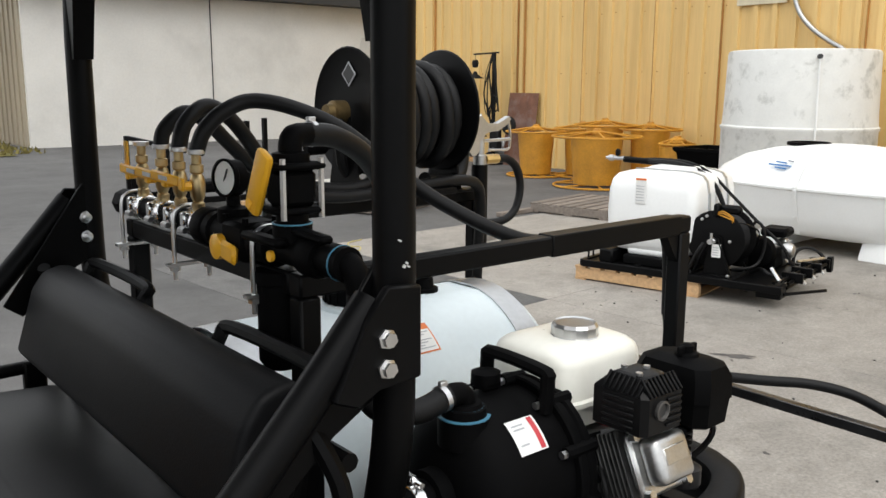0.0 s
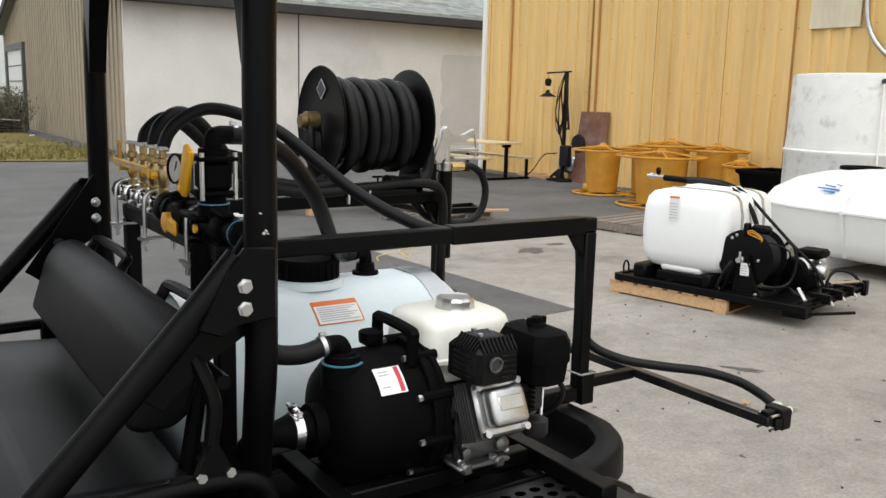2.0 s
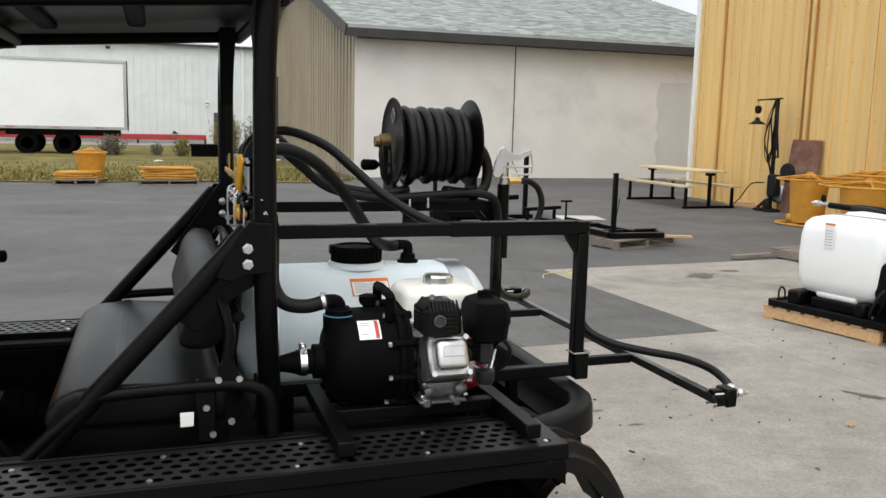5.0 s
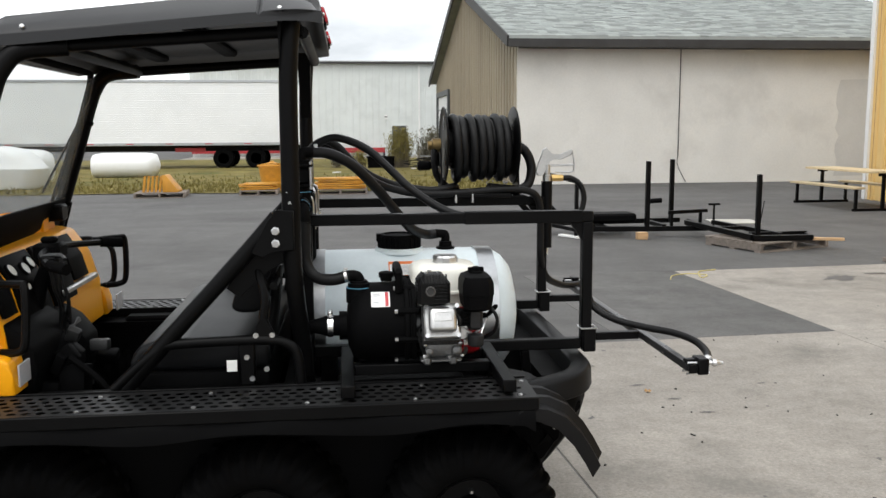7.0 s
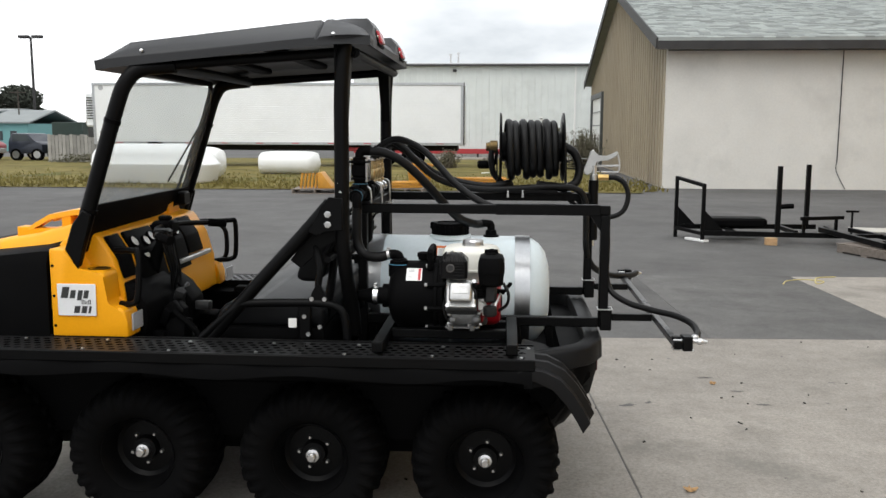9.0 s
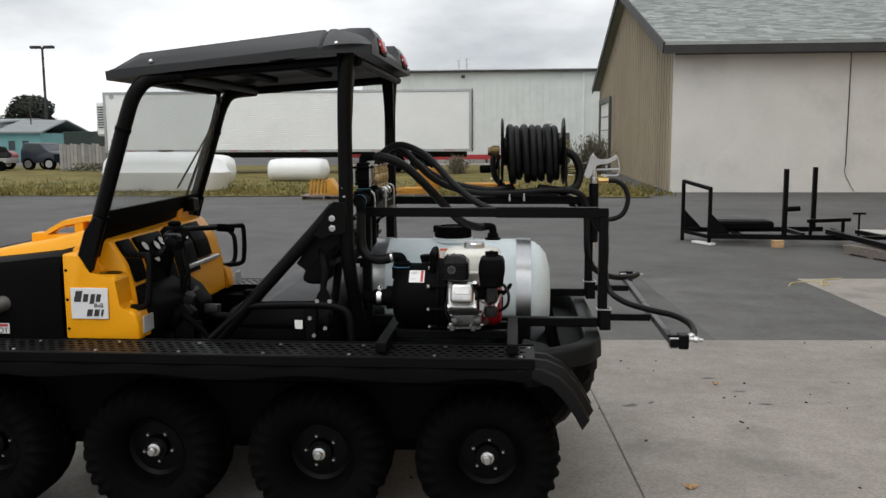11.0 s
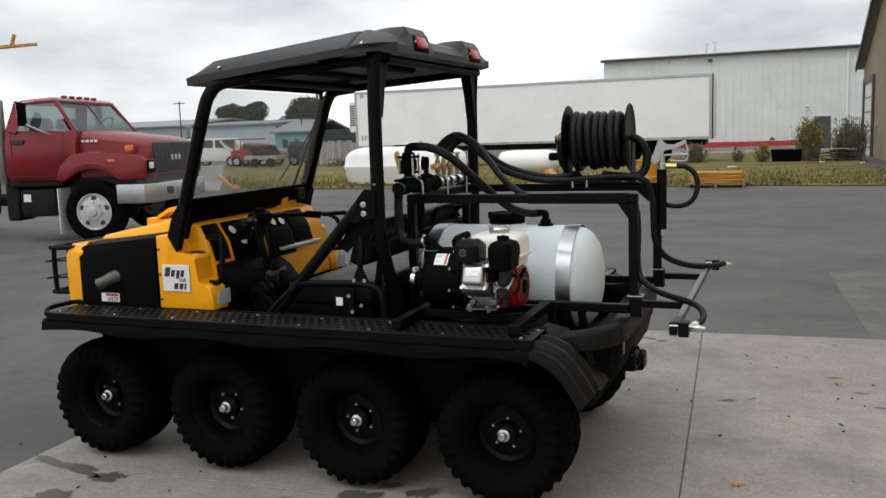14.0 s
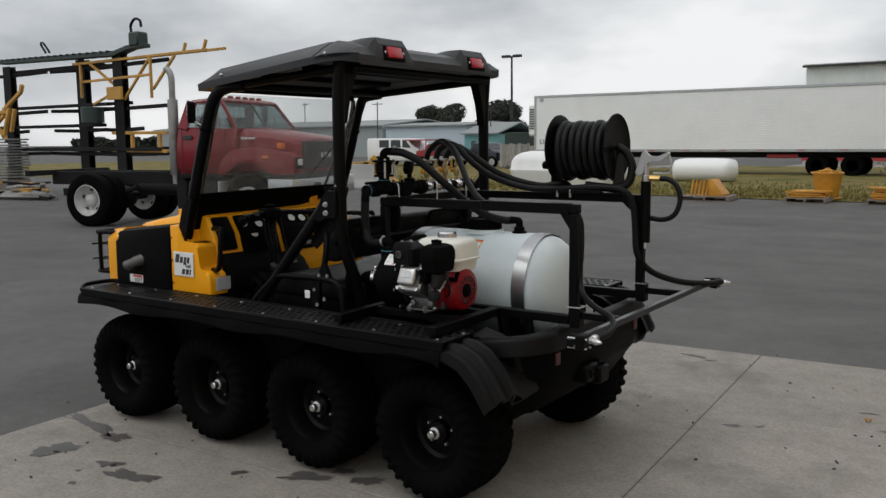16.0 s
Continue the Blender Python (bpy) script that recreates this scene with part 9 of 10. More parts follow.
pallet((6.35, 8.88, 0), 20, "grey pallet under black steel frame parts", 1.2, 0.95)
lr2 = thing("rack_parts", (6.3, 8.8, 0.12), "black steel frame parts with an upright on a pallet", "frame")
for p, q, w in (((5.75, 10.1, 0.19), (5.95, 8.45, 0.17), 0.07), ((6.15, 10.1, 0.19), (6.42, 8.62, 0.17), 0.06), ((5.95, 8.45, 0.16), (6.72, 8.42, 0.16), 0.07), ((6.08, 8.82, 0.16), (6.85, 8.80, 0.17), 0.06), ((6.72, 8.42, 0.16), (6.85, 8.80, 0.16), 0.05), ((6.06, 8.55, 0.19), (6.06, 8.55, 0.955), 0.055), ((5.85, 9.3, 0.19), (6.3, 9.35, 0.19), 0.05), ((6.12, 8.60, 0.36), (6.16, 8.60, 0.62), 0.012), ((6.25, 10.3, 0.02), (6.25, 10.3, 0.42), 0.025), ((6.16, 10.3, 0.43), (6.34, 10.3, 0.43), 0.03)):
    bm = B()
    bar(bm, p, q, w, w, 0.004)
    part("bar", bm, BLACK, lr2)
bm = B()
bar(bm, (6.70, 8.50, 0.135), (7.12, 8.36, 0.135), 0.07, 0.035, 0.004)
tagged(part("timber", bm, WOOD), "short pine timber on the grey pallet", "timber")
bm = B()
bx(bm, -0.37, 0.37, -0.30, 0.30, 0.0, 0.018, 0.004, Matrix.Translation((7.20, 11.70, 0.003)) @ Matrix.Rotation(radians(-9), 4, "Z"))
tagged(part("flat_sheet", bm, PALEBOARD), "pale flat board lying on the asphalt", "board")
bm = B()
tube(bm, [(4.15, 6.55, 0.008), (4.25, 6.75, 0.008), (4.45, 6.85, 0.008), (4.62, 6.75, 0.008), (4.50, 6.60, 0.008), (4.62, 6.95, 0.010), (4.85, 7.05, 0.010)], 0.006, 6, 6)
tagged(part("rope", bm, ROPE), "thin yellow rope lying on the asphalt", "rope")

# ---- red medium truck, chassis only behind the cab ----
TM = Matrix.Translation((-7.71, 8.05, 0)) @ Matrix.Rotation(radians(16), 4, "Z")
truck = thing("chassis_truck", (-9.3, 8.9, 0), "red medium-duty cab truck with a bare black chassis", "truck")
TW = 2.30


def tpart(name, bm, material, parent=None, label="", smooth=40):
    bmesh.ops.transform(bm, matrix=TM, verts=bm.verts)
    return part(name, bm, material, parent or truck, label, smooth)


def tv(v):
    return TW - v


# lower cab with rounded shoulders
bm = B()
rings = []
for x, z0, z1 in ((-1.38, 1.02, 1.74), (-1.36, 0.98, 1.78), (-0.60, 0.98, 1.77), (-0.30, 1.10, 1.75), (-0.22, 1.20, 1.74)):
    rings.append([(x, 0.10, z0), (x, TW - 0.10, z0), (x, TW - 0.03, z0 + 0.10), (x, TW - 0.03, z1 - 0.22), (x, TW - 0.10, z1), (x, 0.10, z1), (x, 0.03, z1 - 0.22), (x, 0.03, z0 + 0.10)])
loft(bm, rings)
cab = tpart("cab", bm, TRUCKRED)
# doors with shut lines
for side in (0, 1):
    f = (lambda v: v) if side == 0 else tv
    for p, q in (((-1.27, 1.0), (-1.27, 1.74)), ((-0.42, 1.02), (-0.42, 1.73)), ((-1.27, 1.06), (-0.42, 1.06))):
        bm = B()
        ys = sorted((f(0.024), f(0.034)))
        bx(bm, min(p[0], q[0]) - 0.004, max(p[0], q[0]) + 0.004, ys[0], ys[1], min(p[1], q[1]) - 0.004, max(p[1], q[1]) + 0.004)
        tpart("shut_line", bm, INK, cab)
    bm = B()
    ys = sorted((f(0.010), f(0.035)))
    bx(bm, -1.24, -1.06, ys[0], ys[1], 1.56, 1.64, 0.008)
    tpart("door_handle", bm, INK, cab)
    bm = B()
    tube(bm, [(-0.99, f(-0.02), 2.16), (-0.98, f(0.0), 2.20), (-0.88, f(0.10), 2.22)], 0.012, 6, 3)
    tube(bm, [(-0.98, f(-0.02), 1.88), (-0.70, f(0.0), 1.74), (-0.62, f(0.06), 1.70)], 0.010, 6, 3)
    arm = tpart("mirror_arm", bm, STEEL, cab)
    bm = B()
    ys = sorted((f(-0.12), f(0.0)))
    bx(bm, -1.03, -0.96, ys[0] - 0.03, ys[1] + 0.03, 1.84, 2.20, 0.02)
    tpart("mirror", bm, PLASTIC, cab, "tall black door mirror")
    bm = B()
    bx(bm, -1.036, -1.028, ys[0] - 0.01, ys[1] + 0.01, 1.97, 2.17, 0.002)
    tpart("mirror_glass", bm, CHROME, cab)
# greenhouse: roof, pillars, panes
bm = B()
rings = []
for z, g in ((2.20, 0.0), (2.235, 0.0), (2.27, 0.06), (2.29, 0.16)):
    rings.append([(-1.22 + g, 0.20 + g, z - 0.02), (-1.22 + g, TW - 0.20 - g, z - 0.02), (-0.56 - g, TW - 0.22 - g, z), (-0.56 - g, 0.22 + g, z)])
loft(bm, rings)
croof = tpart("cab_roof", bm, TRUCKRED, cab)
for k in range(5):
    bm = B()
    bx(bm, -0.74, -0.66, 0.65 + k * 0.24, 0.75 + k * 0.24, 2.285, 2.325, 0.015)
    tpart("roof_marker", bm, CARRED, croof)
pl = [((-0.24, 0.12, 1.72), (-0.60, 0.24, 2.23), 0.06), ((-0.24, tv(0.12), 1.72), (-0.60, tv(0.24), 2.23), 0.06), ((-1.28, 0.08, 1.74), (-1.16, 0.22, 2.22), 0.20), ((-1.28, tv(0.08), 1.74), (-1.16, tv(0.22), 2.22), 0.20), ((-0.26, TW / 2, 1.74), (-0.58, TW / 2, 2.22), 0.025)]
for p, q, w in pl:
    bm = B()
    bar(bm, p, q, 0.05, w, 0.01, (1, 0, 0))
    tpart("pillar", bm, TRUCKRED if w > 0.03 else INK, cab)
TGLASS = glass("cab_glass", (0.66, 0.72, 0.72), 0.02, 0.04, 0.10)
for quad, nm in ((((-0.24, 0.16, 1.75), (-0.24, tv(0.16), 1.75), (-0.58, tv(0.26), 2.20), (-0.58, 0.26, 2.20)), "windscreen"), (((-1.18, 0.07, 1.77), (-0.32, 0.09, 1.74), (-0.62, 0.23, 2.20), (-1.08, 0.22, 2.20)), "side_window"), (((-1.18, tv(0.07), 1.77), (-0.32, tv(0.09), 1.74), (-0.62, tv(0.23), 2.20), (-1.08, tv(0.22), 2.20)), "side_window"), (((-1.30, 0.25, 1.80), (-1.30, tv(0.25), 1.80), (-1.20, tv(0.35), 2.18), (-1.20, 0.35, 2.18)), "rear_window")):
    bm = B()
    a = [Vector(p) for p in quad]
    nn = (a[1] - a[0]).cross(a[3] - a[0]).normalized() * 0.004
    loft(bm, [[p + nn for p in a], [p - nn for p in a]])
    w = tpart(nm, bm, TGLASS, cab, smooth=0)
    w.visible_shadow = False
for y in (0.30, 1.25):
    bm = B()
    bx(bm, -1.22, -1.08, y, y + 0.7, 1.50, 1.98, 0.05)
    tpart("seat_back", bm, PLASTIC, cab)
bm = B()
pts = [(-0.52 + 0.06 * math.cos(a), 1.70 + 0.20 * math.sin(a), 1.86 + 0.12 * math.cos(a)) for a in [2 * math.pi * k / 20 for k in range(21)]]
tube(bm, pts, 0.014, 6, 0)
tpart("steering_wheel", bm, PLASTIC, cab)
for y in (0.55, 1.45):
    bm = B()
    bar(bm, (-0.26, y, 1.765), (-0.33, y + 0.42, 1.80), 0.02, 0.012, 0)
    tpart("wiper", bm, INK, cab)
# hood
bm = B()
rings = []
for x, zt, v0, zs in ((-0.24, 1.755, 0.16, 1.50), (0.10, 1.70, 0.17, 1.45), (0.50, 1.65, 0.18, 1.38), (0.76, 1.60, 0.18, 1.30), (0.86, 1.55, 0.20, 1.20), (0.88, 1.52, 0.21, 1.10)):
    rings.append([(x, v0, 1.02), (x, v0 - 0.01, zs), (x, v0 + 0.02, zt - 0.10), (x, v0 + 0.14, zt - 0.015), (x, TW / 2, zt + 0.02), (x, tv(v0 + 0.14), zt - 0.015), (x, tv(v0 + 0.02), zt - 0.10), (x, tv(v0 - 0.01), zs), (x, tv(v0), 1.02)])
loft(bm, rings)
hood = tpart("hood", bm, TRUCKRED)
for side in (0, 1):
    f = (lambda v: v) if side == 0 else tv
    # fender with a wheel arch
    arch = [(0.02 + 0.545 * math.cos(a), 0.66 + 0.52 * math.sin(a)) for a in [radians(36 + 10.8 * k) for k in range(11)]]
    poly = [(0.88, 0.98), (0.90, 1.26), (0.80, 1.34), (0.30, 1.40), (0.02, 1.42), (-0.30, 1.38), (-0.50, 1.20), (-0.575, 0.98)] + arch[::-1]
    bm = B()
    ys = sorted((f(0.0), f(0.42)))
    prism(bm, poly, "y", ys[0], ys[1], 0.02, 2)
    fen = tpart("fender", bm, TRUCKRED, hood)
    bm = B()
    prism(bm, [(0.02 + r * math.cos(a), 0.66 + r * math.sin(a)) for r, aa in ((0.585, range(11)), (0.542, range(10, -1, -1))) for a in [radians(36 + 10.8 * k) for k in aa]], "y", ys[0] - 0.02 * (side == 0), ys[1] + 0.02 * (side == 1), 0.006, 1)
    tpart("arch_lip", bm, TRUCKRED, fen)
    bm = B()
    bx(bm, 0.885, 0.912, f(0.06) if side == 0 else f(0.30), f(0.30) if side == 0 else f(0.06), 1.06, 1.26, 0.01)
    bez = tpart("headlight_bezel", bm, PLASTIC, fen)
    bm = B()
    bx(bm, 0.905, 0.922, f(0.10) if side == 0 else f(0.26), f(0.26) if side == 0 else f(0.10), 1.13, 1.23, 0.01)
    tpart("headlight", bm, PLATE, bez)
    bm = B()
    ys = sorted((f(0.0), f(0.08)))
    bx(bm, 0.58, 0.70, ys[0], ys[1], 1.40, 1.50, 0.015)
    tpart("turn_signal", bm, ORANGE, fen, "amber turn signal on the fender")
    bm = B()
    ys = sorted((f(-0.012), f(0.01)))
    bx(bm, 0.30, 0.42, ys[0], ys[1], 1.25, 1.29, 0.004)
    tpart("side_marker", bm, ORANGE, fen)
    for k in range(4):
        bm = B()
        ys = sorted((f(0.145), f(0.165)))
        bx(bm, -0.18 + k * 0.07, -0.13 + k * 0.07, ys[0], ys[1], 1.56, 1.60, 0.004)
        tpart("badge_bar", bm, PLATE, hood)
    bm = B()
    ys = sorted((f(0.10), f(0.44)))
    bx(bm, -0.56, 0.60, ys[1] - 0.04 if side == 0 else ys[0], ys[1] if side == 0 else ys[0] + 0.04, 0.55, 1.34)
    bx(bm, -0.50, 0.56, ys[0], ys[1], 1.19, 1.23)
    tpart("wheel_liner", bm, INK, fen)
    # mud flap
    bm = B()
    ys = sorted((f(0.02), f(0.42)))
    bx(bm, -0.58, -0.565, ys[0], ys[1], 0.14, 0.86, 0.003)
    tpart("mud_flap", bm, PLATE, None, "white plastic mud flap")
# grille and bumper
GRSLAT = mat("grille_grey", (0.10, 0.105, 0.11), 0.5, 0.3, vary=0.2, scale=8)
bm = B()
bx(bm, 0.87, 0.895, 0.34, tv(0.34), 1.05, 1.53, 0.01)
gr = tpart("grille", bm, INK, hood)
bm = B()
bx(bm, 0.70, 0.86, 0.06, tv(0.06), 0.90, 1.03, 0.01)
tpart("valance", bm, INK, hood)
for k in range(22):
    bm = B()
    y = 0.37 + k * (TW - 0.74) / 21
    bx(bm, 0.885, 0.908, y - 0.012, y + 0.012, 1.06, 1.52, 0.002)
    tpart("grille_slat", bm, GRSLAT, gr)
bm = B()
for k in range(3):
    bx(bm, 0.905, 0.915, 0.95 + k * 0.15, 1.05 + k * 0.15, 1.24, 1.33, 0.004)
tpart("badge_bars", bm, GREYINK, gr)
bm = B()
prism(bm, [(0.40, -0.01), (0.86, -0.02), (0.98, 0.12), (0.98, tv(0.12)), (0.86, tv(-0.02)), (0.40, tv(-0.01)), (0.40, tv(0.06)), (0.80, tv(0.06)), (0.80, 0.06), (0.40, 0.06)], "z", 0.60, 0.90, 0.02)
bmp = tpart("bumper", bm, GALV, None, "dull silver steel bumper")
for y in (0.55, tv(0.80)):
    bm = B()
    bx(bm, 0.972, 0.984, y, y + 0.25, 0.70, 0.82, 0.004)
    tpart("bumper_slot", bm, INK, bmp)


RIMW = mat("rim_white", (0.52, 0.52, 0.51), 0.5, vary=0.12, scale=8, dirt=(0.2, 0.19, 0.18), amount=0.5)


def truck_wheel(x, v, sgn, steer):
    """A wheel with white disc rim; the outside faces sgn."""
    bm = B()
    lathe(bm, [(0.28, -0.12), (0.33, -0.13), (0.44, -0.125), (0.475, -0.10), (0.48, 0.0), (0.475, 0.10), (0.44, 0.125), (0.28, 0.12)], (x, v, 0.485), (0, 1, 0), 32, False)
    w = tpart("wheel", bm, RUBBER)
    bm = B()
    if steer:
        prof = [(0.29, 0.12), (0.275, 0.125), (0.26, 0.09), (0.20, 0.11), (0.13, 0.13), (0.12, 0.15), (0.07, 0.155), (0.06, 0.19), (0.01, 0.20)]
    else:
        prof = [(0.29, 0.12), (0.275, 0.125), (0.26, 0.06), (0.20, -0.02), (0.12, -0.04), (0.11, 0.02), (0.08, 0.05), (0.01, 0.06)]
    lathe(bm, prof, (x, v, 0.485), (0, sgn, 0), 28, False)
    r = tpart("rim", bm, RIMW, w, "white painted disc rim")
    for k in range(5):
        a = 2 * math.pi * k / 5 + 0.3
        bm = B()
        lathe(bm, [(0.042, 0.0), (0.040, 0.006)], (x + 0.205 * math.cos(a), v + sgn * (0.108 if steer else -0.012), 0.485 + 0.205 * math.sin(a)), (0, sgn, 0), 10)
        tpart("vent_hole", bm, INK, r)
    for k in range(8):
        a = 2 * math.pi * k / 8
        bm = B()
        lathe(bm, [(0.014, 0.0), (0.014, 0.03), (0.008, 0.035)], (x + 0.155 * math.cos(a), v + sgn * (0.125 if steer else -0.03), 0.485 + 0.155 * math.sin(a)), (0, sgn, 0), 6)
        tpart("lug_nut", bm, STEEL, r)


truck_wheel(0.0, 0.14, -1, True)
truck_wheel(0.0, tv(0.14), 1, True)
for v, s in ((0.20, -1), (0.52, 1), (tv(0.52), -1), (tv(0.20), 1)):
    truck_wheel(-3.40, v, s, False)
STACKG = mat("dull_exhaust_metal", (0.30, 0.30, 0.29), 0.45, 0.8, vary=0.25, scale=6)
# chassis
for v in (0.72, TW - 0.80):
    bm = B()
    bx(bm, -4.75, 0.80, v, v + 0.08, 0.74, 0.99, 0.006)
    tpart("frame_rail", bm, DARKMET)
for x in (-4.6, -3.9, -2.9, -2.2, -1.5):
    bm = B()
    bx(bm, x, x + 0.09, 0.80, TW - 0.80, 0.78, 0.94, 0.005)
    tpart("cross_member", bm, DARKMET)
bm = B()
bx(bm, -4.75, -4.66, 0.05, tv(0.05), 0.92, 1.02, 0.005)
tpart("rear_beam", bm, DARKMET)
for x in (-3.4, 0.0):
    bm = B()
    rod(bm, (x, 0.3, 0.485), (x, tv(0.3), 0.485), 0.07, 10)
    lathe(bm, [(0.05, -0.22), (0.20, -0.1), (0.22, 0), (0.20, 0.1), (0.05, 0.22)], (x, TW / 2, 0.485), (0, 1, 0), 16)
    tpart("axle", bm, DARKMET)
for v in (0.62, tv(0.62)):
    bm = B()
    tube(bm, [(-4.1, v, 0.72), (-3.8, v, 0.62), (-3.4, v, 0.58), (-3.0, v, 0.62), (-2.7, v, 0.72)], 0.045, 6, 4)
    tpart("leaf_spring", bm, DARKMET)
bm = B()
rod(bm, (-3.2, TW / 2, 0.55), (-1.0, TW / 2, 0.72), 0.05, 10)
tpart("drive_shaft", bm, DARKMET)
bm = B()
bx(bm, -1.25, -0.66, 0.10, 0.62, 0.42, 0.86, 0.05, seg=2)
ft = tpart("fuel_tank", bm, DARKMET)
bm = B()
bx(bm, -1.18, -1.06, 0.092, 0.104, 0.66, 0.78)
tpart("white_tag", bm, WHITE, ft)
bm = B()
bx(bm, -1.50, -1.28, 0.12, 0.60, 0.36, 0.92, 0.03)
tpart("battery_box", bm, DARKMET)
bm = B()
bx(bm, -1.40, -0.50, 0.08, 0.50, 0.90, 0.97, 0.01)
tpart("step", bm, DARKMET)
bm = B()
lathe(bm, [(0.13, -0.6), (0.15, -0.55), (0.15, 0.55), (0.13, 0.6)], (-2.2, 0.85, 0.70), (1, 0, 0), 14)
tpart("air_tank", bm, DARKMET)
bm = B()
tube(bm, [(-1.52, 0.16, 0.80), (-1.52, 0.16, 2.30), (-1.52, 0.16, 2.60), (-1.55, 0.16, 2.72), (-1.63, 0.16, 2.80)], 0.055, 12, 4)
st = tpart("exhaust_pipe", bm, STACKG, None, "dull silver upright exhaust stack")
bm = B()
lathe(bm, [(0.085, 0.0), (0.09, 0.01), (0.09, 1.28), (0.085, 1.30)], (-1.52, 0.16, 0.96), (0, 0, 1), 16)
tpart("heat_shield", bm, STACKG, st)

# ---- cantilever storage racks with steelwork ----
RKY = mat("rack_yellow", (0.50, 0.27, 0.05), 0.6, vary=0.2, scale=3, bump=0.1, dirt=(0.22, 0.12, 0.05), amount=0.6)
rackc = thing("cantilever_rack", (-19.3, 12.6, 0), "dark steel cantilever storage rack loaded with steelwork", "storage rack")
for x, y in ((-19.35, 12.7), (-17.2, 12.4), (-23.05, 12.6)):
    bm = B()
    bx(bm, x - 0.20, x + 0.20, y - 0.10, y - 0.08, 0, 3.88, 0.004)
    bx(bm, x - 0.20, x + 0.20, y + 0.08, y + 0.10, 0, 3.88, 0.004)
    bx(bm, x - 0.02, x + 0.02, y - 0.08, y + 0.08, 0, 3.88)
    post = part("post", bm, DARKMET, rackc)
    for z, l0, l1 in ((3.60, 1.35, 1.75), (2.45, 1.4, 1.65), (1.88, 1.3, 0.6), (1.22, 1.6, 1.75)):
        for s, l in ((-1, l0), (1, l1)):
            bm = B()
            bar(bm, (x + s * 0.19, y, z), (x + s * (0.28 + l), y, z + 0.03), 0.07, 0.10, 0.006)
            part("rack_arm", bm, DARKMET, post)
    bm = B()
    bx(bm, x - 1.2, x + 1.2, y - 0.1, y + 0.1, 0.0, 0.22, 0.01)
    part("rack_foot", bm, DARKMET, post)
conv = thing("conveyor", (-19.7, 12.5, 3.75), "long dark green conveyor lying on the rack arms", "conveyor")
bm = B()
prism(bm, [(-22.95, 3.93), (-17.2, 3.83), (-16.55, 3.98), (-16.0, 3.98), (-16.0, 4.08), (-16.6, 4.06), (-17.2, 3.94), (-22.95, 4.02)], "y", 12.2, 12.5, 0.01, 1)
part("frame", bm, GREENM, conv)
for k in range(18):
    bm = B()
    rod(bm, (-22.7 + k * 0.31, 12.16, 4.03 - 0.0045 * k), (-22.7 + k * 0.31, 12.54, 4.03 - 0.0045 * k), 0.028, 8)
    part("roller", bm, DARKMET, conv)
bm = B()
bx(bm, -16.46, -16.06, 12.15, 12.5, 4.02, 4.38, 0.04)
part("motor_box", bm, GREENM, conv)
bm = B()
tube(bm, [(-16.5, 12.3, 4.40), (-16.5, 12.3, 4.58), (-16.32, 12.3, 4.72), (-16.12, 12.3, 4.66), (-16.08, 12.3, 4.50)], 0.035, 8, 5)
part("hoop", bm, HOSE, conv)
bm = B()
tube(bm, [(-20.3, 12.3, 4.12), (-20.6, 12.3, 4.40), (-20.72, 12.3, 4.38), (-20.5, 12.3, 4.12)], 0.03, 8, 5)
part("hoop", bm, HOSE, conv)


def yellow_frame(name, label, rails, r=0.032, ref=(-17, 12.3, 3.6)):
    t = thing(name, ref, label, "steel frame", "yellow steel frames on the rack")
    for p, q in rails:
        bm = B()
        bar(bm, p, q, r * 2, r * 2, 0.006)
        part("rail", bm, RKY, t)
    return t


yellow_frame("yellow_truss", "yellow steel truss across the rack's top", [((-19.2, 12.9, 3.80), (-13.6, 12.9, 3.84)), ((-19.2, 12.3, 3.72), (-13.6, 12.3, 3.76)), ((-18.85, 12.3, 3.72), (-18.85, 12.3, 2.78)), ((-15.78, 12.3, 3.72), (-15.78, 12.3, 2.68)), ((-15.8, 12.3, 3.70), (-17.0, 12.35, 2.68)), ((-18.4, 12.3, 3.70), (-17.35, 12.35, 3.05)), ((-18.85, 12.32, 3.22), (-15.78, 12.32, 3.28)), ((-15.7, 12.3, 2.9), (-14.8, 12.3, 3.70)), ((-13.7, 12.3, 3.76), (-13.6, 12.3, 4.0)), ((-15.2, 12.9, 3.84), (-15.1, 12.9, 4.08))])
yellow_frame("yellow_gate_frame", "yellow rectangular steel frame on a low arm", [((-17.6, 12.35, 1.80), (-15.3, 12.35, 1.78)), ((-17.6, 12.35, 1.33), (-15.3, 12.35, 1.31)), ((-16.75, 12.35, 1.80), (-16.75, 12.35, 1.32)), ((-15.6, 12.35, 1.78), (-15.6, 12.35, 1.32))], 0.042, (-16.5, 12.4, 1.29))
yellow_frame("yellow_bracket", "yellow steel brackets leaning on the rack end", [((-22.6, 12.1, 2.55), (-21.6, 12.1, 3.05)), ((-21.6, 12.1, 3.05), (-21.5, 12.1, 3.25)), ((-22.3, 12.1, 2.60), (-22.7, 12.1, 1.7)), ((-23.4, 12.1, 1.95), (-22.6, 12.1, 2.4)), ((-22.0, 12.1, 2.55), (-22.25, 12.1, 1.9)), ((-23.3, 12.1, 2.3), (-22.5, 12.1, 1.6)), ((-23.5, 12.1, 2.45), (-22.4, 12.1, 2.5))], 0.05, (-22.5, 12.1, 2.0))
bm = B()
bx(bm, -17.55, -16.92, 12.18, 12.26, 2.68, 3.02, 0.01)
bar(bm, (-17.5, 12.22, 2.80), (-18.2, 12.22, 2.58), 0.06, 0.06, 0.006)
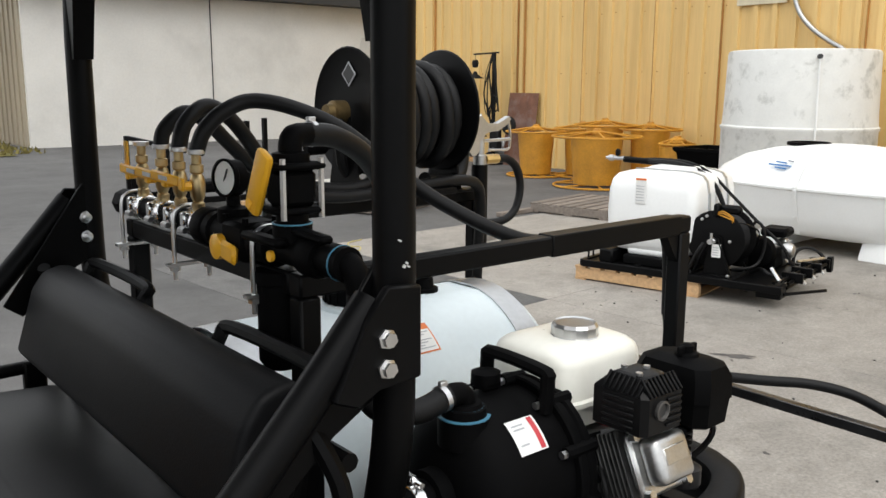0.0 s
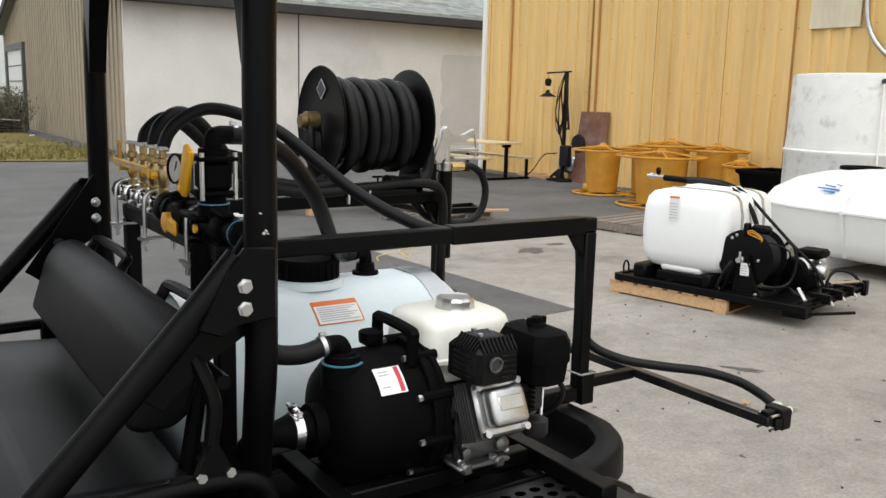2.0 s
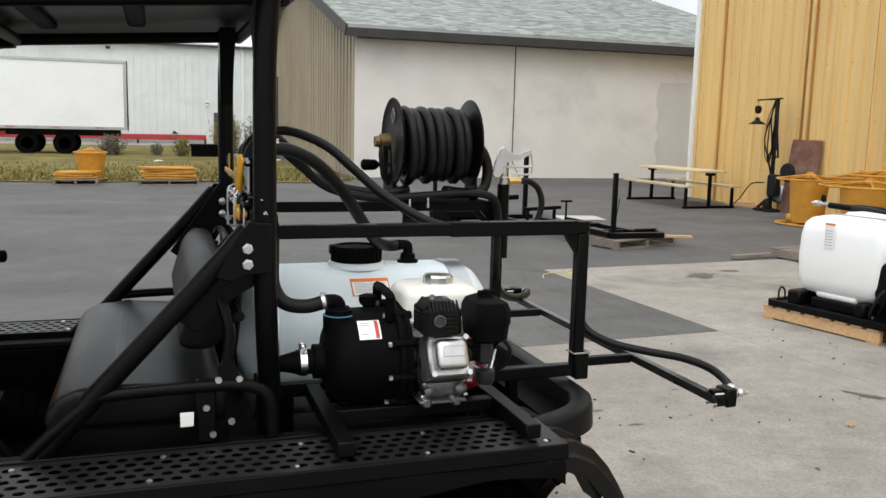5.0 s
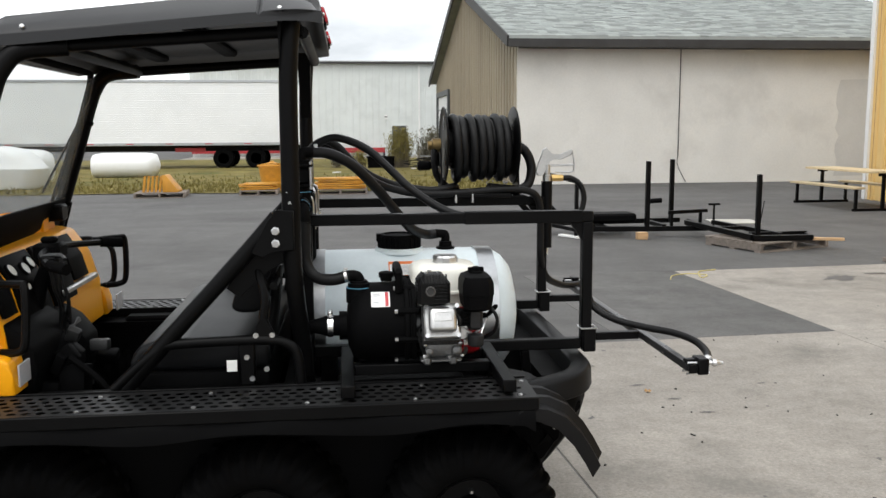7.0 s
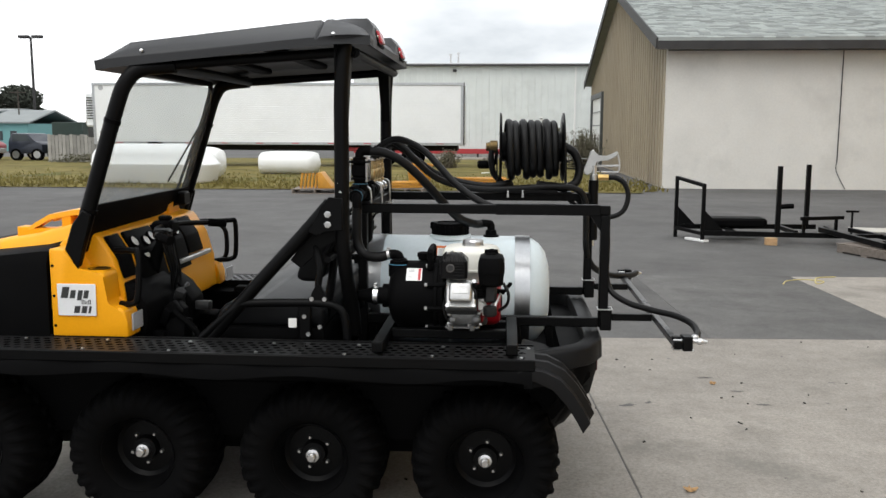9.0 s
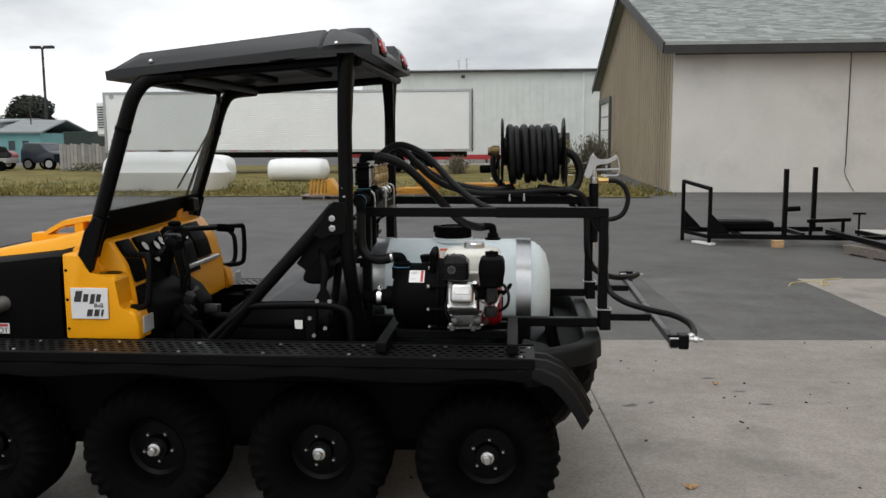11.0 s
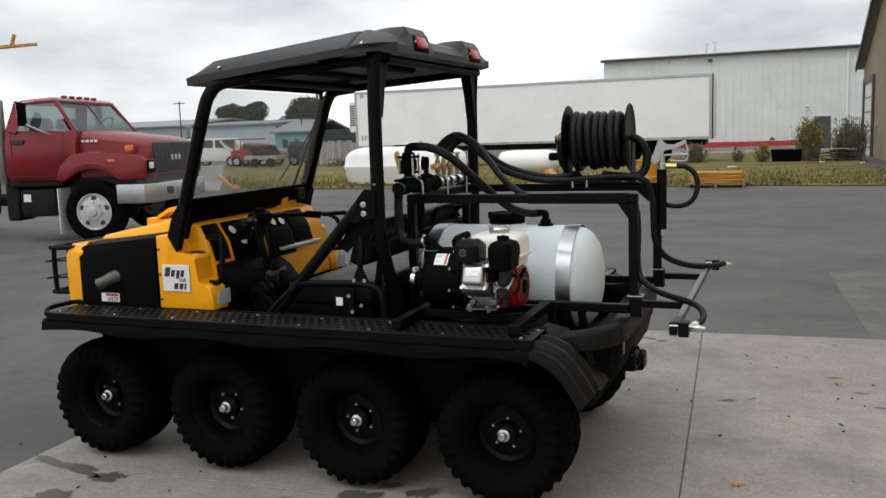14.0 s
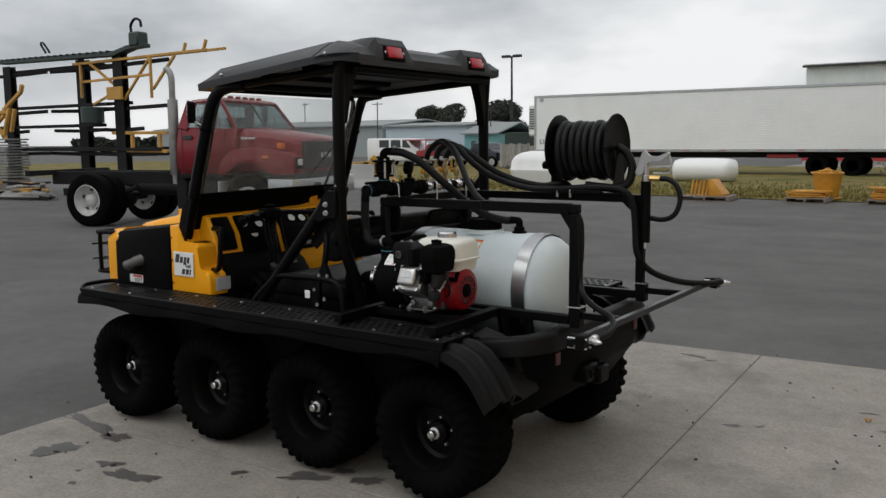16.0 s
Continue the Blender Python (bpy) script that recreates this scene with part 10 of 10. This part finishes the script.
tagged(part("yellow_plate", bm, RKY), "yellow steel plate hung on the rack post", "steel plate")
beams = thing("beam_bundle", (-19.8, 12.2, 2.5), "dark steel beams lying across the rack arms", "steel stack")
for x0, x1, y, z in ((-22.1, -17.6, 12.25, 2.58), (-21.2, -16.9, 12.5, 2.60), (-23.6, -17.7, 12.2, 2.02), (-22.4, -15.5, 12.3, 1.36), (-21.9, -15.4, 12.6, 1.38), (-23.4, -18.5, 12.8, 3.72)):
    bm = B()
    bx(bm, x0, x1, y - 0.045, y + 0.045, z - 0.045, z + 0.045, 0.006)
    part("beam", bm, DARKMET, beams)
bm = B()
lathe(bm, [(0.20, 0), (0.30, 0.02), (0.30, 0.42), (0.27, 0.44)], (-17.95, 12.0, 2.06), (0, 0, 1), 20)
tagged(part("green_drum", bm, GREENM), "dark green drum on a rack arm", "drum")
sheets = thing("sheet_stack", (-22.3, 12.1, 0.2), "stack of grey steel sheets on the rack's foot", "steel stack")
rng = random.Random(21)
for k in range(15):
    bm = B()
    o = rng.uniform(-0.08, 0.08)
    bx(bm, -22.8 + o, -21.9 + o, 11.7, 12.4, 0.45 + k * 0.085, 0.50 + k * 0.085, 0.004)
    part("sheet", bm, STACKM, sheets)
bm = B()
bx(bm, -22.8, -21.7, 11.7, 12.3, 0.0, 0.449, 0.01)
part("dunnage", bm, OLDWOOD, sheets)
heap = thing("scrap_heap", (-20.4, 11.2, 0), "low heap of yellow and grey steel scrap", "scrap")
for k in range(26):
    bm = B()
    cx, cy = -20.4 + rng.uniform(-1.6, 1.4), 11.2 + rng.uniform(-0.6, 0.6)
    a, l = rng.uniform(-0.5, 0.5), rng.uniform(0.3, 0.9)
    z = rng.uniform(0.06, 0.45)
    bar(bm, (cx - l * math.cos(a) / 2, cy - l * math.sin(a) / 2, z), (cx + l * math.cos(a) / 2, cy + l * math.sin(a) / 2, z + rng.uniform(-0.05, 0.12)), rng.uniform(0.05, 0.22), rng.uniform(0.03, 0.10), 0.005)
    part("scrap_piece", bm, rng.choice((RKY, STACKM, GALV, DARKMET)), heap)
bm = B()
blob(bm, (-20.4, 11.25, 0.08), (1.5, 0.55, 0.16), 2, 0.3, 4)
part("rubble", bm, STACKM, heap)


# ---- trees, bushes and the distance ----
def foliage(name, c, s, n, leaf, material, label, trunk=0.0, seed=0, kind="tree"):
    """Trunk, limbs and a crown of many small leaf clumps in uneven lobes."""
    t = thing(name, (c[0], c[1], 0), label, kind)
    rg = random.Random(seed)
    if trunk:
        bm = B()
        tube(bm, [(c[0], c[1], 0), (c[0] + 0.05, c[1], trunk * 0.6), (c[0], c[1], c[2])], [0.28, 0.2, 0.12], 8, 4)
        for k in range(5):
            a = rg.uniform(0, 6.28)
            tube(bm, [(c[0], c[1], trunk * 0.8), (c[0] + 0.4 * s[0] * math.cos(a), c[1] + 0.4 * s[1] * math.sin(a), c[2]), (c[0] + 0.75 * s[0] * math.cos(a), c[1] + 0.75 * s[1] * math.sin(a), c[2] + 0.35 * s[2])], [0.12, 0.07, 0.03], 6, 3)
        part("trunk", bm, BARK, t)
    lobes = [(Vector((rg.uniform(-0.6, 0.6), rg.uniform(-0.6, 0.6), rg.uniform(-0.55, 0.6))), rg.uniform(0.32, 0.5)) for _ in range(11)]
    bm = B()
    for k in range(n):
        lc, lr = lobes[k % len(lobes)]
        d = Vector((rg.gauss(0, 1), rg.gauss(0, 1), rg.gauss(0, 1))).normalized() * lr * rg.uniform(0.55, 1.05)
        p = lc + d
        p = Vector((c[0] + p.x * s[0], c[1] + p.y * s[1], max(0.05, c[2] + p.z * s[2])))
        u = Vector((rg.gauss(0, 1), rg.gauss(0, 1), rg.gauss(0, 1))).normalized() * leaf * rg.uniform(0.6, 1.2)
        w = u.orthogonal().normalized() * leaf * rg.uniform(0.4, 0.8)
        bm.faces.new([bm.verts.new(q) for q in (p - u, p + w, p + u, p - w)])
    part("crown", bm, material, t, smooth=0)
    return t


foliage("tree", (-75.6, 129, 4.9), (4.9, 4.0, 3.4), 8000, 0.26, LEAF, "dark broad tree beyond the yard", 2.4, 2)
foliage("tree", (-87.8, 129, 4.9), (4.7, 4.0, 3.3), 7500, 0.26, LEAF, "dark rounded tree beyond the yard", 2.3, 5)

def shrub(at, wide, high, n, material, label, seed, lean=1.0, category="bush", leafy=5):
    """Many thin upright stems fanning from one foot, small narrow leaves along them."""
    t = thing("shrub", at, label, category)
    rg = random.Random(seed)
    stems, leaves = B(), B()
    for k in range(n):
        a = rg.uniform(0, 2 * math.pi)
        out = abs(rg.gauss(0, 0.45)) * lean
        h = high * rg.uniform(0.45, 1.0) * (1 - 0.25 * min(1, out))
        foot = Vector((at[0] + rg.gauss(0, 0.16) * wide, at[1] + rg.gauss(0, 0.14) * wide, at[2]))
        tip = Vector((foot.x + math.cos(a) * out * wide * 0.62, foot.y + math.sin(a) * out * wide * 0.45, at[2] + h))
        mid = foot.lerp(tip, 0.5) + Vector((rg.gauss(0, 0.03), rg.gauss(0, 0.03), 0.05 * h))
        w = Vector((math.cos(a + 1.6), math.sin(a + 1.6), 0)) * rg.uniform(0.006, 0.012)
        q = [stems.verts.new(p) for p in (foot - w, foot + w, mid + w * 0.7, tip, mid - w * 0.7)]
        stems.faces.new(q)
        for m in range(leafy):
            f = rg.uniform(0.25, 1.0)
            p = foot.lerp(mid, f * 2) if f < 0.5 else mid.lerp(tip, f * 2 - 1)
            u = Vector((rg.gauss(0, 0.6), rg.gauss(0, 0.6), rg.uniform(0.3, 1.3))).normalized() * rg.uniform(0.04, 0.11)
            v = u.orthogonal().normalized() * rg.uniform(0.012, 0.030)
            leaves.faces.new([leaves.verts.new(c) for c in (p, p + u * 0.5 + v, p + u, p + u * 0.5 - v)])
    part("stems", stems, STEMS, t, smooth=0)
    part("leaves", leaves, material, t, smooth=0)
    return t


STEMS = mat("dry_stems", (0.16, 0.14, 0.105), 0.9, vary=0.3, scale=3, fine=20, bump=0, spec=0.1)
shrub((3.10, 33.2, 0.03), 0.95, 1.75, 560, BUSHL, "yellowing upright weed shrub on the grass", 7, leafy=12)
shrub((4.50, 33.4, 0.03), 1.45, 1.75, 620, BUSHG, "grey twiggy shrub by the warehouse corner", 9, leafy=7)
shrub((1.45, 33.3, 0.03), 0.65, 0.75, 150, BUSHL, "low yellow-green weeds beside the black box", 21, category="weeds", leafy=7)
shrub((0.55, 33.6, 0.03), 0.5, 0.5, 60, BUSHG, "thin grey weed tuft on the grass", 22, category="weeds", leafy=6)
shrub((-1.05, 33.6, 0.03), 0.9, 0.85, 170, BUSHG, "grey-green weeds under the trailer's tail", 23, category="weeds", leafy=7)
# long black box, wrapped bundle and scrap among the weeds
bm = B()
loft(bm, [[(1.80 - g, 33.0 - g, z), (2.82 + g, 33.0 - g, z), (2.82 + g, 33.55 + g, z), (1.80 - g, 33.55 + g, z)] for z, g in ((0.02, 0.0), (0.44, 0.03), (0.45, 0.055), (0.50, 0.055), (0.505, 0.03), (0.40, 0.02))])
tagged(part("plastic_tub", bm, PLASTIC), "long black plastic tub standing in the grass", "tub")
scrap = thing("scrap_heap", (3.95, 32.6, 0.03), "dark steel scrap lying under the shrub", "scrap")
rg = random.Random(3)
for k in range(9):
    bm = B()
    c = Vector((3.95 + rg.uniform(-0.35, 0.35), 32.6 + rg.uniform(-0.2, 0.2), 0.10 + 0.05 * k))
    d = Vector((rg.uniform(0.25, 0.5), rg.uniform(-0.15, 0.15), rg.uniform(-0.12, 0.08)))
    bar(bm, c - d, c + d, 0.05, 0.03, 0.004)
    part("bar", bm, GALV if k == 8 else DARKMET, scrap)
for x, y, t in ((3.52, 31.8, 0.3), (4.75, 30.6, 0.9), (0.62, 29.2, 0.1), (0.50, 29.0, 1.2)):
    bm = B()
    bx(bm, -0.10, 0.10, -0.05, 0.05, 0.0, 0.035, 0.012, Matrix.Translation((x, y, 0.045)) @ Matrix.Rotation(t, 4, "Z"))
    tagged(part("paper_scrap", bm, WHITE), "white scrap of paper lying on the grass", "litter", "litter on the grass")
# far hedge line
bm = B()
rg = random.Random(31)
for k in range(9000):
    x = rg.uniform(-150, 5)
    top = 2.5 + 0.9 * noise.noise(Vector((x * 0.12, 1.3, 0))) + 0.5 * noise.noise(Vector((x * 0.5, 4.0, 0)))
    z = rg.uniform(0.0, 1.0) ** 0.6 * top
    p = Vector((x, 95 + rg.uniform(-0.8, 0.8), z))
    u = Vector((rg.gauss(0, 1), rg.gauss(0, 1), rg.gauss(0, 1))).normalized() * 0.5
    w = u.orthogonal().normalized() * 0.32
    bm.faces.new([bm.verts.new(q) for q in (p - u, p + w, p + u, p - w)])
tagged(part("hedge", bm, LEAF, smooth=0), "dark line of far trees on the skyline", "hedge", kind="stuff")

# light pole
PX, PY_ = -56.0, 100.0
pole = thing("light_pole", (PX, PY_, 0), "tall dark yard light pole with twin heads", "street lamp")
bm = B()
lathe(bm, [(0.18, 0), (0.17, 6), (0.13, 12.7)], (PX, PY_, 0), (0, 0, 1), 10)
part("pole", bm, FASCIA, pole)
for s in (-1, 1):
    bm = B()
    bx(bm, PX + s * 0.18 - 0.03, PX + s * 0.18 + 0.03, PY_ - 0.08, PY_ + 0.08, 12.5, 12.62)
    bx(bm, min(PX + s * 0.23, PX + s * 1.45), max(PX + s * 0.23, PX + s * 1.45), PY_ - 0.3, PY_ + 0.3, 12.55, 12.88, 0.04)
    part("lamp_head", bm, FASCIA, pole)
for x, y, h in ((-48.5, 62, 5.2), (-36.0, 62, 4.6), (-75, 80, 6.5)):
    u = thing("utility_pole", (x, y, 0), "thin weathered wooden utility pole", "utility pole", "utility poles")
    bm = B()
    rod(bm, (x, y, 0), (x, y, h), 0.05, 8)
    part("pole", bm, BARK, u)
    bm = B()
    bx(bm, x - 0.6, x + 0.6, y - 0.04, y + 0.04, h - 0.22, h - 0.15)
    part("crossarm", bm, BARK, u)


def block_house(name, label, x0, x1, y, d, eave, ridge, wall, roof, wins=()):
    h = thing(name, ((x0 + x1) / 2, y, 0), label, "building")
    bm = B()
    bx(bm, x0, x1, y, y + d, 0, eave)
    part("wall", bm, wall, h)
    bm = B()
    prism(bm, [(y - 0.3, eave), (y + d / 2, ridge), (y + d + 0.3, eave), (y + d + 0.3, eave + 0.12), (y + d / 2, ridge + 0.12), (y - 0.3, eave + 0.12)], "x", x0 - 0.3, x1 + 0.3)
    part("roof", bm, roof, h)
    for wx0, wx1, z0, z1 in wins:
        bm = B()
        bx(bm, wx0, wx1, y - 0.05, y + 0.02, z0, z1, 0.01)
        part("window", bm, CARGLASS, h)
    return h


block_house("teal_house", "small teal house with a grey roof", -37.4, -34.2, 60, 7, 2.05, 3.0, TEAL, GREYROOF, ((-36.7, -36.2, 0.8, 1.5), (-35.6, -35.1, 0.8, 1.5)))
lb = block_house("long_building", "long pale blue industrial building with a flat roof", -47.5, -38.5, 62, 10, 2.85, 3.2, PALEBLUE, GREYROOF, ((-44.5, -43.5, 0.6, 1.2),))
bm = B()
bx(bm, -38.45, -37.55, 62.05, 70, 0, 2.75)
part("grey_end", bm, GREYBLD, lb)
block_house("grey_building", "long grey metal building far behind the racks", -84, -49.5, 64, 14, 3.0, 3.7, GREYBLD, GREYROOF, ((-62, -61, 0.6, 1.6), (-57, -56, 0.6, 1.6)))
# board fence
fence = thing("board_fence", (-19.6, 38.5, 0), "weathered grey vertical board fence", "fence")
for k in range(15):
    bm = B()
    x = -21.0 + k * 0.185
    bx(bm, x, x + 0.165, 38.48, 38.51, 0.03, 1.36 - 0.03 * ((k * 7) % 3), 0.004)
    part("board", bm, FENCEW, fence)
for z in (0.35, 1.05):
    bm = B()
    bx(bm, -21.0, -18.25, 38.511, 38.56, z, z + 0.09)
    part("rail", bm, FENCEW, fence)
bm = B()
bx(bm, -21.3, -19.7, 39.5, 41.5, 0, 1.95, 0.02)
tagged(part("storage_box", bm, GREENM), "dark green storage box behind the fence", "box")


# parked vehicles, seen small
def small_car(name, label, x0, x1, y, paint, prof, wheels, wins, group=""):
    c = thing(name, ((x0 + x1) / 2, y, 0), label, "vehicle", "parked vehicles far off")
    bm = B()
    prism(bm, prof, "y", y, y + 1.75, 0.06, 2)
    part("body", bm, paint, c)
    for wx in wheels:
        for yy in (y + 0.10, y + 1.65):
            bm = B()
            lathe(bm, [(0.18, -0.1), (0.30, -0.11), (0.33, 0.0), (0.30, 0.11), (0.18, 0.1)], (wx, yy, 0.33), (0, 1, 0), 20)
            w = part("wheel", bm, RUBBER, c)
            bm = B()
            lathe(bm, [(0.19, 0.105), (0.17, 0.08), (0.05, 0.09), (0.01, 0.11)], (wx, yy, 0.33), (0, -1, 0), 14)
            part("rim", bm, GALV, w)
    for poly in wins:
        bm = B()
        prism(bm, poly, "y", y - 0.012, y + 0.02)
        part("window", bm, CARGLASS, c)
    return c


def prof_van(x):
    return [(x, 0.35), (x + 4.6, 0.35), (x + 4.65, 0.75), (x + 4.5, 0.95), (x + 3.75, 1.08), (x + 3.2, 1.68), (x + 0.1, 1.72), (x, 1.6)]


def prof_pick(x):
    return [(x, 0.35), (x + 4.7, 0.35), (x + 4.7, 0.85), (x + 3.5, 0.98), (x + 2.9, 1.55), (x + 1.9, 1.58), (x + 1.75, 1.0), (x, 1.0)]


small_car("panel_van", "white panel van parked far off", -31.6, -27.0, 40, PLATE, prof_van(-31.6), (-30.7, -27.8), ([(-28.8, 1.15), (-28.15, 1.12), (-28.55, 1.6), (-28.8, 1.6)], [(-29.7, 1.15), (-28.95, 1.15), (-28.95, 1.6), (-29.7, 1.6)], [(-30.6, 1.15), (-29.85, 1.15), (-29.85, 1.6), (-30.6, 1.6)]))
small_car("pickup", "red pickup with a ladder rack parked far off", -27.5, -24.8, 39.6, CARRED, [(-27.5, 0.35), (-24.8, 0.35), (-24.78, 0.80), (-25.0, 0.95), (-25.55, 1.0), (-25.95, 1.34), (-26.65, 1.36), (-26.85, 0.95), (-27.5, 0.95)], (-27.1, -25.3), ([(-26.6, 1.0), (-25.75, 1.0), (-26.02, 1.27), (-26.55, 1.28)],))
small_car("jeep", "dark off-road car parked beside the fence", -23.7, -21.9, 39.6, CARBLUE, [(-23.7, 0.38), (-21.9, 0.38), (-21.9, 0.85), (-22.1, 0.95), (-22.35, 0.98), (-22.6, 1.38), (-23.5, 1.40), (-23.68, 1.0)], (-23.3, -22.2), ([(-23.45, 1.02), (-22.5, 1.02), (-22.68, 1.33), (-23.42, 1.34)],))
rk = thing("ladder_rack", (-27, 40.2, 1.0), "red ladder rack over the far pickup", "rack")
bm = B()
bx(bm, -28.3, -26.1, 39.7, 41.2, 1.55, 1.62)
part("top", bm, CARRED, rk)
for x in (-27.4, -26.9):
    bm = B()
    bx(bm, x, x + 0.05, 39.75, 39.80, 0.90, 1.55)
    part("post", bm, CARRED, rk)
cart = thing("utility_trailer", (-24.7, 38.6, 0), "small flat trailer with a dark tarped load", "trailer")
bm = B()
bx(bm, -25.6, -23.6, 38.2, 39.3, 0.42, 0.66, 0.02)
part("bed", bm, CASTC, cart)
bm = B()
blob(bm, (-24.65, 38.75, 0.85), (0.85, 0.5, 0.42), 3, 0.5, 6)
part("load", bm, DARKMET, cart)
for x in (-24.9, -23.9):
    bm = B()
    lathe(bm, [(0.12, -0.08), (0.24, -0.09), (0.26, 0.0), (0.24, 0.09), (0.12, 0.08)], (x, 38.2, 0.26), (0, 1, 0), 18)
    part("wheel", bm, RUBBER, cart)
# concrete barriers with yellow steel beside them
bar_ = thing("concrete_barrier", (-14.3, 19.7, 0), "grey cast concrete road barrier", "barrier")
bm = B()
prism(bm, [(19.4, 0), (20.0, 0), (20.0, 0.08), (19.82, 0.30), (19.76, 0.78), (19.64, 0.78), (19.58, 0.30), (19.4, 0.08)], "x", -16.3, -13.62, 0.01, 1)
part("barrier_body", bm, CASTC, bar_)
yellow_frame("yellow_rail", "yellow bent steel rails by the barrier", [((-16.6, 20.3, 0.10), (-15.2, 20.3, 0.85)), ((-16.8, 20.3, 0.75), (-15.0, 20.3, 0.80)), ((-16.4, 20.3, 0.05), (-16.4, 20.3, 0.75)), ((-13.62, 19.35, 0.50), (-13.15, 19.3, 0.16)), ((-13.15, 19.3, 0.16), (-12.85, 19.3, 0.14)), ((-15.2, 20.3, 0.05), (-15.2, 20.3, 0.85))], 0.05, (-15.5, 20.3, 0))

# ---- leaves, twigs and grit on the apron ----
LEAFD = mat("dry_leaf", (0.42, 0.26, 0.12), 0.8, vary=0.25, scale=30, bump=0.1)
TWIG = mat("dark_litter", (0.045, 0.042, 0.038), 0.9, vary=0.3, scale=30)


def fallen_leaf(x, y, size, turn, seed):
    """A lobed leaf, slightly curled."""
    bm = B()
    c = bm.verts.new((x, y, 0.018))
    ring = []
    for k in range(16):
        a = turn + 2 * math.pi * k / 16
        r = size * (1.0 if k % 3 == 0 else 0.55) * (1 + 0.25 * noise.noise(Vector((k, seed, 0))))
        ring.append(bm.verts.new((x + r * math.cos(a), y + r * math.sin(a), 0.0075 + 0.012 * (k % 3 == 0))))
    for k in range(16):
        bm.faces.new((c, ring[k], ring[(k + 1) % 16]))
    return tagged(part("leaf", bm, LEAFD, smooth=0), "dry tan leaf lying on the concrete", "leaf", "fallen leaves")


for q in ((2.13, 1.27, 0.035, 0.4, 1), (3.9, 2.2, 0.03, 1.2, 2), (2.6, 2.9, 0.025, 2.0, 3), (-0.2, -0.3, 0.03, 0.9, 4), (4.6, 1.4, 0.028, 2.7, 5)):
    fallen_leaf(*q)
bm = B()
rng = random.Random(77)
for k in range(300):
    x, y = rng.uniform(-1.8, 8.5), rng.uniform(-1.5, 4.2)
    l, w, a = rng.uniform(0.003, 0.009) * (2.2 if rng.random() < 0.08 else 1), rng.uniform(0.0015, 0.0035), rng.uniform(0, 3.1)
    bx(bm, -l, l, -w, w, 0.0, rng.uniform(0.003, 0.008), 0, Matrix.Translation((x, y, 0.005)) @ Matrix.Rotation(a, 4, "Z"))
tagged(part("grit", bm, TWIG, smooth=0), "scattered dark grit and twigs on the apron", "grit", kind="stuff")

for q in ((2.02, 2.44, 0.045, 0.016, 61, 0.4), (2.15, 2.50, 0.03, 0.010, 62, 1.0), (2.58, 3.04, 0.05, 0.012, 63, 0.2), (2.71, 2.76, 0.035, 0.010, 64, 0.1), (2.80, 2.51, 0.035, 0.012, 65, 0.0), (3.6, 1.2, 0.16, 0.03, 66, 0.5), (4.4, 2.6, 0.12, 0.04, 67, 2.2), (5.2, 1.9, 0.2, 0.035, 68, 0.1)):
    stain(*q)
foliage("weed", (-14.9, 21.3, 0.22), (0.7, 0.4, 0.30), 420, 0.05, BUSHL, "low yellowing weeds by the concrete barrier", 0, 12, "weeds")
foliage("weed", (-18.8, 37.4, 0.22), (1.6, 0.4, 0.28), 600, 0.06, BUSHG, "low weeds in front of the far vehicles", 0, 13, "weeds")
